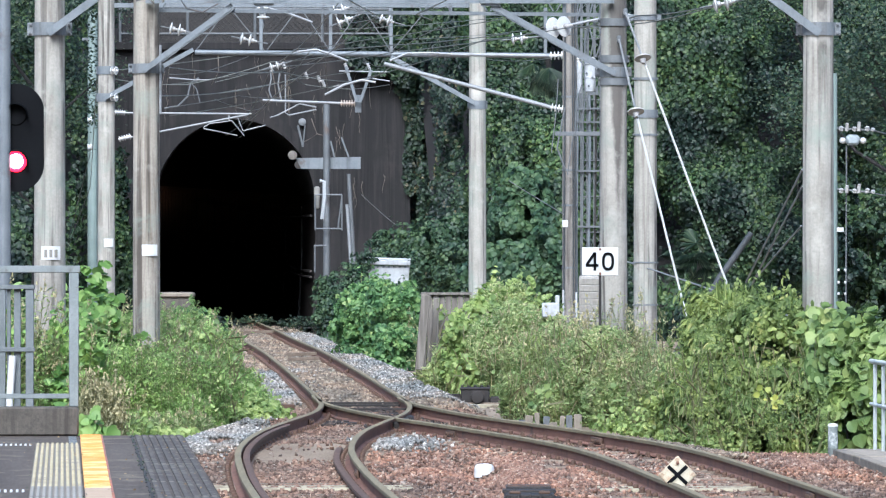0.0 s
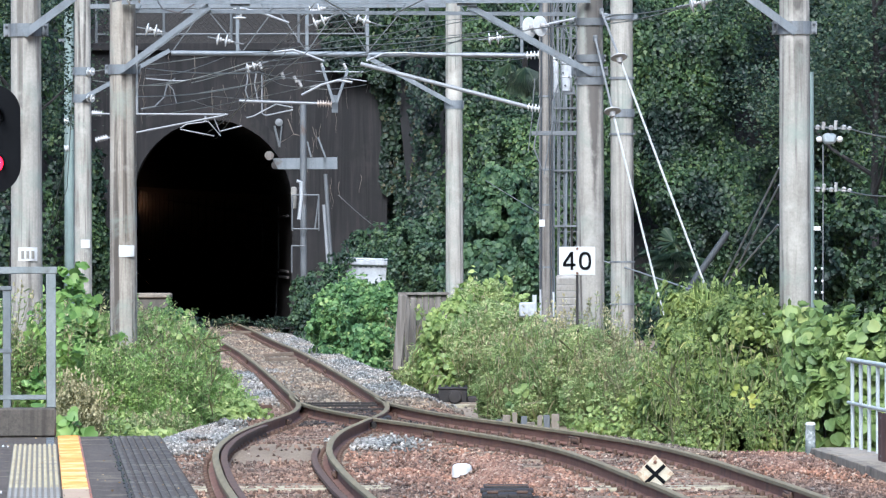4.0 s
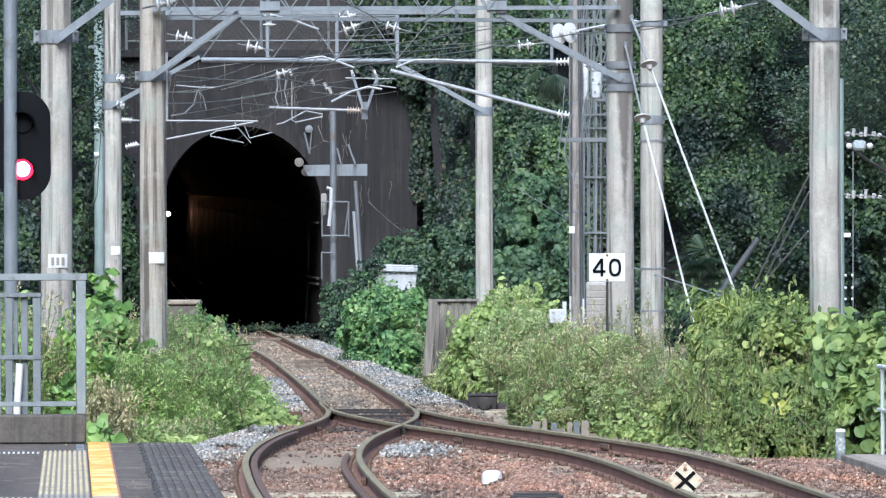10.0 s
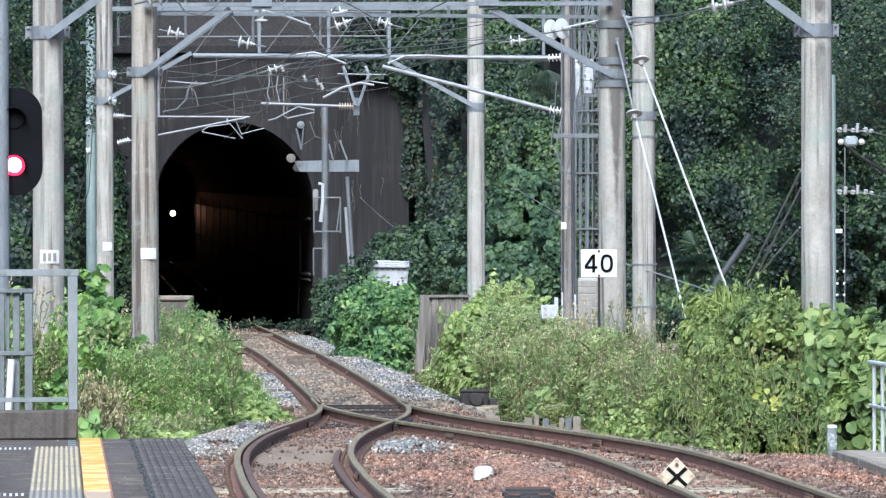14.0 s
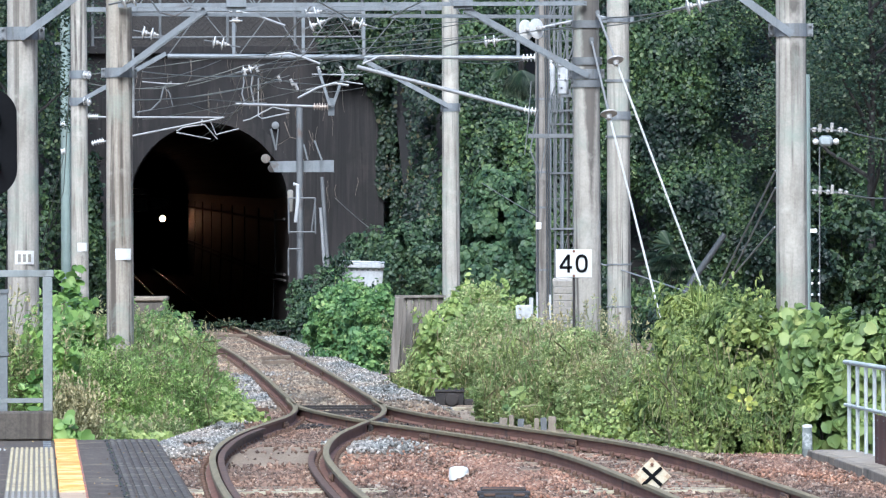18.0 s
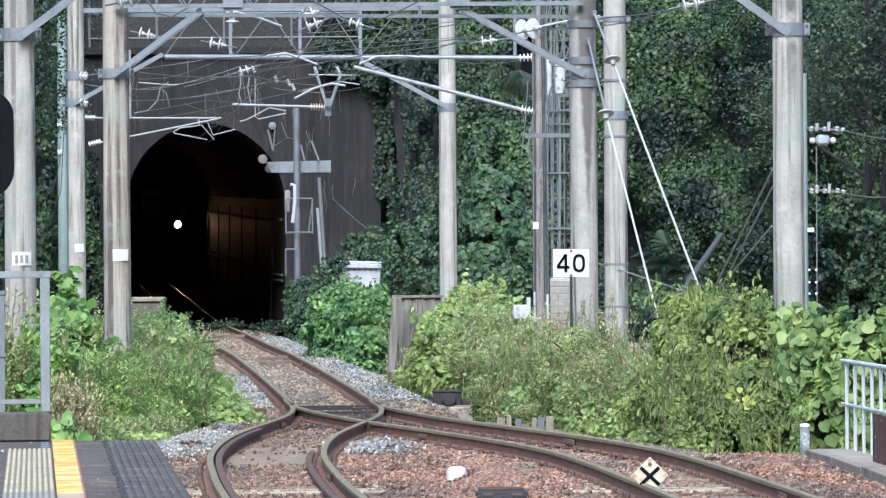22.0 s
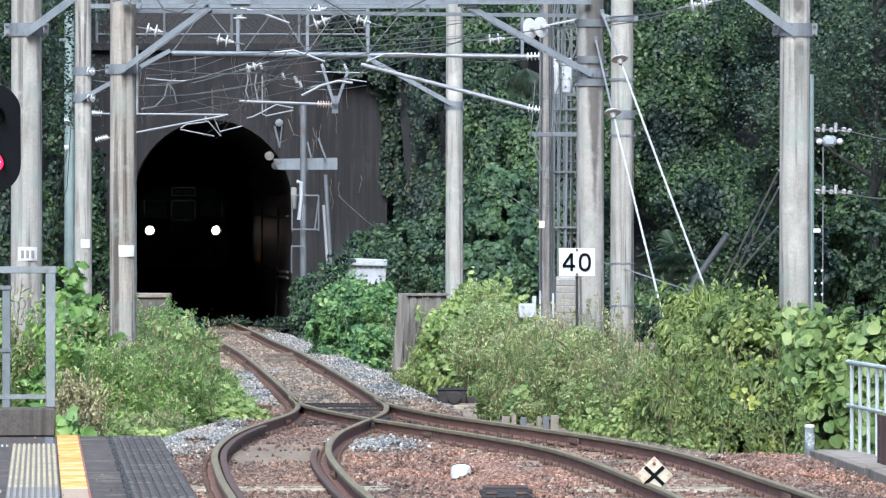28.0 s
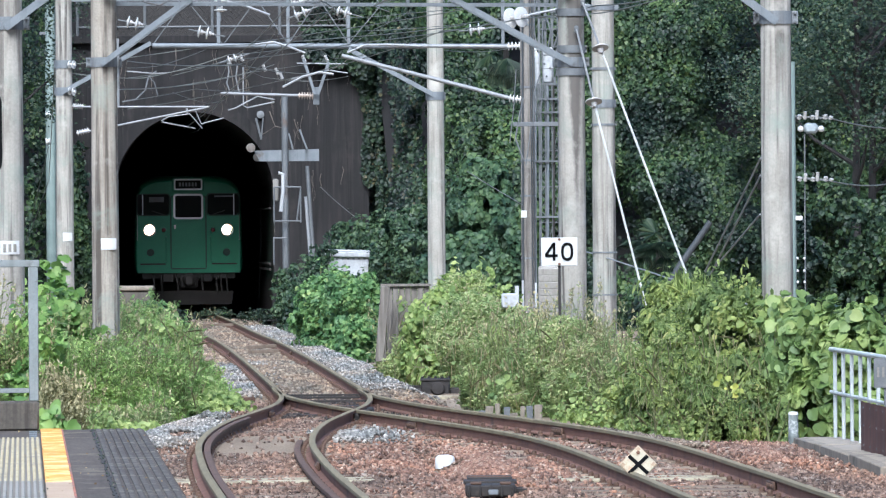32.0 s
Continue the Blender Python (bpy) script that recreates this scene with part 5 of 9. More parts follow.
for x, r_, mt in ((1024, 0.022, "galv"), (1034, 0.016, "galv_dark"), (1046, 0.028, "galv"), (1057, 0.018, "under"), (1069, 0.024, "galv_dark")):
    part("conduit", Geo().tube([((0.01075 * (x) - 8.43), d - 0.06, -0.4), ((0.01075 * (x - 1) - 8.43), d - 0.06, 2.2), ((0.01075 * (x + 1) - 8.43), d - 0.06, 4.0), ((0.01075 * (x) - 8.43), d - 0.06, 5.0)], r_, 7), mt, mast)
lace = Geo()
for xa, xb in ((1029, 1040), (1052, 1063)):
    for k in range(44):
        xa, xb = xb, xa
        lace.bar((0.01087 * xa - 8.522, d - 0.03, 0.5 + 0.155 * k), (0.01087 * xb - 8.522, d - 0.03, 0.655 + 0.155 * k), 0.02, 0.012)
part("lacing", lace, "galv_dark", mast, "zigzag lacing between the uprights", kind="stuff")
for zz in (2.35, 3.42, 4.36, 4.62, 6.3):
    part("cross_rail", Geo().angle((2.55, d - 0.08, zz), (3.18, d - 0.08, zz), 0.035, 0.008), "galv_dark", mast)
for k in range(6):
    part("brace", Geo().bar((2.783, d, 0.4 + 1.24 * k), (3.033, d, 1.64 + 1.24 * k), 0.025, 0.012), "galv_dark", mast)
part("switch_box", Geo().lathe([(0.040, 0.0), (0.052, 0.02), (0.052, 0.52), (0.045, 0.56), (0.02, 0.59)], (2.60, 117.606, 4.90), n=16), "dirty_white", mast, "slim white switch canister")
tank = part("switch_box", Geo().box((2.79, 117.606, 5.18), (0.20, 0.20, 0.54), ch=0.03).box((2.79, 117.606, 5.20), (0.214, 0.214, 0.03), ch=0.006), "dirty_white", mast, "white switch tank with a bolted lid")
part("lid", Geo().box((2.79, 117.606, 5.465), (0.225, 0.225, 0.05), ch=0.015), "dirty_white", tank)
for bx, bz in ((-0.06, 0.10), (0.05, 0.02), (-0.02, -0.14)):
    part("bolt", Geo().lathe([(0.020, 0), (0.020, 0.02), (0.010, 0.026)], (2.79 + bx, 117.50, 5.18 + bz), (0, -1, 0), 8), "galv_dark", tank)
part("bracket", Geo().box((2.86, 117.55, 4.89), (0.20, 0.16, 0.05)).box((2.93, 117.55, 4.96), (0.05, 0.12, 0.10)), "galv_dark", mast)
part("cable", Geo().tube([(2.70, 117.40, 6.1), (2.685, 117.40, 5.4), (2.70, 117.40, 4.8), (2.64, 117.45, 4.2)], 0.014, 6).tube([(2.60, 117.45, 4.90), (2.58, 117.5, 4.5), (2.66, 117.6, 3.6)], 0.014, 6), "galv_dark", mast)
for x in (1026, 1040, 1052):
    part("bushing", rod_insulator(((0.01075 * (x) - 8.43), d - 0.05, 5.433), ((0.01075 * (x) - 8.43), d - 0.05, 5.627), 0.05, 3), "porcelain", mast)
for k in range(5):
    x = (0.01075 * (1018 + 10 * k) - 8.43)
    loop = Geo().tube([(x, d - 0.1, 5.627), (x - 0.10 + 0.05 * k, d - 0.15, 5.928), (x + 0.05 - 0.1 * (k % 2), d - 0.1, 6.294), (x + 0.12, d, 7.003)], 0.016, 6)
    part("cable", loop, "galv_dark", mast)

# guyed pole
guyed = thing("utility_pole", "pale concrete utility pole with galvanised bands", "utility pole")
d = 95.942
gx = 3.14
part("pole", shaft(gx, d, -0.5, 8.0, 0.186, 0.168), "pole", guyed)
for yy, h in ((32, 0.1), (140, 0.05), (202, 0.16), (239, 0.04), (465, 0.03), (540, 0.03)):
    clamp(gx, d, (5.837 - 0.00877 * (yy)), 0.176, h * 0.8, 0.02, "galv_mid", guyed)
part("cross_arm", Geo().box((2.904, 95.942, 5.556), (0.965, 0.1, 0.1)), "galv", guyed)
# white sleeved guys from the gantry's pole down into the scrub
for a, r_, b in (((2.42, 82.0, 5.13), (2.644, 81.9, 4.526), (4.463, 81.9, -0.35)), ((2.335, 81.96, 4.77), (2.554, 81.9, 3.815), (3.581, 81.9, -0.35))):
    part("guy_wire", Geo().tube([a, r_], 0.0145, 8), "alu", gantry)
    part("guy_wire", Geo().tube([r_, b], 0.0148, 8), "white", gantry, "white sleeved guy wire")
    ax = (Vector(b) - Vector(r_)).normalized()
    part("guy_insulator", Geo().lathe([(0.027, -0.036), (0.09, -0.009), (0.112, 0.0), (0.112, 0.016), (0.045, 0.032), (0.027, 0.09)], r_, (ax.x * 0.4, -0.45, ax.z), 24), "dull_porcelain", gantry, "white disc guy insulator")
    part("guy_clamp", Geo().box((a[0], a[1] + 0.02, a[2]), (0.06, 0.06, 0.10), ch=0.012), "galv_dark", gantry)

# slim far poles
for (x, y, top), lab in (((-8.611, 151.908, 9.406), "slim pale concrete pole by the hillside"), ((6.135, 97.655, 4.743), "slim green-grey pole with white insulators")):
    p = thing("utility_pole", lab, "utility pole")
    part("pole", shaft(x, y, -0.5, top, 0.13 if x < 0 else 0.10, 0.12 if x < 0 else 0.095), "green_grey", p)
    if x < 0:
        for yy in (213, 261):
            part("insulator", Geo().lathe([(0.03, -0.07), (0.09, -0.05), (0.06, 0), (0.09, 0.05), (0.03, 0.07)], (-8.667, 151.908 - 0.1, (8.017 - 0.01389 * (yy))), (1, 0, 0.2), 12), "porcelain", p)
        part("cross_arm", Geo().box((-8.694, 151.908, 7.044), (0.35, 0.08, 0.08)), "galv_dark", p)
    else:
        for yy, tilt in ((229, 0.018), (338, 0.03)):
            zz = 5.904 - 0.00893 * yy
            part("cross_arm", Geo().bar((6.22, 97.555, zz + tilt), (6.80, 97.555, zz - tilt), 0.035, 0.03), "galv_dark", p)
            for dx, h_, r_ in ((0.06, 0.05, 0.038), (0.15, 0.10, 0.030), (0.27, 0.04, 0.036), (0.34, 0.12, 0.026), (0.47, 0.05, 0.036), (0.56, 0.02, 0.034)):
                part("insulator", rod_insulator((6.22 + dx, 97.545, zz - tilt * 0.5 - 0.02), (6.23 + dx, 97.525, zz + h_ - tilt * 0.5), r_, 2), "dull_porcelain", p)
        part("junction_box", Geo().box((6.473, 97.655, 3.689), (0.214, 0.2, 0.17), ch=0.04), "fence", p, "small blue-grey junction box")
        for x in (1491, 1527):
            part("insulator", Geo().lathe([(0.02, -0.05), (0.045, -0.03), (0.05, 0.0), (0.045, 0.03), (0.02, 0.05)], ((0.00893 * (x) - 7), 97.655, 3.68), (1, 0, 0), 12), "porcelain", p)
        part("cable", Geo().tube([(6.375, 97.655, 3.6), (6.366, 97.655, 1.082)], 0.012, 6), "galv_dark", p)
        part("tag", Geo().box((6.232, 97.655, 2.27), (0.196, 0.1, 0.071)), "white", p)
        for yy in (478, 500, 520):
            for x in (6.241, 6.348):
                part("insulator", Geo().box((x, 97.655 - 0.12, (5.904 - 0.00893 * (yy))), (0.036, 0.05, 0.042), ch=0.008), "porcelain", p)

# ---------------------------------------------------------------- signs
def digit_four(h):
    g = Geo()
    w = h * 0.66
    t = h * 0.15
    g.box((w * 0.22, 0, 0), (t, 0.008, h), ch=0.001)
    g.box((0, 0, -h * 0.22), (w * 1.05, 0.008, t), ch=0.001)
    a, b = Vector((w * 0.20, 0, h * 0.5 - t * 0.3)), Vector((-w * 0.48, 0, -h * 0.2))
    g.box((a + b) / 2, ((b - a).length, 0.008, t), Matrix.Rotation(-math.atan2(b.z - a.z, b.x - a.x), 4, "Y"), ch=0.001)
    return g


def digit_zero(h):
    g = Geo()
    n = 40
    w, t = h * 0.34, h * 0.15
    ring = lambda k, o, y: ((w - o) * math.copysign(abs(math.cos(k)) ** 0.8, math.cos(k)), y, (h / 2 - o) * math.copysign(abs(math.sin(k)) ** 0.8, math.sin(k)))
    v = [ring(2 * math.pi * k / n, o, y) for o in (0, t) for y in (-0.004, 0.004) for k in range(n)]
    return g.add(v, [q for k in range(n) for q in ((k, (k + 1) % n, 2 * n + (k + 1) % n, 2 * n + k), (k, n + k, n + (k + 1) % n, (k + 1) % n), (2 * n + k, 2 * n + (k + 1) % n, 3 * n + (k + 1) % n, 3 * n + k))])


limit = thing("speed_sign", "white speed limit sign reading 40 on a thin post", "speed sign", (2.052, 80.719, 0))
zc = 1.827
part("sign_plate", Geo().box((0, 0, zc), (0.472, 0.012, 0.369), ch=0.004), "white", limit)
g = digit_four(0.236)
g.v = [(x - 0.103, y - 0.011, z + zc) for x, y, z in g.v]
part("digit", g, "black", limit, smooth=False)
g = digit_zero(0.236)
g.v = [(x + 0.103, y - 0.011, z + zc) for x, y, z in g.v]
part("digit", g, "black", limit, smooth=False)
part("post", Geo().tube([(0, 0.03, -0.5), (0, 0.03, zc + 0.18)], 0.018, 10), "under", limit)
part("bolt", Geo().lathe([(0.018, 0), (0.018, 0.012)], (0, -0.006, zc + 0.16), (0, -1, 0), 8).lathe([(0.018, 0), (0.018, 0.012)], (0, -0.006, zc - 0.16), (0, -1, 0), 8), "rail", limit)

cross = thing("stop_marker", "cream diamond marker with a black cross and rusty corners", "track marker", (2.034, 53.615, 0))
zc = 0.066
part("plate", Geo().box((0, 0, zc), (0.228, 0.01, 0.228), Matrix.Rotation(radians(45), 4, "Y"), ch=0.003), "cream", cross)
part("backing_plate", Geo().box((0, 0.006, zc), (0.240, 0.008, 0.240), Matrix.Rotation(radians(45), 4, "Y"), ch=0.003), "rust_tan", cross, "rusted plate edge")
for cx, cz in ((-1, 0), (1, 0), (0, 1), (0, -1)):
    part("rust_corner", Geo().box((cx * 0.134, -0.0045, zc + cz * 0.134), (0.034, 0.003, 0.034), Matrix.Rotation(radians(45), 4, "Y"), ch=0.001), "rust_tan", cross, "rust bloom at the corner")
for a in (43, -43):
    part("cross_bar", Geo().box((0, -0.007 if a > 0 else -0.0085, zc), (0.224, 0.005, 0.032), Matrix.Rotation(radians(a), 4, "Y"), ch=0.001), "black", cross)
for s_ in (-1, 1):
    part("bolt", Geo().lathe([(0.016, 0), (0.016, 0.01), (0.006, 0.014)], (0, -0.005, zc + 0.105 * s_), (0, -1, 0), 8), "rail", cross)
part("post", Geo().box((0, 0.02, zc - 0.17), (0.045, 0.02, 0.5)), "rail", cross)

# ---------------------------------------------------------------- trackside boxes
box = thing("trackside_cabinet", "white metal trackside cabinet with a ribbed lid", "cabinet", (-1.14, 130.207, 1.02))
part("body", Geo().add([(sx * w, sy * 0.25, z) for z, w in ((-0.12, 0.38), (0.54, 0.44)) for sx, sy in ((-1, -1), (1, -1), (1, 1), (-1, 1))],
                       [(3, 2, 1, 0), (4, 5, 6, 7)] + [(k, (k + 1) % 4, 4 + (k + 1) % 4, 4 + k) for k in range(4)]), "dirty_white", box, smooth=False)
part("lid", Geo().box((-0.01, 0, 0.615), (1.02, 0.66, 0.11), pose(0, 0, 0, 0, 1.5, 0), ch=0.02).box((-0.01, 0.05, 0.685), (0.96, 0.55, 0.06), pose(0, 0, 0, 0, 1.5, 0), ch=0.025), "dirty_white", box)
for k in range(7):
    part("vent", Geo().box((-0.345 + 0.115 * k, -0.256, 0.525), (0.05, 0.02, 0.028)), "galv", box)
box2 = thing("trackside_box", "small white box half hidden in weeds", "box", (1.60, 91.9, 0.985))
part("body", Geo().box((0, 0, 0.08), (0.26, 0.2, 0.22), ch=0.02), "dirty_white", box2)
part("lug", Geo().box((0.10, 0, 0.24), (0.06, 0.1, 0.12)), "dirty_white", box2)
stub = thing("white_marker", "small white marker peeping from the bushes", "marker", (-1.7, 136.717, 1.075))
part("plate", Geo().box((0, 0, 0), (0.14, 0.05, 0.14)), "white", stub)
louvre = thing("louvred_cabinet", "pale louvred relay cabinet behind the sign", "cabinet", (2.49, 105.167, -0.4))
part("body", Geo().box((0, 0.2, 0.95), (0.346, 0.3, 1.9)), "pale_panel", louvre)
for k in range(8):
    part("slat", Geo().box((0, 0.03, 1.0 + 0.115 * k), (0.327, 0.05, 0.104), Matrix.Rotation(radians(14), 4, "X")), "pale_panel", louvre)

shield = thing("timber_wall", "silvered timber retaining boards leaning in the weeds", "retaining wall", (0, 0, 0))
d = 96.791
for k in range(8):
    part("board", Geo().box((-0.301 + 0.096 * k, d + 0.02 * (k % 2), 0.66), (0.090, 0.06, 1.18 + 0.02 * (k % 3)), ch=0.01), "timber", shield)
part("post", Geo().bar((-0.263, 95.942, 1.258), (-0.368, 95.942, 0.091), 0.23, 0.14), "timber", shield)
part("post", Geo().bar((-0.106, 96.364, 1.201), (-0.185, 96.364, 0.082), 0.18, 0.08), "timber", shield)
part("cap_board", Geo().box((0.053, d - 0.01, 1.268), (0.796, 0.12, 0.04)), "timber", shield)

stump = thing("concrete_block", "weathered concrete block at the tunnel mouth", "concrete block", (-6.051, 140.223, -0.3))
part("block", Geo().box((0, 0, 0.52), (0.70, 1.1, 1.2), ch=0.05), "dark_concrete", stump)
part("cap_slab", Geo().box((0.01, 0, 1.17), (0.80, 1.2, 0.11), ch=0.03), "kerbstone", stump)

machine = thing("point_machine", "greasy black point machine beside the switch", "point machine", (0.47, 90.2, -0.30))
part("body", Geo().box((0, 0, 0.12), (0.42, 0.45, 0.22), ch=0.02), "machine", machine)
part("lid", Geo().box((0, 0, 0.240), (0.44, 0.47, 0.035), ch=0.012), "machine", machine)
for k in range(5):
    part("lid_bolt", Geo().lathe([(0.022, 0), (0.022, 0.02), (0.012, 0.026)], (-0.19 + 0.095 * k, -0.2, 0.266), n=6), "machine", machine)
part("motor_cover", Geo().lathe([(0.10, 0), (0.10, 0.05), (0.085, 0.065), (0.085, 0.08), (0.03, 0.085)], (0.03, -0.22, 0.12), (0, -1, 0), 22), "machine", machine)
for sx, w in ((-1, 0.10), (1, 0.18)):
    part("foot", Geo().box((sx * (0.21 + w / 2), -0.05, 0.06), (w, 0.3, 0.13), ch=0.02), "machine", machine)
part("drive_rod", Geo().bar((-0.2, -0.1, 0.13), (-0.95, -0.3, 0.12), 0.10, 0.07), "machine", machine)
part("drive_rod", Geo().bar((-0.2, -0.35, 0.08), (-0.80, -0.5, 0.07), 0.07, 0.05), "machine", machine)
part("bearer", Geo().box((-0.1, -0.15, -0.02), (1.1, 0.22, 0.12), ch=0.015), "sleeper", machine)
part("bearer", Geo().box((-0.05, -0.55, -0.02), (0.9, 0.15, 0.09), ch=0.015), "pale_sleeper", machine, "pale timber bearer")
STAKES = ((0.0, 0.10, 3), (0.11, 0.14, -2), (0.19, 0.20, 5), (0.30, 0.24, -3), (0.41, 0.20, 2), (0.50, 0.13, -6), (0.60, 0.22, 3), (0.69, 0.23, -2), (0.79, 0.25, 1))
for k, (x, h, tilt) in enumerate(STAKES):
    post = thing("edging_stake", "low grey stake along the ballast edge", "edging stake", (0.90 + x, 79.256 - 2.2 * x, -0.35), group="edging stakes")
    part("stake", Geo().box((0, 0, 0.5 * h), (0.06 + 0.02 * (k % 3), 0.04, h + 0.04), Matrix.Rotation(radians(tilt), 4, "Y"), ch=0.008), "galv_dark" if k % 3 == 1 else "kerbstone", post)

lump = thing("white_stone", "white painted dome marker in the ballast", "marker", (0.41, 61.446, -0.215))
part("dome", Geo().lathe([(0.100, -0.04), (0.099, 0.045), (0.093, 0.070), (0.076, 0.087), (0.045, 0.096), (0.01, 0.098)], (0, 0, 0), n=18), "white", lump)
track_box = thing("track_box", "dark iron track box on timber bearers", "track box", (0.76, 54.687, -0.17))
part("lid", Geo().box((0, 0.3, 0.075), (0.40, 0.5, 0.03), ch=0.008), "machine", track_box)
part("lid", Geo().box((0, -0.05, 0.055), (0.47, 0.35, 0.035), ch=0.008), "machine", track_box, "lower step of the lid")
part("hinge", Geo().tube([(-0.19, 0.12, 0.085), (0.19, 0.12, 0.085)], 0.016, 8), "fastening", track_box)
part("body", Geo().box((0, -0.35, 0.0), (0.44, 0.7, 0.10), ch=0.012), "machine", track_box)
for k in range(5):
    part("rib", Geo().box((-0.19 + 0.095 * k, -0.71, 0.0), (0.022, 0.03, 0.11), ch=0.006), "machine", track_box)
part("latch", Geo().box((0.02, -0.725, -0.01), (0.09, 0.02, 0.05), ch=0.008), "galv_mid", track_box, "pale grey latch")
for sx in (-1, 1):
    part("hasp", Geo().box((sx * 0.13, -0.55, 0.062), (0.10, 0.12, 0.025), ch=0.008), "fastening", track_box)
for k, y_ in enumerate((-0.55, -0.25)):
    part("bracket", Geo().bar((0.22, y_, 0.0), (0.40, y_ - 0.05, -0.02), 0.05, 0.04), "machine", track_box)
part("bearer", Geo().box((0.34, -0.15, -0.03), (0.24, 0.5, 0.06)), "sleeper", track_box)

bollard = thing("marker_post", "short weathered white marker post", "marker post", (4.182, 66.287, -0.30))
part("post", Geo().lathe([(0.055, 0), (0.055, 0.16), (0.058, 0.17), (0.058, 0.185), (0.054, 0.195), (0.052, 0.42)], (0, 0, 0), n=16), "flaky", bollard)
part("cap", Geo().lathe([(0.055, 0.405), (0.055, 0.42), (0.045, 0.435), (0.01, 0.44)], (0, 0, 0), n=16), "white", bollard, "white painted cap")

# kerb, fence and rusty sheet at the crossing
kerb = thing("kerb", "grey concrete kerb slabs beside the ballast", "kerb", kind="structure")
ka, kb = Vector((4.217, 65.888, -0.19)), Vector((4.505, 57.565, -0.19))
for k in range(3):
    dip = Vector((0, 0, 0.012 * ((k * 7) % 3 - 1)))
    p0, p1 = ka.lerp(kb, k / 3) + dip, ka.lerp(kb, (k + 0.985) / 3) - dip * 0.5
    side = Vector((0.45, 0.35, 0)) * 0.55
    part("kerb_stone", Geo().bar(p0, p1, 0.12, 0.15), "kerbstone", kerb)
    q0, q1 = p0 + side, p1 + side
    part("slab", Geo().bar(q0 + Vector((0, 0, 0.035)), q1 + Vector((0, 0, 0.035)), 0.42, 0.08), "kerb_top", kerb)
fence = thing("fence", "pale blue-white painted steel bar fence", "fence")
fa, fb = Vector((4.592, 65.888, 0)), Vector((4.924, 59.442, 0))
fd = (fb - fa).normalized()
for k in range(10):
    q = fa.lerp(fb, k / 9) + fd * 0.12
    part("bar", Geo().tube([(q.x, q.y, -0.14), (q.x, q.y, 0.80)], 0.021, 10), "pale_fence", fence)
for zz, r_ in ((0.81, 0.026), (0.352, 0.02)):
    part("rail", Geo().tube([fa - fd * 0.25 + Vector((0, 0, zz)), fb + Vector((0, 0, zz))], r_, 10), "pale_fence", fence)
sheet = thing("rusty_sheet", "rust-red riveted sheet panel by the fence", "sheet panel")
sa, sb = Vector((4.576, 61.793, 0)), Vector((4.768, 57.565, 0))
corr = Geo()
n = 40
pts = [sa.lerp(sb, k / n) + Vector((0.012 * math.sin(k * 1.3), -0.012 * math.sin(k * 1.3), 0)) for k in range(n + 1)]
corr.add([(p.x, p.y + o, z) for o in (0, 0.012) for z in (-0.3, 0.372) for p in pts],
         [q for k in range(n) for q in ((k, k + 1, n + 2 + k, n + 1 + k), (2 * n + 2 + k, 3 * n + 3 + k, 3 * n + 4 + k, 2 * n + 3 + k), (n + 1 + k, n + 2 + k, 3 * n + 4 + k, 3 * n + 3 + k))])
part("sheet", corr, "rust", sheet)
grey_sign = thing("notice_board", "small grey notice board on the fence", "notice board", (4.70, 60.095, 0))
part("board", Geo().box((0, 0, 0.69), (0.242, 0.02, 0.286)), "galv_dark", grey_sign)
for k in range(4):
    part("lettering_bar", Geo().box((-0.08 + 0.05 * k, -0.013, 0.70), (0.022, 0.005, 0.10), ch=0.001), "concrete", grey_sign)
part("post", Geo().box((0, 0.03, 0.2), (0.04, 0.04, 1.0)), "galv_dark", grey_sign)
rv = Geo()
for k in range(8):
    for zz in (-0.06, 0.14, 0.32):
        p = sa.lerp(sb, (k + 0.5) / 8)
        rv.lathe([(0.014, 0), (0.012, 0.012)], (p.x, p.y - 0.015, zz), (-0.3, -1, 0), 8)
part("rivet", rv, "galv_dark", sheet, kind="stuff")

# ---------------------------------------------------------------- mast at the tunnel mouth
tm = thing("tension_mast", "grey mast with blue-grey channel arm at the tunnel mouth", "mast")
d = 151.908
part("mast", shaft(-2.861, d, -0.4, 5.489, 0.085, 0.08), "galv_dark", tm)
ch_ = Geo().add([(-3.625, d + 0.10, 4.128), (-2.028, d + 0.10, 4.156), (-2.028, d + 0.10, 3.864), (-3.486, d + 0.10, 3.864),
                 (-3.625, d + 0.24, 4.128), (-2.028, d + 0.24, 4.156), (-2.028, d + 0.24, 3.864), (-3.486, d + 0.24, 3.864)],
                [(0, 1, 2, 3), (7, 6, 5, 4), (0, 4, 5, 1), (1, 5, 6, 2), (2, 6, 7, 3), (3, 7, 4, 0)])
part("channel_arm", ch_, "galv", tm, "blue-grey steel channel arm", smooth=False)
part("pulley", Geo().lathe([(0.02, 0), (0.11, 0.01), (0.11, 0.03), (0.09, 0.045), (0.11, 0.06), (0.11, 0.08), (0.03, 0.09)], (-3.708, 151.908, 4.197), (0.2, -1, 0), 20), "timber", tm, "brownish round pulley")
part("pulley", Geo().lathe([(0.02, 0), (0.10, 0.01), (0.10, 0.05), (0.03, 0.06)], (-3.58, 152.97, 3.974), (0.2, -1, 0), 20), "under", tm)
part("stay", Geo().bar((-2.764, 151.908, 4.544), (-2.667, 151.908, 4.156), 0.06, 0.04).bar((-2.5, 151.908, 4.642), (-2.319, 151.908, 4.156), 0.09, 0.04), "galv", tm)
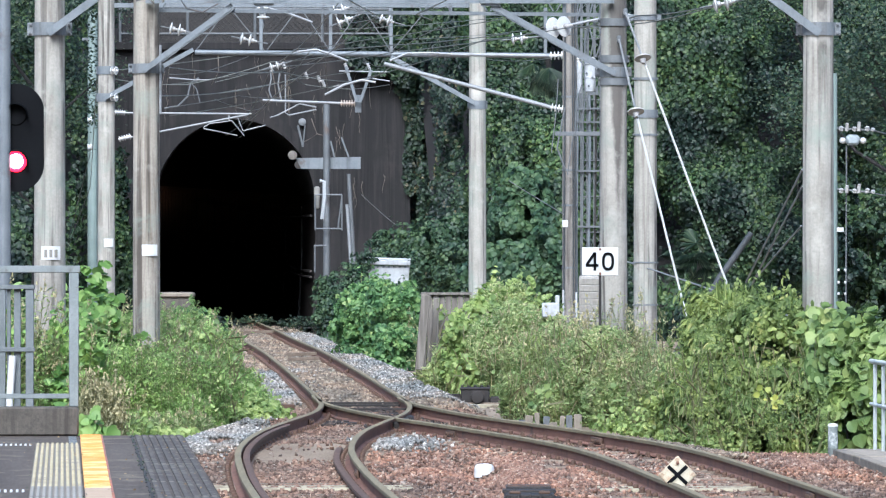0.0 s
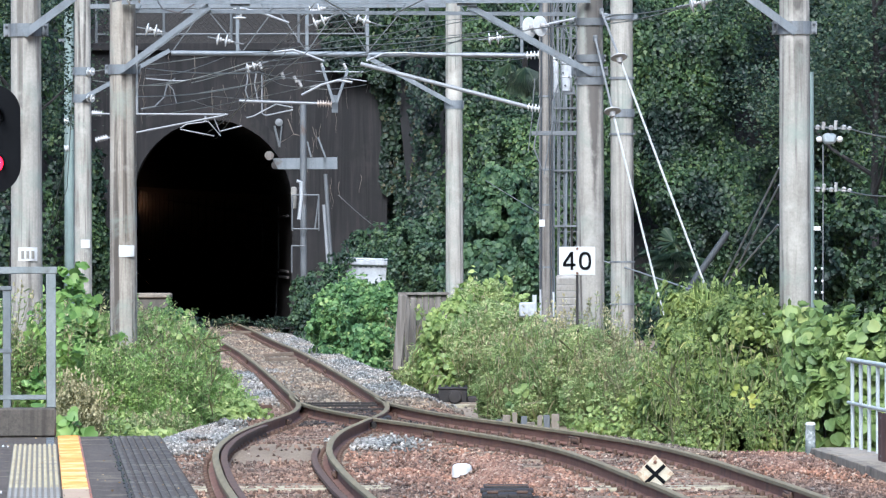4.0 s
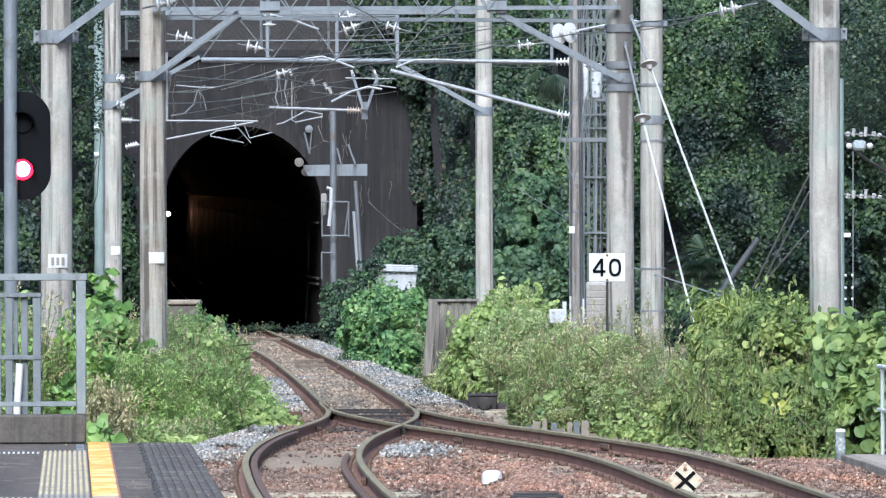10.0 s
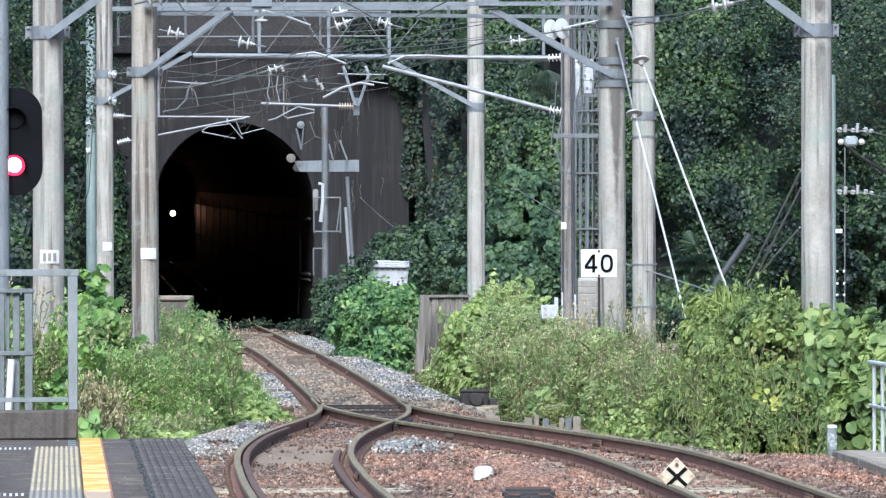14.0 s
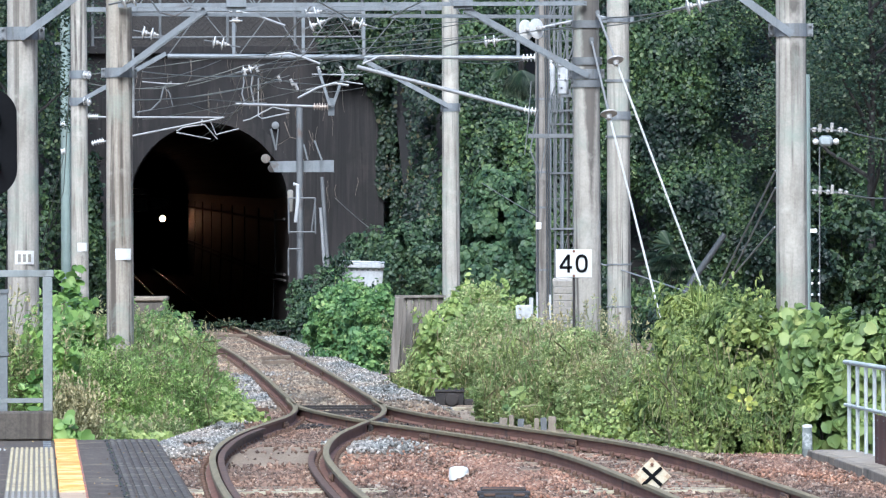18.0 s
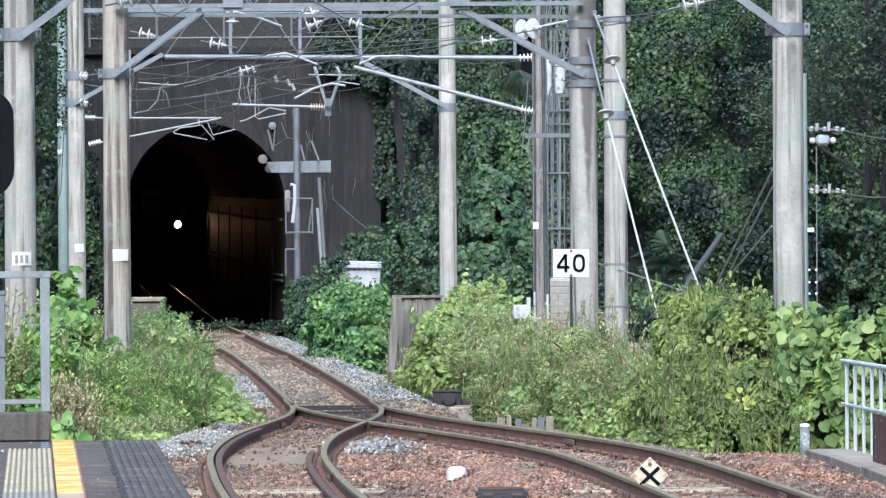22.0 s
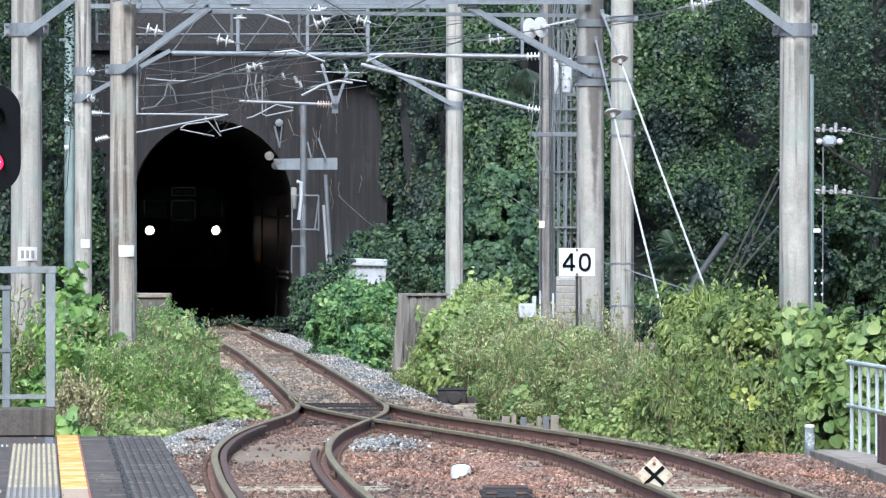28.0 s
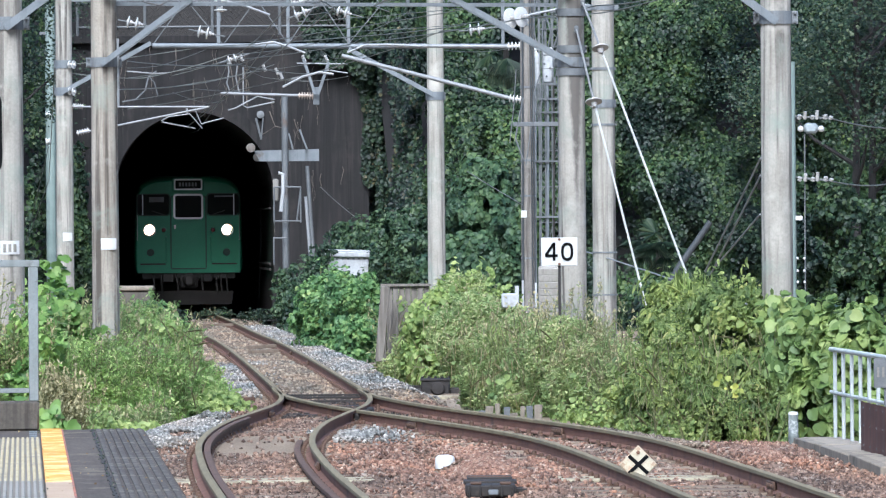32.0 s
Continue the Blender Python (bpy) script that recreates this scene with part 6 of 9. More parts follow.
for bar in (((-3.135, 151.697, 3.223), (-2.483, 151.697, 3.223)), ((-3.135, 151.697, 2.391), (-2.483, 151.697, 2.391)), ((-3.135, 151.697, 3.223), (-3.135, 151.697, 2.35)), ((-2.483, 151.697, 3.223), (-2.483, 151.697, 2.35)), ((-3.162, 151.697, 1.975), (-2.829, 151.697, 1.975)), ((-3.148, 151.697, 1.975), (-3.148, 151.697, 1.323)), ((-2.483, 151.697, 3.154), (-2.58, 151.697, 2.391))):
    part("cage_bar", Geo().tube(bar, 0.022, 6), "galv_dark", tm)
part("weight", Geo().box((-3.097, 151.908, 3.156), (0.14, 0.14, 0.55), ch=0.03), "concrete", tm, "pale counterweight")
part("weight", Geo().tube([(-2.986, 149.827, 3.552), (-2.877, 149.827, 3.525), (-2.877, 149.827, 3.141), (-2.932, 149.827, 2.621)], 0.045, 8), "dirty_white", tm, "white sleeve")
part("conduit", Geo().tube([(-2.319, 151.908, 3.739), (-2.181, 151.908, 1.489)], 0.05, 10), "galv_dark", tm)
part("conduit", Geo().tube([(-2.329, 149.827, 2.977), (-2.233, 149.827, 1.497)], 0.040, 10), "alu", tm, "pale conduit")
bell = thing("wall_fitting", "grey wall fitting above the tunnel arch", "fitting")
part("bracket", Geo().lathe([(0.03, 0), (0.10, 0.02), (0.08, 0.04), (0.10, 0.06), (0.03, 0.09)], (-3.638, PORTAL_Y - 0.05, 5.158), (0, -1, 0.2), 16), "galv_dark", bell)
part("rod", Geo().tube([(-3.698, 157.372, 5.035), (-3.568, 157.372, 4.488)], 0.03, 6).tube([(-3.511, 157.372, 5.035), (-3.568, 157.372, 4.488)], 0.02, 6), "galv_dark", bell)

# dry roots and a loose cable hanging on the portal
roots = Geo()
for pts in (((-3.362, 157.826, 5.217), (-3.29, 157.826, 5.015), (-3.218, 157.826, 4.827), (-3.405, 157.826, 4.697), (-3.593, 157.826, 4.596)), ((-3.218, 157.826, 4.827), (-3.001, 157.826, 4.77)), ((-5.743, 157.826, 6.833), (-5.729, 157.826, 6.415), (-5.916, 157.826, 6.068)), ((-4.387, 157.826, 6.588), (-4.3, 157.826, 6.083), (-4.242, 157.826, 5.549)), ((-3.954, 157.826, 6.011), (-3.939, 157.826, 5.361)), ((-4.113, 157.826, 6.083), (-4.185, 157.826, 5.708))):
    roots.tube(pts, 0.014, 5, 0.006)
rngr = np.random.default_rng(23)
for k in range(46):
    x, z = AXIS_X + rngr.uniform(-2.2, 4.2), rngr.uniform(5.7, 7.0)
    if abs(x - AXIS_X) > 2.3:
        z = rngr.uniform(2.6, 7.0)
    pts = [(x, PORTAL_Y - 0.07, z)]
    for j in range(4):
        q = pts[-1]
        pts.append((q[0] + rngr.uniform(-0.05, 0.05), q[1], q[2] - rngr.uniform(0.05, 0.22)))
    roots.tube(pts, rngr.uniform(0.004, 0.010), 4, 0.003)
tagged(part("hanging_roots", roots, "root"), "thin dry roots hanging down the portal wall", "roots", kind="stuff")
loose = thing("loose_cable", "grey cable looped against the portal wall", "cable")
part("cable", Geo().tube(((-6.162, 136.717, 5.025), (-5.862, 136.717, 5.075), (-5.65, 136.717, 5.287), (-5.575, 136.717, 5.588), (-5.4, 136.717, 5.7)), 0.02, 6).tube(((-5.575, 136.717, 5.588), (-5.45, 136.717, 5.45), (-5.375, 136.717, 5.15)), 0.014, 6), "galv_dark", loose)

# chain-link fence above the portal
mesh_fence = thing("chain_link_fence", "dark chain-link fence on top of the portal", "fence")
z0, z1 = 7.22, 9.3
y0 = PORTAL_Y + 0.4
for k in range(5):
    x = AXIS_X - 3.0 + 1.75 * k
    part("post", Geo().tube([(x, y0, z0), (x, y0, z1)], 0.04, 8), "galv_dark", mesh_fence)
for zz in (z0 + 0.25, 8.1, z1):
    part("rail", Geo().tube([(AXIS_X - 3.0, y0, zz), (AXIS_X + 4.0, y0, zz)], 0.028, 6), "galv_dark", mesh_fence)
net = Geo()
step = 0.14
for k in range(int((7.0 + (z1 - z0)) / step)):
    for sgn in (1, -1):
        x = AXIS_X - 3.0 + k * step if sgn > 0 else AXIS_X + 4.0 - k * step
        a = [x, z0]
        top = x - sgn * (z1 - z0)
        lo, hi = AXIS_X - 3.0, AXIS_X + 4.0
        pa, pb = (x, z0), (top, z1)
        if sgn > 0:
            if pa[0] > hi:
                pa = (hi, z0 + (x - hi))
            if pb[0] < lo:
                pb = (lo, z0 + (x - lo))
        else:
            if pa[0] < lo:
                pa = (lo, z0 + (lo - x))
            if pb[0] > hi:
                pb = (hi, z0 + (hi - x))
        if pb[1] - pa[1] > 0.05:
            net.tube([(pa[0], y0 + 0.03, pa[1]), (pb[0], y0 + 0.03, pb[1])], 0.008, 4, cap=False)
part("wire_netting", net, "under", mesh_fence)

# ---------------------------------------------------------------- wires
def wire(points, label, sag=0.0, r=0.009, mat="wire", n=10):
    pts = []
    for a, b in zip(points, points[1:]):
        for k in range(n):
            t = k / n
            p = Vector(a).lerp(Vector(b), t)
            p.z -= sag * 4 * t * (1 - t)
            pts.append(p)
    pts.append(Vector(points[-1]))
    g = Geo().tube(pts, r, 5)
    return tagged(part("overhead_wire", g, mat), label, "wire", group="overhead wires")


def over(line, d, h, off=0.0):
    return (float(line(d)) + off, d, h + float(grade(d)))


for line, off in ((left_at, 0.0), (right_at, 0.25)):
    stops = [(30, 5.15, 0.2), (71, 5.1, -0.2), (82, 5.08, 0.2), (127, 4.95, -0.2), (159, 4.75, 0.1), (300, 4.6, 0.0)] if off == 0 else [(30, 5.15, 0.2), (71, 5.1, -0.2), (82, 5.1, 0.5), (87, 5.2, 0.9)]
    wire([over(line, a, h, o + off) for a, h, o in stops], "thin dark contact wire above the track", 0.0, 0.008)
    wire([over(line, a, h + (0.75 if a < 130 else 0.35), o * 0.5 + off) for a, h, o in stops], "thin dark messenger wire above the track", 0.22, 0.008)
W = "weathered overhead line wire"
wire([(3.24, 72.916, 4.887), (2.662, 84.134, 5.162), (1.831, 92.69, 5.286), (-0.84, 109.374, 5.44), (-3.302, 127.179, 5.681), (-6.05, 136.717, 5.55)], W, 0.03)
wire([(4.195, 71.022, 5.126), (3.133, 91.145, 5.333), (1.964, 99.431, 5.536)], W, 0.03)
wire([(1.827, 99.431, 5.555), (0.76, 109.374, 5.66), (-2.14, 127.179, 5.309), (-6.368, 143.913, 5.008)], W, 0.05)
wire([(1.86, 109.374, 6.16), (-1.6, 121.526, 6.033), (-3.07, 127.179, 6.03)], W, 0.02)
wire([(1.055, 99.431, 5.427), (-0.884, 115.13, 5.742), (-4, 127.179, 5.949), (-6.791, 127.179, 5.6)], W, 0.02)
wire([(-6.791, 127.179, 5.426), (-5.279, 127.179, 5.309), (-3.535, 127.179, 5.774), (-1.6, 121.526, 5.833)], W, 0.04)
wire([(-2.489, 121.526, 6), (-3.8, 136.717, 5.175), (-5.486, 156.248, 4.757)], W, 0.02)
wire([(-4.84, 109.374, 5.16), (-3.156, 121.526, 5.411), (-1.636, 124.288, 5.293), (-0.884, 115.13, 5.405)], W, 0.05)
wire([(-4.99, 109.374, 4.66), (-4.023, 124.288, 5.123), (-2.605, 127.179, 5.565)], W, 0.03)
wire([(2.464, 97.655, 1.90), (3.27, 95.5, 1.64), (3.92, 70.4, 1.25)], "pale cable sloping through the scrub", 0.0, 0.012, "alu")
wire([(2.206, 112.756, 2.574), (1.733, 121.526, 3), (1.381, 130.207, 3.362)], W)
wire([(-2.057, 156.248, 3.257), (-1.135, 147.802, 2.478)], W, 0.02)
for ends in (((4.24, 72.916, 2.94), (3.829, 78.124, 1.571)), ((4.24, 72.916, 2.74), (3.9, 78.124, 1.536)), ((4.227, 72.916, 2.273), (3.971, 78.124, 1.643))):
    wire(ends, "grey guy wire of the gantry", 0.0, 0.012, "alu")
wire([(6.661, 97.655, 3.886), (8.76, 109.374, 3.86)], "dark line wire by the trees", 0.05, 0.012)
wire([(6.661, 97.655, 2.886), (8.76, 109.374, 2.91)], "dark line wire by the trees", 0.08, 0.012)
wire([(-7.65, 136.717, 5.8), (-8.432, 147.802, 3.397), (-9.222, 151.908, 1.906)], "thin guy wire by the pole", 0.0, 0.01)
wire([(-8.432, 147.802, 4.208), (-9.25, 151.908, 1.906)], "thin guy wire by the pole", 0.0, 0.01)
for pts in (((-4.591, 124.288, 5.282), (-3.568, 124.288, 5.566), (-2.489, 121.526, 5.789)), ((-4.591, 124.288, 5.055), (-3, 124.288, 5.339), (-1.378, 121.526, 5.489)), ((-4.136, 124.288, 5.486), (-3.302, 127.179, 5.588), (-2.432, 124.288, 5.793)), ((-1.937, 115.13, 6.037), (-0.884, 115.13, 6.1), (0.062, 113.931, 6.121), (1.76, 109.374, 6.14)),
            ((-1.783, 118.884, 6.285), (-0.875, 113.931, 6.267), (0.06, 109.374, 6.24)), ((-1.044, 121.526, 5.767), (-0.463, 115.13, 5.889), (0.16, 109.374, 6)), ((-4.81, 130.207, 5.076), (-4.41, 140.223, 5.049), (-4.132, 143.913, 5.205)), ((-5.261, 118.884, 5.296), (-4.711, 121.526, 5.411), (-3.909, 124.288, 5.805)),
            ((-3.244, 127.179, 5.542), (-2.905, 130.207, 5.386), (-1.952, 130.207, 5.29), (-1.044, 121.526, 5.167)), ((-2.489, 121.526, 6.167), (-2.375, 124.288, 5.805), (-2.429, 130.207, 5.267)), ((-1.6, 121.526, 5.722), (-1.352, 124.288, 5.6), (-0.696, 118.884, 5.513)), ((-5.628, 127.179, 4.844), (-4.333, 130.207, 5.148), (-3.22, 133.382, 5.149)),
            ((-0.884, 115.13, 5.847), (0.76, 109.374, 5.74), (1.981, 105.167, 5.773)), ((0.76, 109.374, 5.31), (1.49, 111.606, 5.345), (2.124, 112.756, 5.461)), ((2.538, 117.606, 5.928), (2.699, 117.606, 6.143), (2.905, 115.13, 5.911), (2.673, 99.431, 5.609))):
    wire(pts, W, 0.015, 0.006)
for pts in (((-3.643, 130.207, 5.767), (-3.619, 130.207, 5.505), (-3.667, 130.207, 5.267), (-3.595, 130.207, 5.052)), ((-3.321, 130.207, 5.6), (-3.321, 130.207, 4.79), (-3.238, 130.207, 4.743), (-2.667, 130.207, 4.862)), ((-2.19, 130.207, 5.671), (-1.119, 130.207, 5.648)), ((-2.31, 130.207, 5.338), (-1.952, 130.207, 5.433), (-1.595, 130.207, 5.529), (-1.119, 130.207, 5.457)), ((-3.44, 130.207, 5.648), (-3.476, 130.207, 5.386), (-3.405, 130.207, 5.052)), ((-4.333, 130.207, 4.695), (-4.214, 130.207, 4.41), (-3.738, 130.207, 4.529)), ((-5.762, 130.207, 5.529), (-5.226, 130.207, 5.481), (-4.929, 130.207, 5.481))):
    part("steady_arm", Geo().tube(pts, 0.014, 7), "alu", far_gantry)
for p in ((-3.643, 130.207, 5.79), (-3.381, 130.207, 5.862), (-2.643, 130.207, 5.576), (-2.548, 130.207, 5.481), (-2.905, 130.207, 5.648), (-2.071, 130.207, 5.838), (-1.595, 130.207, 5.838)):
    part("insulator", rod_insulator(p, (p[0] + 0.06, p[1], p[2] - 0.14), 0.036, 3), "dull_porcelain", far_gantry)
# white-sleeved jumper wires and disc insulators on the gantries
for pts in (((-3.44, 109.374, 6.14), (-3.14, 109.374, 6.22), (-2.74, 109.374, 6.12), (-2.31, 109.374, 5.96)), ((-2.57, 109.374, 5.44), (-2.24, 109.374, 5.48), (-1.94, 109.374, 5.38), (-1.69, 109.374, 5.28)), ((-0.94, 109.374, 5.28), (-0.64, 109.374, 5.41), (-0.24, 109.374, 5.42), (0.46, 109.374, 5.38)), ((2.16, 109.374, 5.9), (2.76, 109.374, 6.02), (3.16, 109.374, 6.12), (3.36, 109.374, 6.08)), ((-2.09, 109.374, 4.68), (-1.74, 109.374, 4.86), (-1.44, 109.374, 4.94), (-1.19, 109.374, 4.9))):
    part("jumper_wire", Geo().tube(pts, 0.021, 8), "alu", old_pole if pts[0][0] > 1 else far_gantry, "bright sleeved jumper wire")
for p, ax, _, r0 in (((-4.84, 109.374, 5.86), (1, 0, -0.2), 2, 0.10), ((-3.59, 109.374, 5.68), (1, 0, -0.2), 2, 0.10), ((-1.87, 109.374, 5.94), (1, 0, 0.4), 2, 0.1), ((-1.94, 109.374, 6.14), (1, 0, 0.3), 2, 0.1), ((1.1, 99.431, 5.336), (1, 0, 0.1), 2, 0.09),
                            ((1.72, 97.655, 5.46), (1, -0.9, 0.1), 2, 0.15), ((3.187, 72.916, 4.873), (1, 0, 0.2), 2, 0.09), ((-1.12, 109.374, 6.04), (1, 0, -0.3), 2, 0.09), ((-3.4, 121.526, 5.5), (1, 0, 0.3), 2, 0.08), ((-3.18, 109.374, 6.02), (0, 0, 1), 2, 0.11)):
    insulator_pair(p, ax, r0 * 1.1)
insulator_pair((-3.42, 72.0, 4.93), (1, 0, 0.22), 0.088)
wire([(-3.12, 72.0, 5.0), (-2.98, 72.0, 4.80), (-2.80, 72.0, 4.76), (-2.62, 72.0, 4.86)], "curved grey jumper cable by the gantry", 0.0, 0.010, "galv_dark", 4)

# ---------------------------------------------------------------- train
HEAD_X = 1.04
TRAIN_ROWS = [(0, 490.0), (3, 451.0), (6, 413.0), (9, 376.5), (11, 352.5), (13, 329.5), (16, 298.0), (19, 268.0), (21, 249.5), (23, 232.0), (26, 208.5), (28, 194.3), (30, 180.0), (32, 165.8)]
# the main beam disc slides back behind the lens, added to dim the beam
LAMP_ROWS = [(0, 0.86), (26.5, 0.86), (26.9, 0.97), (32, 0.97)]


def train_pose(d):
    return pose(float(left_at(d)), d, float(grade(d)), math.degrees(0.009), 0, 3.43)


train = thing("electric_train", "forest green electric commuter train with lit headlights", "train")


def body_section(w, top, low=1.05):
    half = w / 2
    pts = [(half - 0.03, low), (half, low + 0.12), (half, 2.2), (half - 0.035, 2.95)]
    pts += [((half - 0.035) * math.cos(a) ** 0.42, 2.95 + (top - 2.95) * math.sin(a) ** 0.85) for a in (math.pi / 2 * k / 9 for k in range(1, 9))]
    pts += [(0.0, top)]
    return pts + [(-x, z) for x, z in reversed(pts[:-1])]


def car(y0, y1, cab):
    g = Geo()
    rows = ([(y0, 0.955, 0.10, 0.98), (y0 + 0.05, 0.982, 0.05, 0.992), (y0 + 0.14, 1.0, 0.02, 1.0), (y0 + 0.4, 1.0, 0, 1.0)] if cab else [(y0, 1.0, 0, 1)]) + [(y1, 1.0, 0, 1)]
    secs = [[(x * k, y, 1.05 + (z - 1.05) * h) for x, z in body_section(2.9, 3.65 - drop)] for y, k, drop, h in rows]
    n = len(secs[0])
    fs = [(i * n + j, i * n + j + 1, (i + 1) * n + j + 1, (i + 1) * n + j) for i in range(len(secs) - 1) for j in range(n - 1)]
    fs += [(i * n + n - 1, i * n, (i + 1) * n, (i + 1) * n + n - 1) for i in range(len(secs) - 1)]
    fs.append(tuple((len(secs) - 1) * n + j for j in range(n)))
    if not cab:
        fs.append(tuple(range(n - 1, -1, -1)))
    g.add([p for s_ in secs for p in s_], fs)
    if cab:
        # front sheet with two round holes for the headlights
        bm = bmesh.new()
        loops = [secs[0]] + [[(sx * HEAD_X + 0.145 * math.cos(2 * math.pi * k / 24), y0, 2.2 + 0.145 * math.sin(2 * math.pi * k / 24)) for k in range(24)] for sx in (-1, 1)]
        for lp in loops:
            vs = [bm.verts.new(p) for p in lp]
            for a, b in zip(vs, vs[1:] + vs[:1]):
                bm.edges.new((a, b))
        bmesh.ops.triangle_fill(bm, edges=bm.edges[:], use_beauty=True, normal=(0, -1, 0))
        bm.verts.index_update()
        g.add([v.co for v in bm.verts], [[v.index for v in fc.verts] for fc in bm.faces])
        bm.free()
    return g


part("car_body", car(0, 19.6, True), "green", train, angle=50)
part("car_body", car(20.1, 39.6, False), "green", train, angle=50)
part("gangway", Geo().box((0, 19.85, 2.2), (1.1, 0.6, 2.1)), "under", train)


def rim(cx, cz, w, h, t, y, depth=0.03, r=0.06):
    """A rounded rectangular frame on the front."""
    def ringp(o):
        hw, hh, rr = w / 2 - o, h / 2 - o, max(r - o, 0.015)
        return [(cx + sx * (hw - rr) + rr * math.cos(a), cz + sz * (hh - rr) + rr * math.sin(a))
                for sx, sz, a0 in ((1, 1, 0), (-1, 1, 90), (-1, -1, 180), (1, -1, 270)) for a in (radians(a0 + 18 * k) for k in range(6))]
    a, b = ringp(0), ringp(t)
    n = len(a)
    g = Geo()
    return g.add([(x, y, z) for x, z in a] + [(x, y, z) for x, z in b] + [(x, y + depth, z) for x, z in a] + [(x, y + depth, z) for x, z in b],
                 [q for k in range(n) for q in ((k, (k + 1) % n, n + (k + 1) % n, n + k), (2 * n + k, 2 * n + (k + 1) % n, (k + 1) % n, k), (n + k, n + (k + 1) % n, 3 * n + (k + 1) % n, 3 * n + k))])


def sleeve(cx, rows, n=24):
    """An open round sleeve in the front, as (radius, depth) rows."""
    return Geo().add([(cx + r * math.cos(2 * math.pi * k / n), y, 2.2 + r * math.sin(2 * math.pi * k / n)) for r, y in rows for k in range(n)],
                     [(i * n + k, i * n + (k + 1) % n, (i + 1) * n + (k + 1) % n, (i + 1) * n + k) for i in range(len(rows) - 1) for k in range(n)])


def pane(cx, cz, w, h, y, t=0.012, r=0.05):
    pts = [(cx + sx * (w / 2 - r) + r * math.cos(a), cz + sz * (h / 2 - r) + r * math.sin(a))
           for sx, sz, a0 in ((1, 1, 0), (-1, 1, 90), (-1, -1, 180), (1, -1, 270)) for a in (radians(a0 + 22.5 * k) for k in range(5))]
    n = len(pts)
    return Geo().add([(x, y, z) for x, z in pts] + [(x, y + t, z) for x, z in pts],
                     [tuple(range(n)), tuple(range(2 * n - 1, n - 1, -1))] + [(k, n + k, n + (k + 1) % n, (k + 1) % n) for k in range(n)])


door = part("front_door", pane(0, 2.13, 0.93, 1.92, -0.045, 0.05, 0.04), "green", train)
part("door_seal", rim(0, 2.13, 0.97, 1.96, 0.03, -0.052, 0.05, 0.05), "roof", door)
part("door_window", pane(0, 2.83, 0.72, 0.60, -0.056, 0.01, 0.07), "glass", door)
part("window_frame", rim(0, 2.83, 0.80, 0.68, 0.05, -0.066, 0.02, 0.09), "steel", door, "bright window frame")
part("door_handle", Geo().box((-0.36, -0.07, 2.28), (0.05, 0.05, 0.10)), "steel", door)
dest = part("destination_box", Geo().box((0, 0.0, 3.42), (0.86, 0.14, 0.36), ch=0.03), "green", train)
part("destination_glass", pane(0, 3.42, 0.68, 0.22, -0.078, 0.01, 0.03), "glass", dest)
part("destination_frame", rim(0, 3.42, 0.76, 0.30, 0.04, -0.086, 0.02, 0.05), "steel", dest)
bars = Geo()
for k in range(6):
    bars.box((-0.22 + 0.085 * k, -0.082, 3.42), (0.05, 0.006, 0.10), ch=0.001)
part("destination_bars", bars, "galv_dark", dest, "dim unreadable lettering bars")
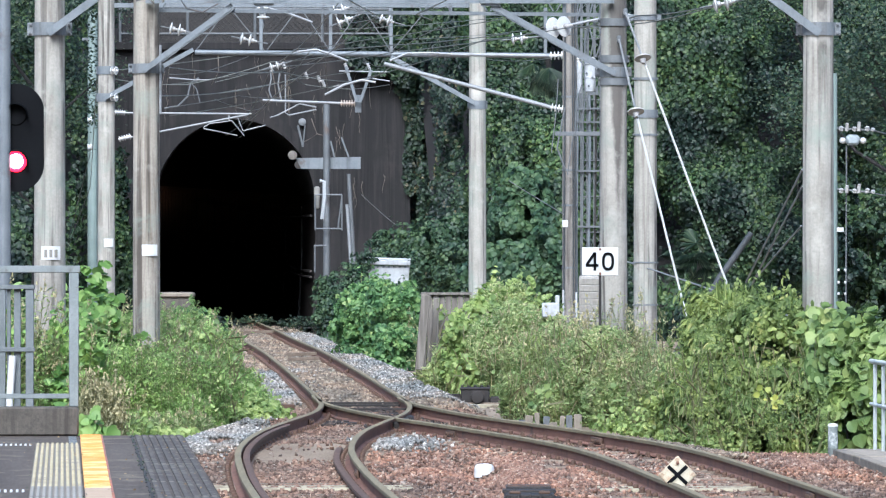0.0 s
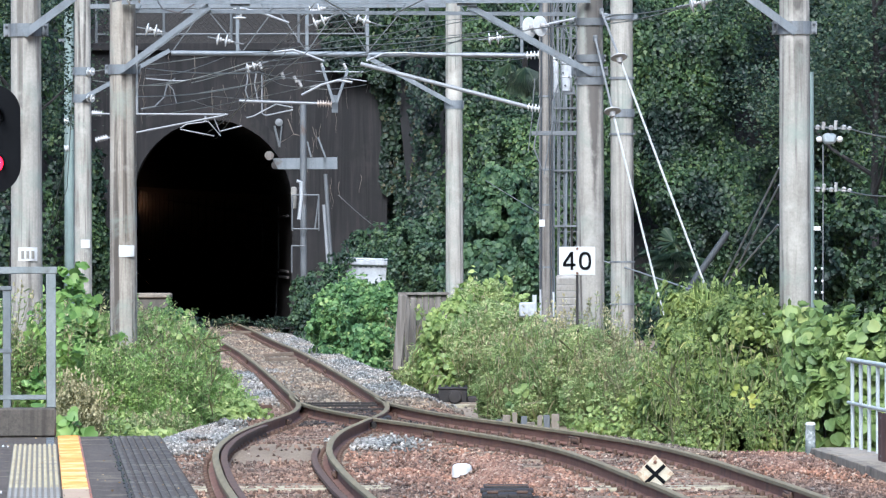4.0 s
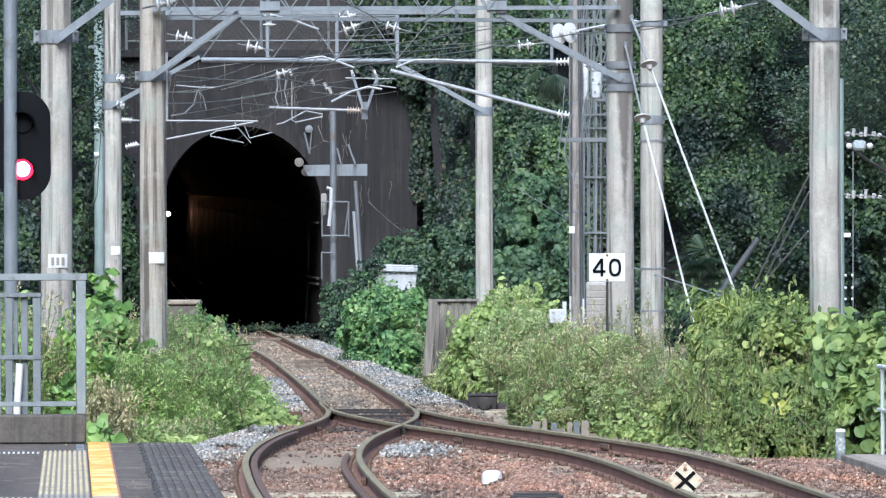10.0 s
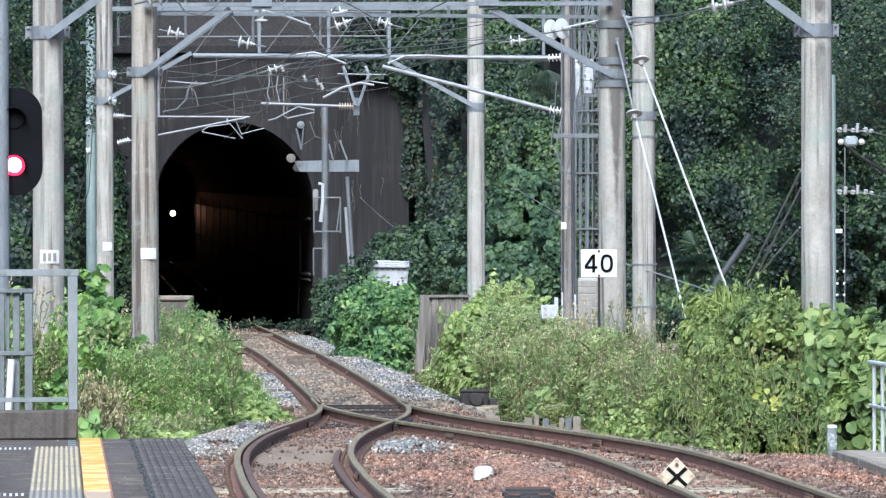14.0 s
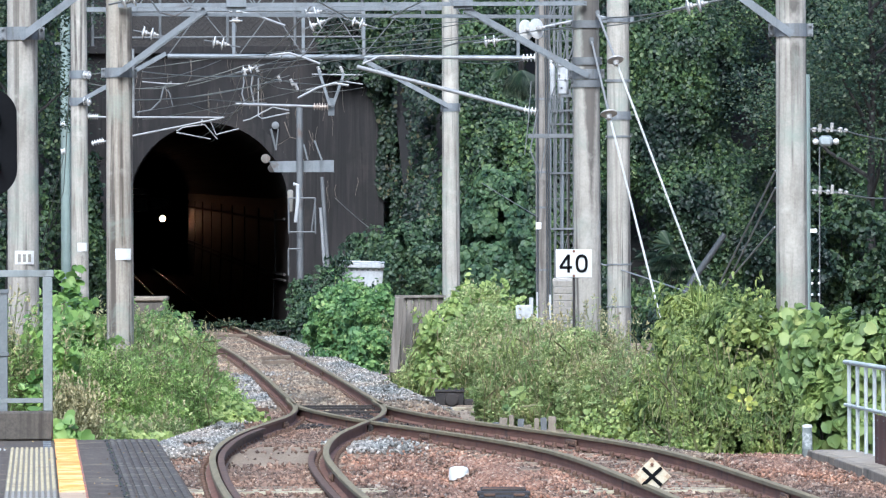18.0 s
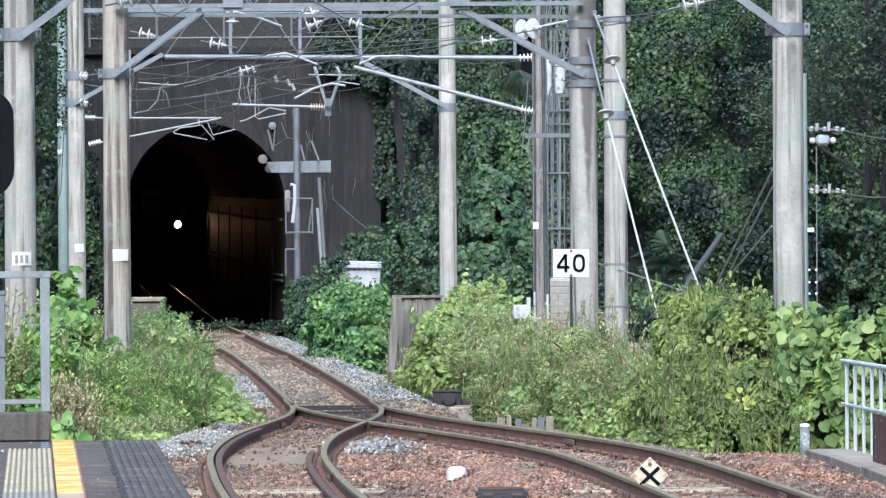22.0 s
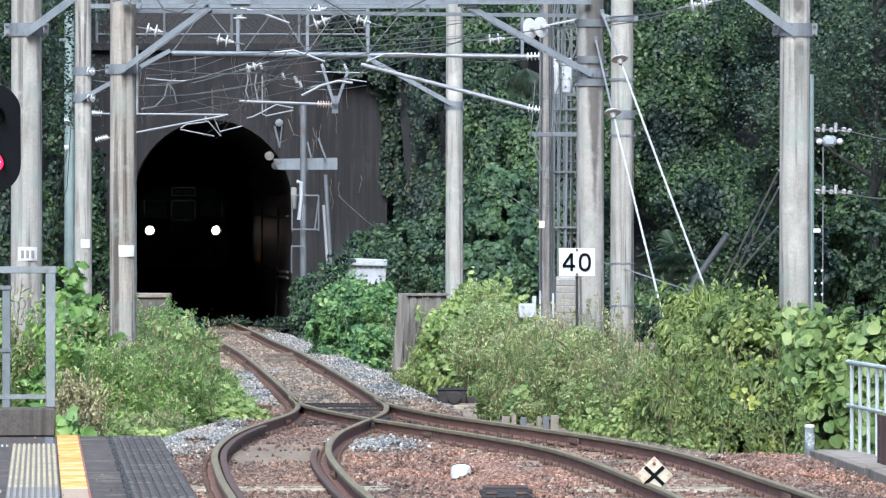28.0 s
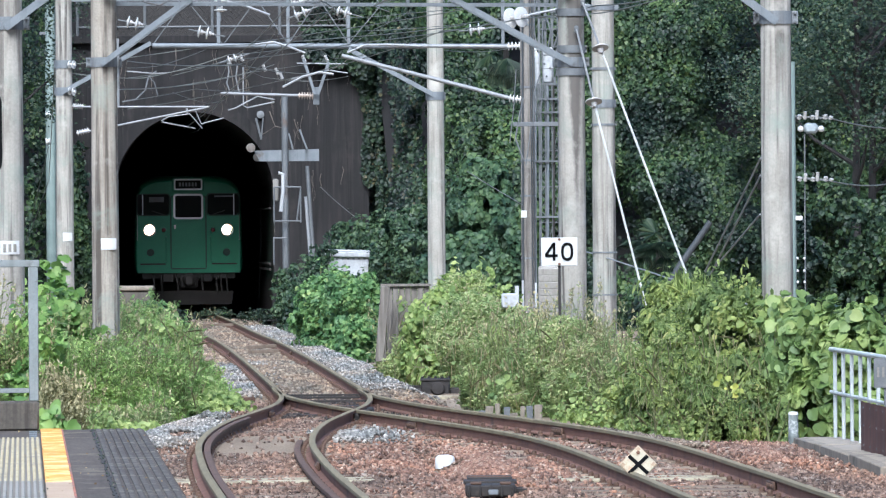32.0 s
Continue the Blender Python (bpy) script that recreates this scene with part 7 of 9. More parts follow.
for sx in (-1, 1):
    scr = part("windscreen", pane(sx * 0.94, 2.88, 0.84, 0.54, -0.008, 0.012, 0.06), "glass", train)
    part("windscreen_frame", rim(sx * 0.94, 2.88, 0.90, 0.60, 0.03, -0.016, 0.02, 0.08), "roof", scr)
    part("divider", Geo().box((sx * 1.22, -0.015, 2.88), (0.025, 0.02, 0.56)), "steel", scr)
    part("wiper", Geo().bar((sx * 0.62, -0.03, 2.60), (sx * 0.98, -0.03, 2.72), 0.02, 0.02), "under", scr)
    part("sun_blind", Geo().box((sx * 0.85, -0.012, 3.02), (0.4, 0.01, 0.14)) if sx < 0 else Geo().box((sx * 0.95, -0.012, 3.10), (0.5, 0.01, 0.04)), "galv_dark", scr)
    hl = part("headlight_ring", sleeve(sx * HEAD_X, ((0.155, 0.0), (0.17, -0.03), (0.16, -0.045), (0.142, -0.045), (0.137, 0.01))), "steel", train)
    # deep tube added inside the cab, out of sight, to narrow the beam
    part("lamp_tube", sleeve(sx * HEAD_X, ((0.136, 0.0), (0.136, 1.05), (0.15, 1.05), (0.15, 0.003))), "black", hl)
    part("headlight_lens", Geo().lathe([(0.115, 0), (0.115, 0.01), (0.10, 0.012)], (sx * HEAD_X, 0.90, 2.2), (0, -1, 0), 24), "dip_light", hl)
    tl = part("tail_lamp", Geo().lathe([(0.095, 0), (0.095, 0.04), (0.075, 0.045)], (sx * 0.66, 0.0, 2.2), (0, -1, 0), 20), "green", train)
    part("tail_lens", Geo().lathe([(0.072, 0.03), (0.05, 0.055), (0.01, 0.06)], (sx * 0.66, 0.0, 2.2), (0, -1, 0), 16), "lens_off", tl)
    part("horn_cover", Geo().lathe([(0.10, 0), (0.095, 0.02), (0.06, 0.03)], (sx * 1.02, 0.0, 1.60), (0, -1, 0), 18), "roof", train)
    part("step_slot", Geo().box((sx * 0.96, -0.01, 1.29), (0.68, 0.03, 0.04)), "under", train)
    part("hand_rail", Geo().tube([(sx * 0.60, 0.0, 1.35), (sx * 0.60, -0.06, 1.38), (sx * 0.60, -0.06, 2.0), (sx * 0.60, 0.0, 2.03)], 0.014, 8), "green", train)
    part("hand_rail", Geo().tube([(sx * 1.37, 0.06, 1.9), (sx * 1.37, 0.0, 1.93), (sx * 1.37, 0.0, 2.7), (sx * 1.37, 0.06, 2.73)], 0.014, 8), "steel", train)
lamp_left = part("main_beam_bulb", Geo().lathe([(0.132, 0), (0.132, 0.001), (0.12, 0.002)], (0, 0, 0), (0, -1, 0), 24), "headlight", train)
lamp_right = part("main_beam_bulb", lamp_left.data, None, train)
under = Geo().box((0, 0.6, 0.98), (2.5, 1.0, 0.18)).box((0, 0.2, 0.80), (0.5, 0.5, 0.34), ch=0.06)
part("underframe", under, "under", train)
part("coupler", Geo().lathe([(0.17, 0), (0.18, 0.25), (0.12, 0.3)], (0, 0.1, 0.88), (0, -1, 0), 18).box((0, -0.25, 0.86), (0.26, 0.25, 0.30), ch=0.05), "under", train)
part("jumper_box", Geo().box((-0.55, -0.02, 0.92), (0.32, 0.2, 0.22), ch=0.03), "under", train)
part("jumper_box", Geo().box((0.5, -0.02, 0.92), (0.26, 0.2, 0.22), ch=0.03), "under", train)
for x in (-0.95, -0.75, -0.32, 0.34, 0.72, 0.85, 1.0):
    part("air_hose", Geo().tube([(x, 0.05, 1.0), (x + 0.02, -0.06, 0.75), (x + 0.05, 0.0, 0.50)], 0.025, 7), "under", train)
part("snow_plough", Geo().add([(-1.15, 0.25, 0.20), (0, -0.02, 0.20), (1.15, 0.25, 0.20), (1.2, 0.12, 0.55), (0, -0.15, 0.58), (-1.2, 0.12, 0.55), (-1.15, 0.31, 0.20), (0, 0.05, 0.20), (1.15, 0.31, 0.20), (1.2, 0.18, 0.55), (0, -0.08, 0.58), (-1.2, 0.18, 0.55)],
     [(0, 1, 4, 5), (1, 2, 3, 4), (7, 6, 11, 10), (8, 7, 10, 9), (0, 6, 7, 1), (1, 7, 8, 2), (5, 4, 10, 11), (4, 3, 9, 10)]), "under", train, smooth=False)
for by in (2.9, 16.8, 22.9, 36.8):
    bogie = part("bogie", Geo().box((0, by, 0.6), (2.0, 3.0, 0.3), ch=0.05), "under", train)
    for wy in (-1.05, 1.05):
        for sx in (-1, 1):
            part("wheel", Geo().lathe([(0.43, -0.06), (0.43, 0.05), (0.455, 0.055), (0.455, 0.08), (0.2, 0.08)], (sx * 0.56, by + wy, 0.43), (-sx, 0, 0), 24), "rail", bogie)

# ---------------------------------------------------------------- plants
LEAF = np.array([(0, 0, 0), (-0.40, 0.22, 0.07), (-0.36, 0.66, 0.05), (0, 1.0, -0.10), (0.36, 0.66, 0.05), (0.40, 0.22, 0.07)])
BLADE = np.array([(0, 0, 0), (-0.018, 0.30, 0.02), (-0.013, 0.65, 0.0), (0, 1.0, -0.12), (0.013, 0.65, 0.0), (0.018, 0.30, 0.02)])

ROUND = np.array([(0, 0.06, 0), (-0.26, -0.02, 0.05), (-0.50, 0.22, 0.09), (-0.47, 0.58, 0.06), (-0.24, 0.86, -0.02), (0, 1.0, -0.12), (0.24, 0.86, -0.02), (0.47, 0.58, 0.06), (0.50, 0.22, 0.09), (0.26, -0.02, 0.05)])
WEED = np.array([(0, 0, 0), (-0.20, 0.25, 0.05), (-0.15, 0.62, 0.03), (0, 1.0, -0.10), (0.15, 0.62, 0.03), (0.20, 0.25, 0.05)])


def leaf_array(rng, pos, nrm, size, shape=LEAF, droop=0.9, wild=0.55):
    """Leaves at pos that face nrm roughly and hang their tips down (droop) or hold them up (negative)."""
    n = len(pos)
    nrm = nrm + rng.normal(0, wild, (n, 3))
    nrm /= np.linalg.norm(nrm, axis=1)[:, None]
    tip = rng.normal(0, 0.6, (n, 3))
    tip[:, 2] -= droop
    tip -= nrm * (tip * nrm).sum(1)[:, None]
    tip /= np.linalg.norm(tip, axis=1)[:, None] + 1e-9
    side = np.cross(tip, nrm)
    sz = (size * rng.uniform(0.6, 1.3, n))[:, None, None]
    s = shape[None]
    v = pos[:, None] + sz * (s[..., 0:1] * side[:, None] + (s[..., 1:2] - 0.3) * tip[:, None] + s[..., 2:3] * nrm[:, None])
    return v


LEAF_FACES = np.array([(0, 1, 2, 3), (0, 3, 4, 5)])


def leaf_mesh(name, v, mat):
    n, k = v.shape[:2]
    faces = LEAF_FACES if k == 6 else np.array([(0, 1, 2, 3, 4, 5), (0, 5, 6, 7, 8, 9)])
    f = (np.arange(n)[:, None, None] * k + faces[None]).reshape(-1, faces.shape[1])
    return raw_mesh(name, v.reshape(-1, 3), f, mat)


def lobes_surface(rng, lobes, density, inside=0.25, front=True):
    """Points on the outer skin of overlapping rounded lobes (centre, radii), with normals."""
    ps, ns = [], []
    for c, r in lobes:
        c, r = np.array(c), np.array(r)
        area = 4 * math.pi * ((r[0] * r[1]) ** 1.6 + (r[0] * r[2]) ** 1.6 + (r[1] * r[2]) ** 1.6) ** (1 / 1.6) / 3 ** (1 / 1.6)
        n = int(area * density)
        u = rng.normal(0, 1, (n, 3))
        u /= np.linalg.norm(u, axis=1)[:, None]
        if front:
            u = u[(u[:, 1] < 0.35) & (u[:, 2] > -0.85)]
        wob = 1 + 0.22 * (field(u[:, 0] * 3 + c[0] * 5, u[:, 2] * 3 + c[2] * 3, 1.0, 21) - 0.5) * 2
        k = wob * (1 - inside * rng.random(len(u)) ** 2)
        ps.append(c + u * r * k[:, None])
        m = u / r
        ns.append(m / np.linalg.norm(m, axis=1)[:, None])
    return np.concatenate(ps), np.concatenate(ns)


def shrub(name, label, category, lobes, size, mat, density, shape=LEAF, droop=0.6, seed=1, wild=0.6, stems=8, kind="", floor=-0.4, face=0.45, gaps=0.0):
    """A bush: woody stems and a ragged crown of single leaves."""
    rng = np.random.default_rng(seed)
    knobs = []
    for c, r in lobes:
        for k in range(12):
            u = rng.normal(0, 1, 3)
            u /= np.linalg.norm(u)
            u[1], u[2] = -abs(u[1]), u[2] * (0.6 if u[2] < 0 else 1)
            q = rng.uniform(0.20, 0.42)
            knobs.append((tuple(np.array(c) + u * np.array(r) * rng.uniform(0.75, 1.0)), tuple(np.array(r) * q)))
    skirts = [((c[0], c[1] - 0.1 * r[1], floor + 0.22), (r[0] * 0.95, r[1], max(0.26, (c[2] - floor) * 0.6))) for c, r in lobes if c[2] - r[2] > floor + 0.05 and c[2] - floor < 1.9]
    p, n = lobes_surface(rng, list(lobes) + skirts + knobs, density * 0.62)
    # sprigs that stand out of the mass
    for c, r in lobes:
        for k in range(7):
            u = np.array((rng.normal(0, 0.6), -abs(rng.normal(0, 0.5)), abs(rng.normal(0.5, 0.5))))
            u /= np.linalg.norm(u)
            a = np.array(c) + u * np.array(r) * 0.95
            ln = rng.uniform(1.2, 3.2) * min(size, 0.09)
            t = np.linspace(0, 1, 12)[:, None]
            out = u * np.array((0.5, 0.5, 1.0))
            line = a + t * out * ln * 1.6 + rng.normal(0, size * 0.35, (12, 3))
            p, n = np.concatenate([p, line]), np.concatenate([n, np.tile(u, (12, 1))])
    keep = p[:, 2] > floor
    p, n = p[keep], n[keep]
    if gaps:
        # openings through which the shaded inside shows
        hole = field(p[:, 0], p[:, 2] * 0.7, 0.30, seed + 3, 2) < gaps
        p[:, 1] += np.where(hole, 0.75, 0.0)
        keep = ~hole | (rng.random(len(p)) < 0.45)
        p, n = p[keep], n[keep]
    # leaves turn towards the light
    n[:, 2] = np.where(n[:, 2] < 0, -0.3 * n[:, 2], n[:, 2])
    n = n + face * np.array((-0.2, -0.7, 0.5))
    ob = thing(name, label, category, kind=kind)
    part("leaves", leaf_mesh("leaves", leaf_array(rng, p, n, size, shape, droop, wild), mat), mat, ob, kind="stuff")
    g = Geo()
    for k in range(stems):
        c, r = lobes[k % len(lobes)]
        a = Vector((c[0] + rng.uniform(-0.3, 0.3) * r[0], c[1] + rng.uniform(-0.2, 0.3) * r[1], floor))
        b = Vector((c[0] + rng.uniform(-0.8, 0.8) * r[0], c[1] - rng.uniform(0.0, 0.6) * r[1], c[2] + rng.uniform(0.2, 0.75) * r[2]))
        mid = a.lerp(b, 0.5) + Vector((rng.uniform(-0.1, 0.1), 0, 0.1))
        g.tube([a, mid, b], 0.02, 5, 0.006)
    part("stems", g, "bark" if size > 0.09 else "stem", ob, kind="stuff")
    return ob


def single_leaves(owner, lobes, size, mat, count, seed):
    """Large leaves of their own over the face of a bush, on a few shared shapes."""
    rng = np.random.default_rng(seed)
    forms = [leaf_mesh("leaf", ((ROUND + np.array((0, -0.3, 0))) * np.array((rng.uniform(0.85, 1.1), 1, rng.uniform(0.6, 1.8))) + rng.normal(0, 0.02, ROUND.shape))[None], mat) for _ in range(10)]
    p, n = lobes_surface(rng, lobes, 400, 0.04)
    pick = np.where((n[:, 1] < 0.1) & (p[:, 2] > -0.2))[0]
    for i in rng.choice(pick, count, replace=False):
        nrm = (Vector(n[i]) + Vector((-0.1, -0.5, 0.5)) + Vector(rng.normal(0, 0.35, 3))).normalized()
        tip = Vector((rng.normal(0, 0.4), -0.2, -1.0))
        tip = (tip - nrm * tip.dot(nrm)).normalized()
        side = tip.cross(nrm)
        turn = Matrix((side, tip, nrm)).transposed().to_4x4()
        leaf = part("leaf", forms[rng.integers(10)], None, owner)
        leaf.matrix_basis = Matrix.Translation(Vector(p[i]) + nrm * 0.03) @ turn @ Matrix.Scale(size * rng.uniform(0.75, 1.2), 4)


def weed_stand(label, lobes, stalks, leaves, size, mat, seed, floor=-0.35, slim=1.0, plume=0.25, rise=0.25):
    """Tall weeds: upright stalks with narrow leaves all the way up, some with a dry plume."""
    rng = np.random.default_rng(seed)
    share = np.array([r[0] * r[1] for _, r in lobes])
    pick = rng.choice(len(lobes), stalks, p=share / share.sum())
    c, r = np.array([q[0] for q in lobes])[pick], np.array([q[1] for q in lobes])[pick]
    a, k = rng.uniform(0, 2 * math.pi, stalks), np.sqrt(rng.random(stalks)) * 0.97
    u, w = k * np.cos(a), k * np.sin(a)
    top = c[:, 2] + r[:, 2] * np.sqrt(1 - u * u - w * w) * rng.uniform(0.75, 1.0, stalks) + rng.normal(0.03, 0.07, stalks)
    foot = np.stack([c[:, 0] + r[:, 0] * u, c[:, 1] + r[:, 1] * w, np.full(stalks, floor)], -1)
    tall = np.maximum(top - floor, 0.2)
    lean = rng.normal(0, 0.13, (stalks, 2)) * tall[:, None]

    def along(t):
        p = foot[:, None] + np.stack([lean[:, 0:1] * t ** 2, lean[:, 1:2] * t ** 2, tall[:, None] * t], -1)
        return p
    t = np.sort(rng.uniform(0.05, 1.0, (stalks, leaves)), 1)
    p = along(t).reshape(-1, 3)
    n = len(p)
    az = rng.uniform(0, 2 * math.pi, n)
    tip = np.stack([np.cos(az), np.sin(az), rng.normal(rise, 0.55, n)], -1)
    tip /= np.linalg.norm(tip, axis=1)[:, None]
    side = np.cross(tip, np.array((0, 0, 1.0)) + rng.normal(0, 0.35, (n, 3)))
    side /= np.linalg.norm(side, axis=1)[:, None]
    up = np.cross(side, tip)
    sz = (size * rng.uniform(0.55, 1.35, n) * (1.2 - 0.55 * t.ravel()))[:, None, None]
    sh = WEED[None] * np.array((slim, 1, 1.6))
    v = p[:, None] + sz * (sh[..., 0:1] * side[:, None] + sh[..., 1:2] * tip[:, None] + sh[..., 2:3] * up[:, None])
    ob = thing("weed_patch", label, "weeds", kind="stuff")
    part("leaves", leaf_mesh("leaves", v, mat), mat, ob, kind="stuff")
    # three-sided stalks in four lengths
    q = along(np.tile(np.linspace(0, 1, 5), (stalks, 1)))
    ring = np.array([(math.cos(b), math.sin(b), 0) for b in (0, 2.1, 4.2)])
    rad = np.linspace(0.006, 0.0028, 5)[None, :, None, None]
    sv = q[:, :, None] + ring[None, None] * rad
    idx = [(3 * i + j, 3 * i + (j + 1) % 3, 3 * i + 3 + (j + 1) % 3, 3 * i + 3 + j) for i in range(4) for j in range(3)]
    sf = (np.arange(stalks)[:, None, None] * 15 + np.array(idx)[None]).reshape(-1, 4)
    part("stalks", raw_mesh("stalks", sv.reshape(-1, 3), sf, "stem"), "stem", ob, kind="stuff")
    tips = q[:, -1][rng.random(stalks) < plume]
    if len(tips):
        m = 9
        pp = (tips[:, None] + np.stack([rng.normal(0, 0.012, (len(tips), m)), rng.normal(0, 0.012, (len(tips), m)), rng.uniform(-0.10, 0.07, (len(tips), m))], -1)).reshape(-1, 3)
        part("plumes", leaf_mesh("plumes", leaf_array(rng, pp, np.tile((0, -1.0, 0.2), (len(pp), 1)), 0.045, WEED, -1.6, 0.7), "dry"), "dry", ob, kind="stuff")
    return ob


# ---- hillside vines: a ragged blanket with bulges and dark hollows
def hill_vines(name, label, x0, x1, z0, z1, count, size, mat, seed, hollows=(), thin=1.0):
    rng = np.random.default_rng(seed)
    x, z = rng.uniform(x0, x1, count), rng.uniform(z0, z1, count)
    big, mid = field(x, z, 2.6, seed, 2), field(x, z * 0.55, 0.85, seed + 1, 2)
    hollow = np.zeros(count)
    for hx, hz, rx, rz in hollows:
        hollow = np.maximum(hollow, np.exp(-(((x - hx) / rx) ** 2 + ((z - hz) / rz) ** 2) ** 1.2) * (0.5 + field(x, z, 0.5, seed + 5)))
    depth = hollow * 3.2 + np.clip(0.46 - mid, 0, 1) * 2.6
    off = -2.4 * (big - 0.3) - 0.9 * (mid - 0.5) + depth + rng.random(count) ** 2 * 0.5
    base = hill_front(x) + np.maximum(z - np.where((x > -8.9) & (x < -0.5), 6.4, 0), 0) * 0.48
    y = base + off
    y = np.where((x > -8.9) & (x < -0.65), np.maximum(y, PORTAL_Y + 1.2), y)
    keep = rng.random(count) > hollow * thin
    e = 0.05
    gx = (-2.4 * (field(x + e, z, 2.6, seed, 2) - big) - 0.9 * (field(x + e, z * 0.55, 0.85, seed + 1, 2) - mid)) / e
    gz = (-2.4 * (field(x, z + e, 2.6, seed, 2) - big) - 0.9 * (field(x, (z + e) * 0.55, 0.85, seed + 1, 2) - mid)) / e + 0.48
    nrm = np.stack([gx, -np.ones(count), gz], -1)
    nrm /= np.linalg.norm(nrm, axis=1)[:, None]
    p = np.stack([x, y, z], -1)[keep]
    v = leaf_array(rng, p, nrm[keep], size, LEAF, 0.9, 0.45)
    return tagged(new(name, leaf_mesh(name, v, mat)), label, "vines", kind="stuff")


hill_vines("hillside_vines", "sparse ivy with shade in its colour over the dark bank beside the portal", -0.75, 0.50, -0.4, 7.2, 8200, 0.105, "shade_vine", 33,
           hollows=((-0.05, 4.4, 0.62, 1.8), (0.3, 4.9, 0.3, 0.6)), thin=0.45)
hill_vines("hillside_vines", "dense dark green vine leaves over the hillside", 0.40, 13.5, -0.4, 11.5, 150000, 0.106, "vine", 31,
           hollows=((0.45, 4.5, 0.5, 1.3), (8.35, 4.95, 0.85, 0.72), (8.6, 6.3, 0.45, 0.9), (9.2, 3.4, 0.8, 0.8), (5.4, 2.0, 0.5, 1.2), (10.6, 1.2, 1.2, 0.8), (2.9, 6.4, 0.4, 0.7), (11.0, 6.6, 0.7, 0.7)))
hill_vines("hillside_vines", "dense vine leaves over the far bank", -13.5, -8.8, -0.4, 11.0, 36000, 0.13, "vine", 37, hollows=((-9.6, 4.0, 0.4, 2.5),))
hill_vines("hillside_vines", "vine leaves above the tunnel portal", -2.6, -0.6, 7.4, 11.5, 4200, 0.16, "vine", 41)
# ivy creeping over the portal's edge
rng = np.random.default_rng(51)
n = 1500
z = 6.9 - 3.6 * rng.random(n) ** 1.4
edge = -0.82 - 0.4 * field(z * 0 + 3.0, z, 0.9, 52) - 0.9 * np.clip((z - 5.4) / 1.5, 0, 1) * field(z * 0 + 9.0, z, 0.5, 53)
x = np.minimum(edge + rng.exponential(0.28, n), -0.6)
p = np.stack([x, PORTAL_Y - 0.05 - 0.12 * rng.random(n), z], -1)
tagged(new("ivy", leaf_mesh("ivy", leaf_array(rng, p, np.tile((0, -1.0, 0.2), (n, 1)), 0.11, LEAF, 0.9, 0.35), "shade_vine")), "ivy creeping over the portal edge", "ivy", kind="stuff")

n = 2600
x = -0.75 - 1.75 * rng.random(n) ** 1.2
z = 7.35 - rng.random(n) ** 1.3 * (0.35 + 0.75 * np.clip((x + 2.5) / 1.7, 0, 1) + 0.5 * field(x, x * 0 + 2.0, 0.35, 57))
p = np.stack([x, PORTAL_Y - 0.32 - 0.25 * rng.random(n), z], -1)
tagged(new("ivy", leaf_mesh("ivy", leaf_array(rng, p, np.tile((0, -1.0, 0.3), (n, 1)), 0.115, LEAF, 0.9, 0.4), "vine")), "vine leaves hanging over the portal's upper corner", "ivy", kind="stuff")

n = 5200
x = rng.uniform(-1.0, 0.5, n)
z = rng.uniform(6.7, 11.5, n)
p = np.stack([x, 158.9 - 1.7 * np.clip((x + 0.6) / 0.9, 0, 1) - 0.9 * field(x, z, 0.6, 58) * rng.random(n), z], -1)
tagged(new("hillside_vines", leaf_mesh("hillside_vines", leaf_array(rng, p, np.tile((-0.2, -1.0, 0.3), (n, 1)), 0.12, LEAF, 0.9, 0.45), "vine")), "vine leaves over the bank above the portal", "vines", kind="stuff")

n = 1500
z = rng.uniform(-0.2, 6.8, n)
p = np.stack([rng.uniform(-0.85, -0.1, n), 163.2 - 0.9 * rng.random(n), z], -1)
tagged(new("ivy", leaf_mesh("ivy", leaf_array(rng, p, np.tile((0, -1.0, 0.2), (n, 1)), 0.11, LEAF, 0.9, 0.4), "shade_vine")), "ivy with shade in its colour down the bank beside the portal", "ivy", kind="stuff")

# ---- trees on the bank
def tree(label, x, y, z, height, spread, seed, leaves=9000, size=0.078):
    rng = np.random.default_rng(seed)
    ob = thing("tree", label, "tree", (x, y, z))
    trunk = Geo()
    lean = rng.uniform(-0.1, 0.1)
    trunk.tube([(0, 0, -0.3), (lean, 0, height * 0.3), (lean * 2.5 + 0.1, 0, height * 0.62), (lean * 3, 0, height * 0.95)], 0.12, 10, 0.03)
    tips = []
    for k in range(9):
        h = height * (0.35 + 0.06 * k)
        a = rng.uniform(0, 2 * math.pi)
        r = spread * rng.uniform(0.5, 0.95)
        tip = (lean * 2 + r * math.cos(a), r * 0.8 * math.sin(a), h + rng.uniform(0.3, 1.3))
        trunk.tube([(lean * 1.6, 0, h * 0.9), (tip[0] * 0.5, tip[1] * 0.5, h + 0.2), tip], 0.06, 6, 0.015)
        tips.append(tip)
    part("trunk", trunk, "bark", ob)
    ps = []
    for k in range(60):
        t = tips[k % 9]
        c = np.array(t) + rng.normal(0, 0.45, 3)
        q = c + rng.normal(0, 1, (leaves // 60, 3)) * np.array([0.34, 0.34, 0.16])
        ps.append(q)
    p = np.concatenate(ps)
    nrm = np.tile((0, -0.4, 0.9), (len(p), 1))
    part("crown", leaf_mesh("crown", leaf_array(rng, p, nrm, size, LEAF, 0.5, 0.5), "tree_leaf"), "tree_leaf", ob)
    return ob


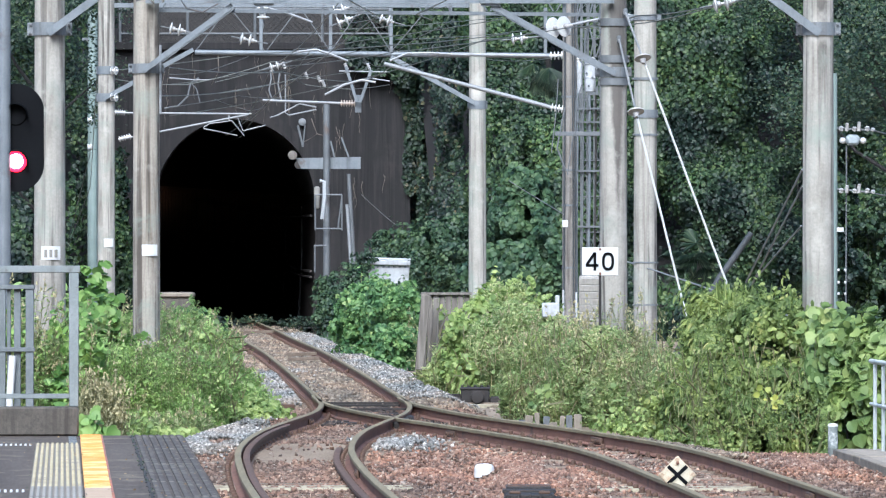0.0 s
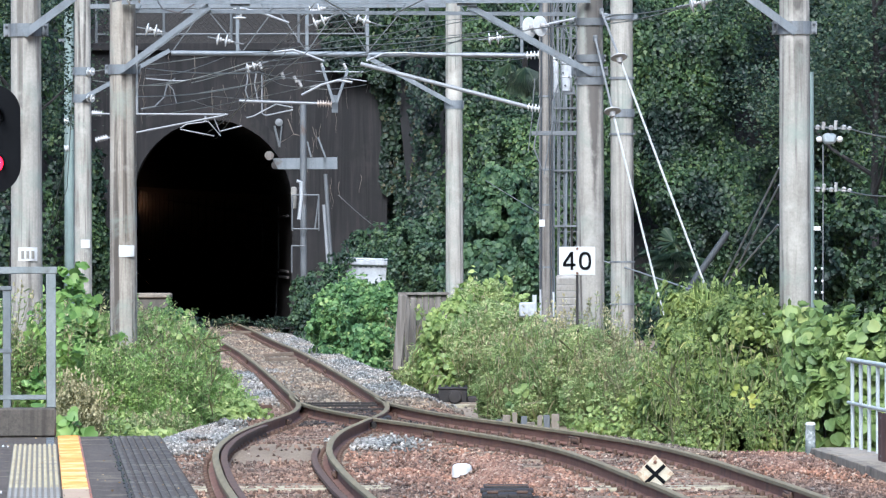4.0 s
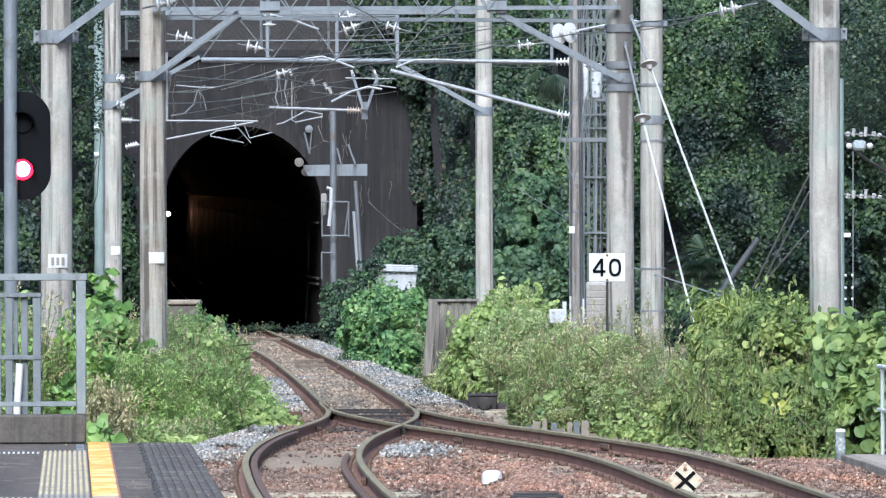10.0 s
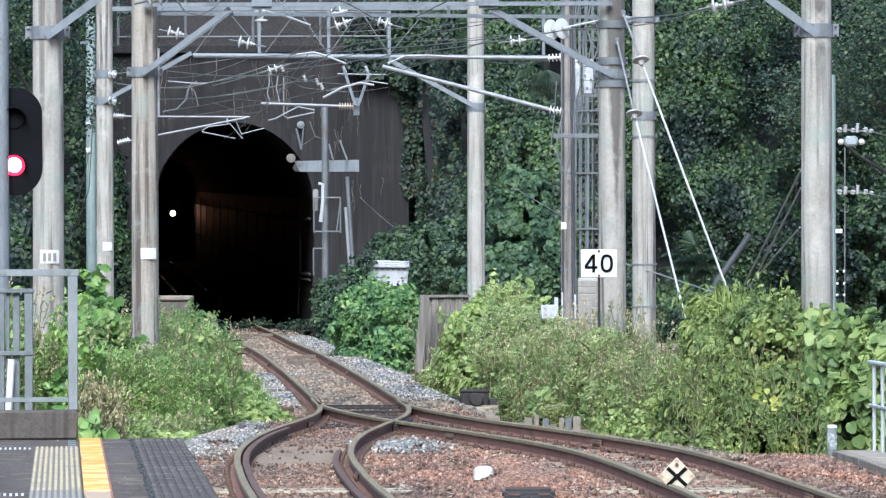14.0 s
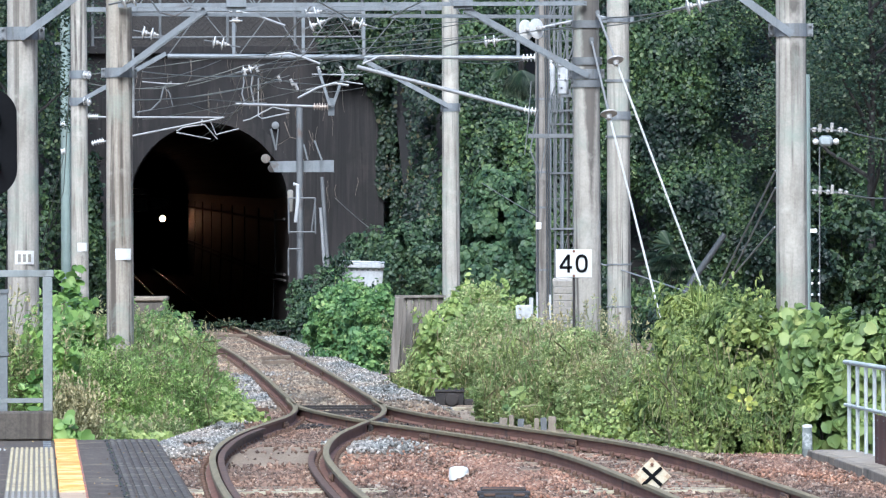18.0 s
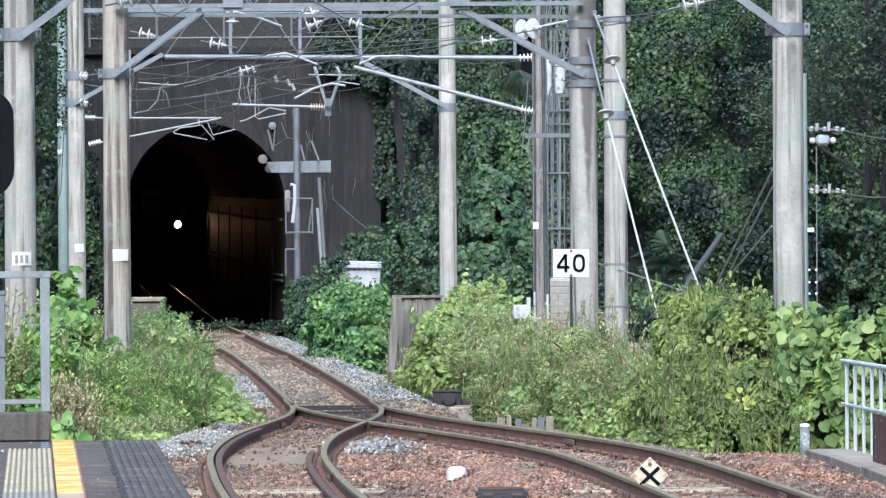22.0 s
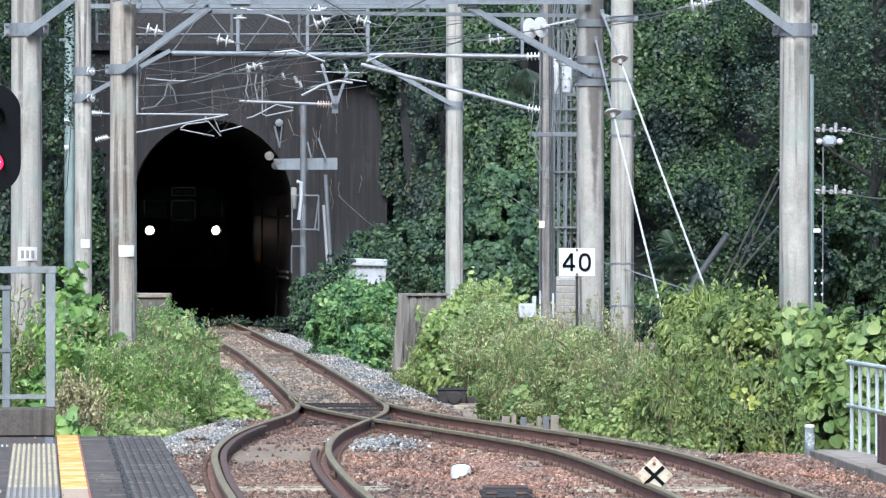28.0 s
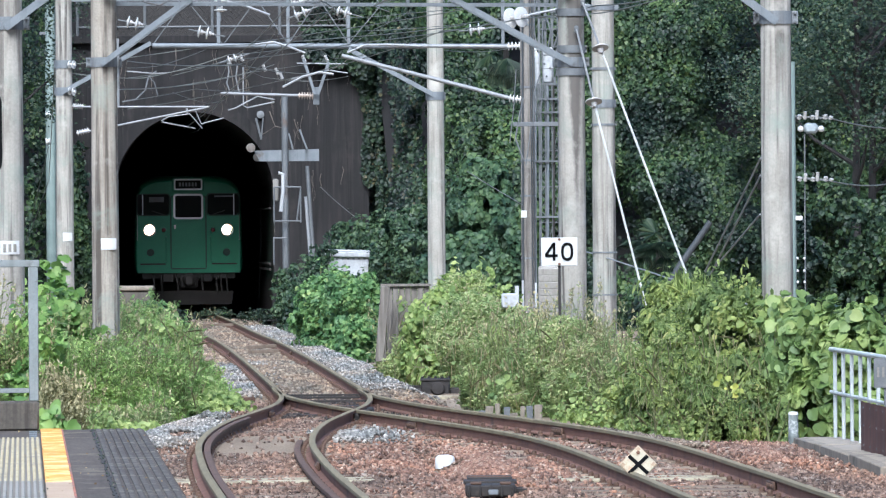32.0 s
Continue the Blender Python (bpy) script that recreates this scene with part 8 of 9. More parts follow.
for k, (x, y, z, h, sp) in enumerate(((10.62, 139.0, 0.0, 9.0, 2.0), (10.075, 136.717, 0.0, 9.5, 2.1), (8.865, 147.802, 0.5, 9.5, 1.9), (11.231, 140.223, 0.0, 9.0, 2.2), (-9.526, 143.913, 0.0, 8.5, 1.5), (-10.821, 140.223, 0.0, 9.0, 1.8))):
    tree("broadleaf tree with bare lower trunk on the bank", x, y, z, h, sp, 60 + k)

# leaning dark trunk and palm on the bank
log = thing("leaning_pipe", "dark pole leaning in the scrub", "leaning pole")
part("pole", Geo().tube([(4.274, 115.13, -0.153), (5.168, 115.13, 1.426), (5.747, 115.13, 2.247)], 0.07, 12, 0.055), "dark_steel", log)


def palm(x, y, z, r, seed, lift=(-0.5, 0.9)):
    rng = np.random.default_rng(seed)
    ob = thing("palm", "windmill palm with fans of narrow leaflets", "palm", (x, y, z))
    part("trunk", Geo().tube([(0.02, 0.3, -0.5), (0.01, 0.1, -0.2), (0, 0, 0)], 0.07, 8), "bark", ob)
    pos, nrm, tip = [], [], []
    vs = []
    for k in range(9):
        a = rng.uniform(0, 2 * math.pi)
        el = rng.uniform(*lift)
        d0 = np.array((math.cos(a) * math.cos(el), math.sin(a) * math.cos(el) * 0.7 - 0.3, math.sin(el)))
        hub = d0 * r * 0.55
        for j in range(22):
            ang = (j - 10.5) * 0.13
            side = np.cross(d0, (0, 0, 1))
            dd = d0 * math.cos(ang) + side * math.sin(ang) + np.array((0, 0, -0.25))
            dd /= np.linalg.norm(dd)
            w = np.cross(dd, (0.2, -1, 0.3))
            w /= np.linalg.norm(w)
            tp = hub + dd * r * 0.7 + np.array((0, 0, -0.12))
            vs.append([hub, hub + dd * r * 0.2 - w * 0.018, hub + dd * r * 0.45 - w * 0.016, tp, hub + dd * r * 0.45 + w * 0.016, hub + dd * r * 0.2 + w * 0.018])
    part("fronds", leaf_mesh("fronds", np.array(vs), "tree_leaf"), "tree_leaf", ob)


palm(2.45, 143.913, 6.38, 0.72, 71, (-1.35, -0.35))
palm(5.405, 130.207, 1.755, 0.7, 72)

# ---- bushes by the tunnel and along the tracks
shrub("shrub", "dark tangled scrub under the trees", "shrub", [((8.9, 134.0, 1.1), (0.8, 0.8, 1.5)), ((9.9, 134.0, 1.45), (0.8, 0.8, 1.45)), ((10.8, 133.5, 1.3), (0.8, 0.8, 1.6)), ((8.5, 134.5, 3.0), (0.5, 0.6, 0.7)), ((9.4, 134.2, 2.7), (0.5, 0.6, 0.5))], 0.12, "vine", 330, seed=110, wild=0.8, droop=0.9, gaps=0.42)
shrub("ivy_mound", "tall leafy vine mound beside the poles", "vine mound", [((1.699, 131.775, 2.172), (0.72, 0.9, 1.35)), ((1.759, 131.775, 3.076), (0.5, 0.7, 0.55)), ((1.44, 130.207, 1.338), (0.85, 0.8, 0.7)), ((2.155, 130.207, 1.576), (0.4, 0.6, 0.9))],
      0.115, "mound_leaf", 460, ROUND, seed=81, wild=0.45, droop=1.0, gaps=0.33)
shrub("shrub", "dark leafy shrub against the bank", "shrub", [((-0.513, 143.913, 1.521), (0.95, 0.8, 0.95)), ((0.079, 143.913, 1.916), (0.75, 0.7, 0.7)), ((-1.12, 145.832, 1.913), (0.55, 0.6, 0.45)), ((0.468, 142.044, 1.269), (0.7, 0.7, 0.8))], 0.092, "dark_bush", 560, seed=82, wild=0.7, gaps=0.36)
shrub("shrub", "tall dark shrub against the portal's far end", "shrub", [((-8.25, 154.5, 1.4), (0.55, 0.6, 1.6)), ((-8.3, 154.5, 3.2), (0.45, 0.5, 1.2)), ((-7.75, 154.5, 0.9), (0.4, 0.5, 1.1))], 0.12, "vine", 420, seed=109, wild=0.7, gaps=0.40)
shrub("shrub", "dark shrub at the tunnel mouth", "shrub", [((-2.324, 147.802, 0.83), (0.66, 0.7, 0.7)), ((-2.56, 145.832, 0.34), (0.48, 0.6, 0.45)), ((-1.878, 147.802, 1.1), (0.45, 0.5, 0.5))], 0.085, "dark_bush", 480, seed=83, wild=0.7, gaps=0.36)
shrub("shrub", "dark sprigs grown over the cabinet", "shrub", [((-1.62, 129.7, 1.62), (0.12, 0.2, 0.26)), ((-1.1, 129.7, 0.96), (0.30, 0.25, 0.14)), ((-0.60, 129.7, 1.25), (0.06, 0.2, 0.25))], 0.085, "dark_bush", 330, seed=108, stems=3)
shrub("shrub", "bright green bush beside the ballast", "shrub", [((-1.489, 121.526, 0.611), (0.65, 0.8, 0.62)), ((-0.913, 118.884, 0.589), (0.6, 0.8, 0.62)), ((-1.711, 121.526, 0.278), (0.5, 0.6, 0.3)), ((-0.884, 115.13, 0.163), (0.45, 0.7, 0.35)), ((-1.409, 124.288, 0.918), (0.4, 0.5, 0.4))], 0.088, "bright_bush", 620, seed=84, wild=0.75, gaps=0.40)
PALE = [((0.18, 95.4, 0.12), (0.34, 0.5, 0.52)), ((-0.02, 95.4, -0.05), (0.28, 0.4, 0.30)), ((0.411, 97.655, 0.457), (0.75, 0.9, 0.65)), ((0.946, 97.655, 0.68), (0.6, 1.0, 0.68)), ((0.055, 99.431, 0.155), (0.5, 0.8, 0.4)), ((0.589, 97.655, 0.145), (0.7, 0.8, 0.42)), ((1.237, 92.69, 0.456), (0.7, 1.0, 0.65))]
shrub("weed_patch", "pale tangled weeds beside the ballast", "weeds", PALE, 0.06, "weed", 1200, WEED, -0.3, seed=85, wild=1.0, kind="stuff", stems=0)
weed_stand("tall pale weeds and grass beside the ballast", PALE, 1100, 24, 0.105, "weed", 185)
shrub("vine_patch", "yellow-green vine climbing over the weeds", "vine", [((0.596, 95.942, 0.661), (0.52, 0.7, 0.50)), ((0.24, 95.2, 0.45), (0.26, 0.4, 0.42)), ((0.946, 97.655, 1.038), (0.40, 0.5, 0.36)), ((1.425, 96.791, 0.87), (0.35, 0.4, 0.3)), ((0.72, 94.9, 0.28), (0.45, 0.4, 0.42)), ((0.32, 94.9, 0.05), (0.3, 0.3, 0.3))], 0.095, "pale_creeper", 400, seed=95, kind="stuff")
TALL = [((1.662, 84.134, 0.3), (0.8, 1.0, 0.62)), ((2.119, 81.018, 0.33), (0.75, 1.0, 0.56)), ((2.507, 79.256, 0.151), (0.6, 0.9, 0.54)), ((1.364, 84.786, 0.092), (0.6, 0.6, 0.45)), ((2.044, 81.018, 0.033), (0.9, 0.6, 0.4)), ((2.8, 75.43, 0.072), (0.5, 0.9, 0.55))]
shrub("weed_patch", "tall pale weeds along the track", "weeds", TALL, 0.055, "weed", 1100, WEED, -0.3, seed=86, wild=1.0, kind="stuff", stems=0)
weed_stand("tall pale weeds with dry brown stalks along the track", TALL, 1900, 26, 0.090, "weed", 186, plume=0.4, slim=0.8, rise=0.55)
weed_stand("sparse tall seeding weeds above the rest", [((1.75, 81.5, 0.45), (0.6, 0.8, 0.80)), ((2.30, 80.8, 0.45), (0.6, 0.8, 0.95)), ((2.75, 78.5, 0.25), (0.4, 0.8, 0.75))], 150, 20, 0.07, "weed", 187, slim=0.8, plume=0.7)
CREEPER = [((3.307, 72.916, 0.807), (0.46, 0.9, 0.65)), ((3.592, 71.956, 0.692), (0.6, 0.9, 0.72)), ((4, 71.022, 0.71), (0.6, 0.9, 0.66)), ((3.286, 71.022, 0.191), (0.6, 0.8, 0.5)), ((3.885, 70.111, 0.215), (0.65, 0.8, 0.45)), ((3.12, 72.916, 1.207), (0.2, 0.4, 0.3)), ((2.803, 71.956, 0.034), (0.4, 0.6, 0.32))]
creeper = shrub("weed_patch", "mixed creeper and weeds hanging over the ballast", "weeds", CREEPER, 0.060, "creeper", 420, seed=87, wild=0.8, kind="stuff", stems=14, gaps=0.36)
single_leaves(creeper, CREEPER, 0.10, "creeper", 170, 203)
shrub("weed_patch", "long drooping leaves hanging in the creeper", "weeds", CREEPER, 0.120, "creeper", 800, WEED, 1.7, seed=107, wild=0.6, kind="stuff", stems=6, gaps=0.36)
shrub("weed_patch", "pale fine weeds growing through the creeper", "weeds", [((2.923, 70.111, 0.664), (0.4, 0.4, 0.5)), ((3.83, 71.486, 1.224), (0.5, 0.4, 0.3)), ((3.267, 67.934, 0.15), (0.5, 0.3, 0.28)), ((3.902, 67.1, 0.174), (0.4, 0.3, 0.3))],
      0.055, "creeper", 300, WEED, -0.4, seed=101, wild=1.0, kind="stuff", stems=12)
KUDZU = [((4.55, 69.224, 0.60), (0.42, 0.8, 0.56)), ((4.93, 68.359, 0.60), (0.46, 0.8, 0.56)), ((4.6, 68.0, 0.10), (0.34, 0.6, 0.46)), ((5.35, 68.359, 0.42), (0.6, 0.8, 0.54)), ((4.36, 70.111, 0.74), (0.24, 0.5, 0.38)), ((4.95, 67.9, 0.0), (0.5, 0.6, 0.44))]
kudzu = shrub("kudzu_patch", "large pale round kudzu leaves over the bank", "kudzu", KUDZU, 0.124, "kudzu", 480, ROUND, seed=88, wild=0.55, droop=0.9, kind="stuff", stems=10, gaps=0.32)
single_leaves(kudzu, KUDZU, 0.135, "kudzu", 290, 202)
MOUND = [((-4.527, 84.786, 0.557), (0.6, 0.9, 0.66)), ((-3.772, 86.121, 0.50), (0.62, 1.0, 0.68)), ((-3.288, 82.859, 0.38), (0.55, 1.0, 0.60)), ((-4.198, 86.804, 0.50), (0.5, 0.8, 0.5)), ((-4.166, 75.43, 0.279), (0.5, 0.9, 0.6)), ((-3.69, 77.024, 0.17), (0.8, 1.0, 0.5)), ((-3.171, 78.124, 0.107), (0.6, 1.0, 0.36)), ((-4.886, 78.124, 0.571), (0.7, 1.0, 0.7)), ((-5.457, 78.124, 0.571), (0.6, 1.0, 0.7)), ((-3.743, 73.901, 0.316), (0.6, 0.5, 0.5)), ((-3.178, 74.913, 0.292), (0.6, 0.5, 0.42)), ((-3.5, 75.954, 0.419), (0.75, 0.6, 0.38)), ((-2.95, 83.0, 0.0), (0.50, 1.2, 0.42)), ((-2.62, 82.0, -0.2), (0.40, 1.2, 0.26)), ((-3.25, 79.5, 0.15), (0.55, 1.2, 0.55)), ((-4.0, 74.2, 0.0), (0.6, 0.5, 0.32)), ((-3.4, 73.8, 0.0), (0.6, 0.5, 0.30)), ((-4.1, 74.6, 0.1), (0.42, 0.5, 0.50))]
shrub("weed_patch", "weeds and low vines beside the platform end", "weeds", MOUND, 0.06, "green_weed", 380, WEED, -0.3, seed=89, wild=1.0, kind="stuff", stems=0)
weed_stand("tall fresh weeds and grass beside the platform end", MOUND, 5600, 30, 0.090, "green_weed", 189, slim=0.6, rise=0.75, plume=0.12)
weed_stand("sparse seeding grass along the top of the weeds", [((-3.85, 85.0, 0.35), (0.40, 0.6, 0.80)), ((-3.35, 83.0, 0.25), (0.40, 0.6, 0.75)), ((-4.6, 84.0, 0.4), (0.5, 0.6, 0.85))], 240, 14, 0.085, "weed", 198, slim=0.5, rise=0.8, plume=0.8)
weed_stand("pale grass at the foot of the weeds", [((-4.0, 72.0, -0.22), (0.35, 0.4, 0.24)), ((-3.5, 72.4, -0.22), (0.45, 0.4, 0.22)), ((-3.05, 73.2, -0.22), (0.4, 0.5, 0.2))], 420, 14, 0.10, "weed", 199, slim=0.6, rise=0.6, plume=0.3)
shrub("vine_patch", "broad green leaves climbing the weeds", "vine", [((-4.386, 76.5, 1.071), (0.30, 0.6, 0.42)), ((-4.743, 76.5, 0.857), (0.35, 0.6, 0.5)), ((-4.35, 75.5, 0.55), (0.26, 0.5, 0.45)), ((-5.386, 78.124, 0.714), (0.4, 0.6, 0.5)), ((-4.02, 75.0, 0.80), (0.22, 0.4, 0.30))], 0.135, "broad_vine", 130, ROUND, seed=90, kind="stuff", gaps=0.38)
shrub("vine_patch", "light green vine leaves scattered over the weeds", "vine", [((-3.527, 83.491, 0.72), (0.36, 0.5, 0.36)), ((-3.658, 74.913, 0.497), (0.4, 0.4, 0.3)), ((-3.072, 79.256, 0.549), (0.36, 0.5, 0.35)), ((-4.096, 74.913, 0.84), (0.26, 0.4, 0.42))], 0.065, "kudzu", 150, seed=96, kind="stuff", stems=6)
shrub("vine_patch", "fresh low creeper spreading over the gravel", "vine", [((-2.921, 78.124, -0.114), (0.45, 1.6, 0.15)), ((-2.532, 78.686, -0.13), (0.40, 1.5, 0.12)), ((-2.23, 78.686, -0.166), (0.25, 1.0, 0.08)), ((-3.166, 75.43, -0.134), (0.45, 1.2, 0.15)), ((-2.838, 84.134, -0.115), (0.30, 1.5, 0.15)), ((-3.405, 73.901, -0.157), (0.4, 1.0, 0.14)), ((-3.85, 71.9, -0.25), (0.35, 0.5, 0.14)), ((-3.3, 72.3, -0.25), (0.4, 0.6, 0.14))], 0.075, "pale_creeper", 900, seed=91, kind="stuff", stems=2, wild=0.6, droop=0.2)
RAILSIDE = [((-3.729, 64.337, 0.80), (0.22, 0.4, 0.46)), ((-4.042, 65.103, 0.767), (0.25, 0.4, 0.46)), ((-3.906, 64.337, 0.429), (0.35, 0.4, 0.3)), ((-4.259, 64.337, 0.547), (0.3, 0.4, 0.4)), ((-4.494, 64.337, 0.724), (0.25, 0.4, 0.4))]
shrub("vine_patch", "tangled vine and weeds behind the railing", "vine", RAILSIDE, 0.085, "broad_vine", 240, seed=102, kind="stuff", stems=4, wild=0.8, gaps=0.42)
weed_stand("tall weeds behind the railing", RAILSIDE, 260, 22, 0.10, "green_weed", 190, slim=0.9, plume=0.15)
weed_stand("tall pale seeding weeds behind the railing", [((-4.34, 64.6, 0.95), (0.16, 0.3, 0.72)), ((-4.22, 64.4, 0.55), (0.18, 0.3, 0.6))], 110, 26, 0.10, "weed", 200, slim=0.8, plume=0.6)
shrub("vine_patch", "large round leaves at the foot of the weeds", "vine", [((-3.55, 61.6, 0.10), (0.09, 0.1, 0.10)), ((-3.48, 61.6, 0.02), (0.08, 0.1, 0.08))], 0.13, "broad_vine", 90, ROUND, seed=201, kind="stuff", stems=2)
weed_stand("wispy dry brown weeds beside the platform end", [((-3.54, 62.3, 0.15), (0.13, 0.2, 0.60)), ((-3.40, 62.3, 0.10), (0.13, 0.2, 0.48)), ((-3.47, 62.1, -0.05), (0.18, 0.2, 0.45))], 360, 60, 0.062, "dry_green", 197, slim=0.45, plume=0.9)
shrub("weed_patch", "low weeds at the mound's tunnel side", "weeds", [((-4.127, 99.431, 0.62), (0.5, 1.5, 0.35)), ((-3.99, 104.165, 0.45), (0.30, 1.2, 0.22)), ((-3.847, 92.69, 0.58), (0.7, 1.2, 0.4))], 0.075, "bush", 700, seed=92, kind="stuff")

shrub("vine_patch", "fresh low creeper along the ballast edge", "vine", [((2.20, 76.2, -0.18), (0.35, 0.5, 0.08)), ((2.558, 74.404, -0.199), (0.5, 0.5, 0.12)), ((3.053, 72.433, -0.191), (0.45, 0.5, 0.12)), ((2.85, 71.0, -0.20), (0.40, 0.5, 0.12)), ((3.20, 69.9, -0.20), (0.35, 0.4, 0.12))], 0.055, "pale_creeper", 300, seed=93, kind="stuff", stems=2)
shrub("weed_patch", "low green fringe at the tunnel mouth", "weeds", [((-3.577, 154.047, 0.015), (0.55, 0.6, 0.08)), ((-4.806, 157.372, 0.057), (0.5, 0.4, 0.05)), ((-5.62, 154.047, 0.015), (0.4, 0.5, 0.08))], 0.045, "shade_vine", 420, seed=94, kind="stuff", stems=1, floor=-0.25)
def scattered(label, spots, size, mat, shape, seed):
    """A few single leaves over the face of a bush."""
    rng = np.random.default_rng(seed)
    ps = [np.stack([cx + rng.normal(0, rx, n), cy + rng.normal(0, 0.05, n), cz + rng.normal(0, rz, n)], -1) for cx, cy, cz, rx, rz, n in spots]
    p = np.concatenate(ps)
    v = leaf_array(rng, p, np.tile((-0.1, -1.0, 0.5), (len(p), 1)), size, shape, 0.9, 0.4)
    return tagged(new("vine_leaves", leaf_mesh("vine_leaves", v, mat)), label, "leaves", kind="stuff")


scattered("a few yellowed vine leaves", [(*(3.42, 66.9, 0.46), 0.05, 0.035, 5), (*(3.66, 66.9, 0.36), 0.05, 0.05, 7)], 0.075, "yellow_leaf", LEAF, 105)
scattered("single broad leaves among the weeds", [(*(1.213, 77.57, 0.228), 0.10, 0.06, 7), (*(1.091, 76.485, 0.058), 0.05, 0.03, 3), (*(0.371, 88.205, 0.374), 0.12, 0.10, 8), (*(2.096, 74.913, 0.223), 0.25, 0.12, 6)], 0.07, "kudzu", ROUND, 106)
# grass blades and seed heads standing out of the weeds
rng = np.random.default_rng(99)
vs = []
for cx, cy, cz, rx, ry, cnt, ln in ((3.40, 72.2, 1.42, 0.20, 0.4, 150, 0.34), (3.90, 72.2, 1.34, 0.30, 0.4, 220, 0.36), (1.954, 83.0, 0.75, 0.9, 0.7, 260, 0.28), (0.857, 97.0, 0.95, 1.0, 0.7, 120, 0.24), (-3.6, 77.0, 0.72, 1.1, 0.5, 160, 0.22), (3.605, 69.2, 0.50, 1.0, 0.3, 110, 0.20)):
    p = np.stack([cx + rng.uniform(-rx, rx, cnt), cy + rng.uniform(-ry, ry, cnt), cz + rng.uniform(-0.3, 0.12, cnt) - ln * 0.3], -1)
    vs.append(leaf_array(rng, p, np.tile((0, -1.0, 0.3), (cnt, 1)), ln, BLADE * np.array((1.1, 1, 1)), -1.8, 0.6))
dry = []
for cx, cy, cz, rx, ry, cnt in ((*(1.855, 79.256, 0.549), 1.0, 0.5, 260), (*(0.967, 91.145, 0.4), 1.1, 0.5, 170), (*(-3.545, 75.43, 0.624), 1.1, 0.5, 420), (*(3.456, 69.224, 0.55), 1.0, 0.4, 260), (*(2.575, 74.913, 0.566), 0.4, 0.4, 110)):
    p = np.stack([cx + rng.uniform(-rx, rx, cnt), cy + rng.uniform(-ry, ry, cnt), cz + rng.uniform(-0.75, 0.35, cnt)], -1)
    dry.append(leaf_array(rng, p, np.tile((0, -1.0, 0.3), (cnt, 1)), 0.24, BLADE * np.array((0.5, 1, 1)), -3.0, 0.5))
tagged(new("dry_stalks", leaf_mesh("dry_stalks", np.concatenate(dry), "dry")), "thin dry brown stalks among the weeds", "stalks", kind="stuff")
tagged(new("tall_grass", leaf_mesh("tall_grass", np.concatenate(vs), "pale_creeper")), "tall thin grass blades among the weeds", "grass", kind="stuff")

# ---------------------------------------------------------------- loose ballast stones
STONE = np.array([(1, 0, 0), (-1, 0, 0), (0, 1, 0), (0, -1, 0), (0, 0, 1), (0, 0, -1)], float) * 0.5
STONE_F = np.array([(0, 2, 4), (2, 1, 4), (1, 3, 4), (3, 0, 4), (2, 0, 5), (1, 2, 5), (3, 1, 5), (0, 3, 5)])


def stones(rng, x, y, z, size):
    n = len(x)
    v = STONE[None] * rng.uniform(0.6, 1.25, (n, 6, 1)) * (size * rng.uniform(0.6, 1.3, n))[:, None, None] * np.array([1.15, 1.15, 0.8])
    q = rng.normal(0, 1, (n, 4))
    q /= np.linalg.norm(q, axis=1)[:, None]
    w, a, b, c = q.T
    R = np.stack([1 - 2 * (b * b + c * c), 2 * (a * b - c * w), 2 * (a * c + b * w), 2 * (a * b + c * w), 1 - 2 * (a * a + c * c), 2 * (b * c - a * w), 2 * (a * c - b * w), 2 * (b * c + a * w), 1 - 2 * (a * a + b * b)], -1).reshape(-1, 3, 3)
    return np.einsum("nij,nkj->nki", R, v) + np.stack([x, y, z], -1)[:, None]


def off_rail(x, y):
    ok = np.ones(len(x), bool)
    for line, hi in ((left_at, 400), (right_at, 80)):
        for side in (-0.566, 0.566):
            ok &= ~((np.abs(x - line(y) - side) < 0.15) & (y < hi))
    return ok


def stone_bed(name, label, mat, xs, ys, size, lift=0.0, seed=0):
    rng = np.random.default_rng(seed)
    ok = off_rail(xs, ys)
    xs, ys = xs[ok], ys[ok]
    z = ground_height(xs, ys) + rng.uniform(-0.3, 0.35, len(xs)) * size + lift
    v = stones(rng, xs, ys, z, size)
    f = (np.arange(len(xs))[:, None, None] * 6 + STONE_F[None]).reshape(-1, 3)
    return tagged(new(name, raw_mesh(name, v.reshape(-1, 3), f, mat)), label, "ballast", kind="stuff")


rng = np.random.default_rng(7)
n = 175000
y = 47 + 36 * rng.random(n) ** 1.25
x = rng.uniform(-3.2, 5.2, n)
near_line = np.minimum(np.abs(x - left_at(y)), np.abs(x - right_at(y)))
ok = (near_line < 1.9) & (x > -2.9) | (x > right_at(y)) & (near_line < 3.0) & (y < 76)
# bare tan dirt shows in worn patches
bare = 1.7 * np.exp(-((y - 65.4) / 3.0) ** 4 - ((x - left_at(y)) / 0.52) ** 4) + 1.1 * np.exp(-((y - 96.0) / 12.0) ** 2 - ((x - left_at(y)) / 0.5) ** 4) + 0.5 * (field(x, y * 0.25, 0.5, 12, 2) - 0.5)
ok &= rng.random(n) > np.clip(bare * 1.1, 0, 0.975)
slot = (y + 20.3) % 0.61
ok &= ~(((slot < 0.115) | (slot > 0.495)) & (near_line < 1.0) & ((y < 58) | (np.abs(x - left_at(y)) > 0.95)) & (rng.random(n) < 0.72))
ok &= ~((y > 55.6) & (y < 56.9) & (near_line < 0.9) & (rng.random(n) < 0.62))
bed = stone_bed("ballast", "rust-brown broken ballast stones between the rails", "stones", x[ok], y[ok], 0.049, seed=8)
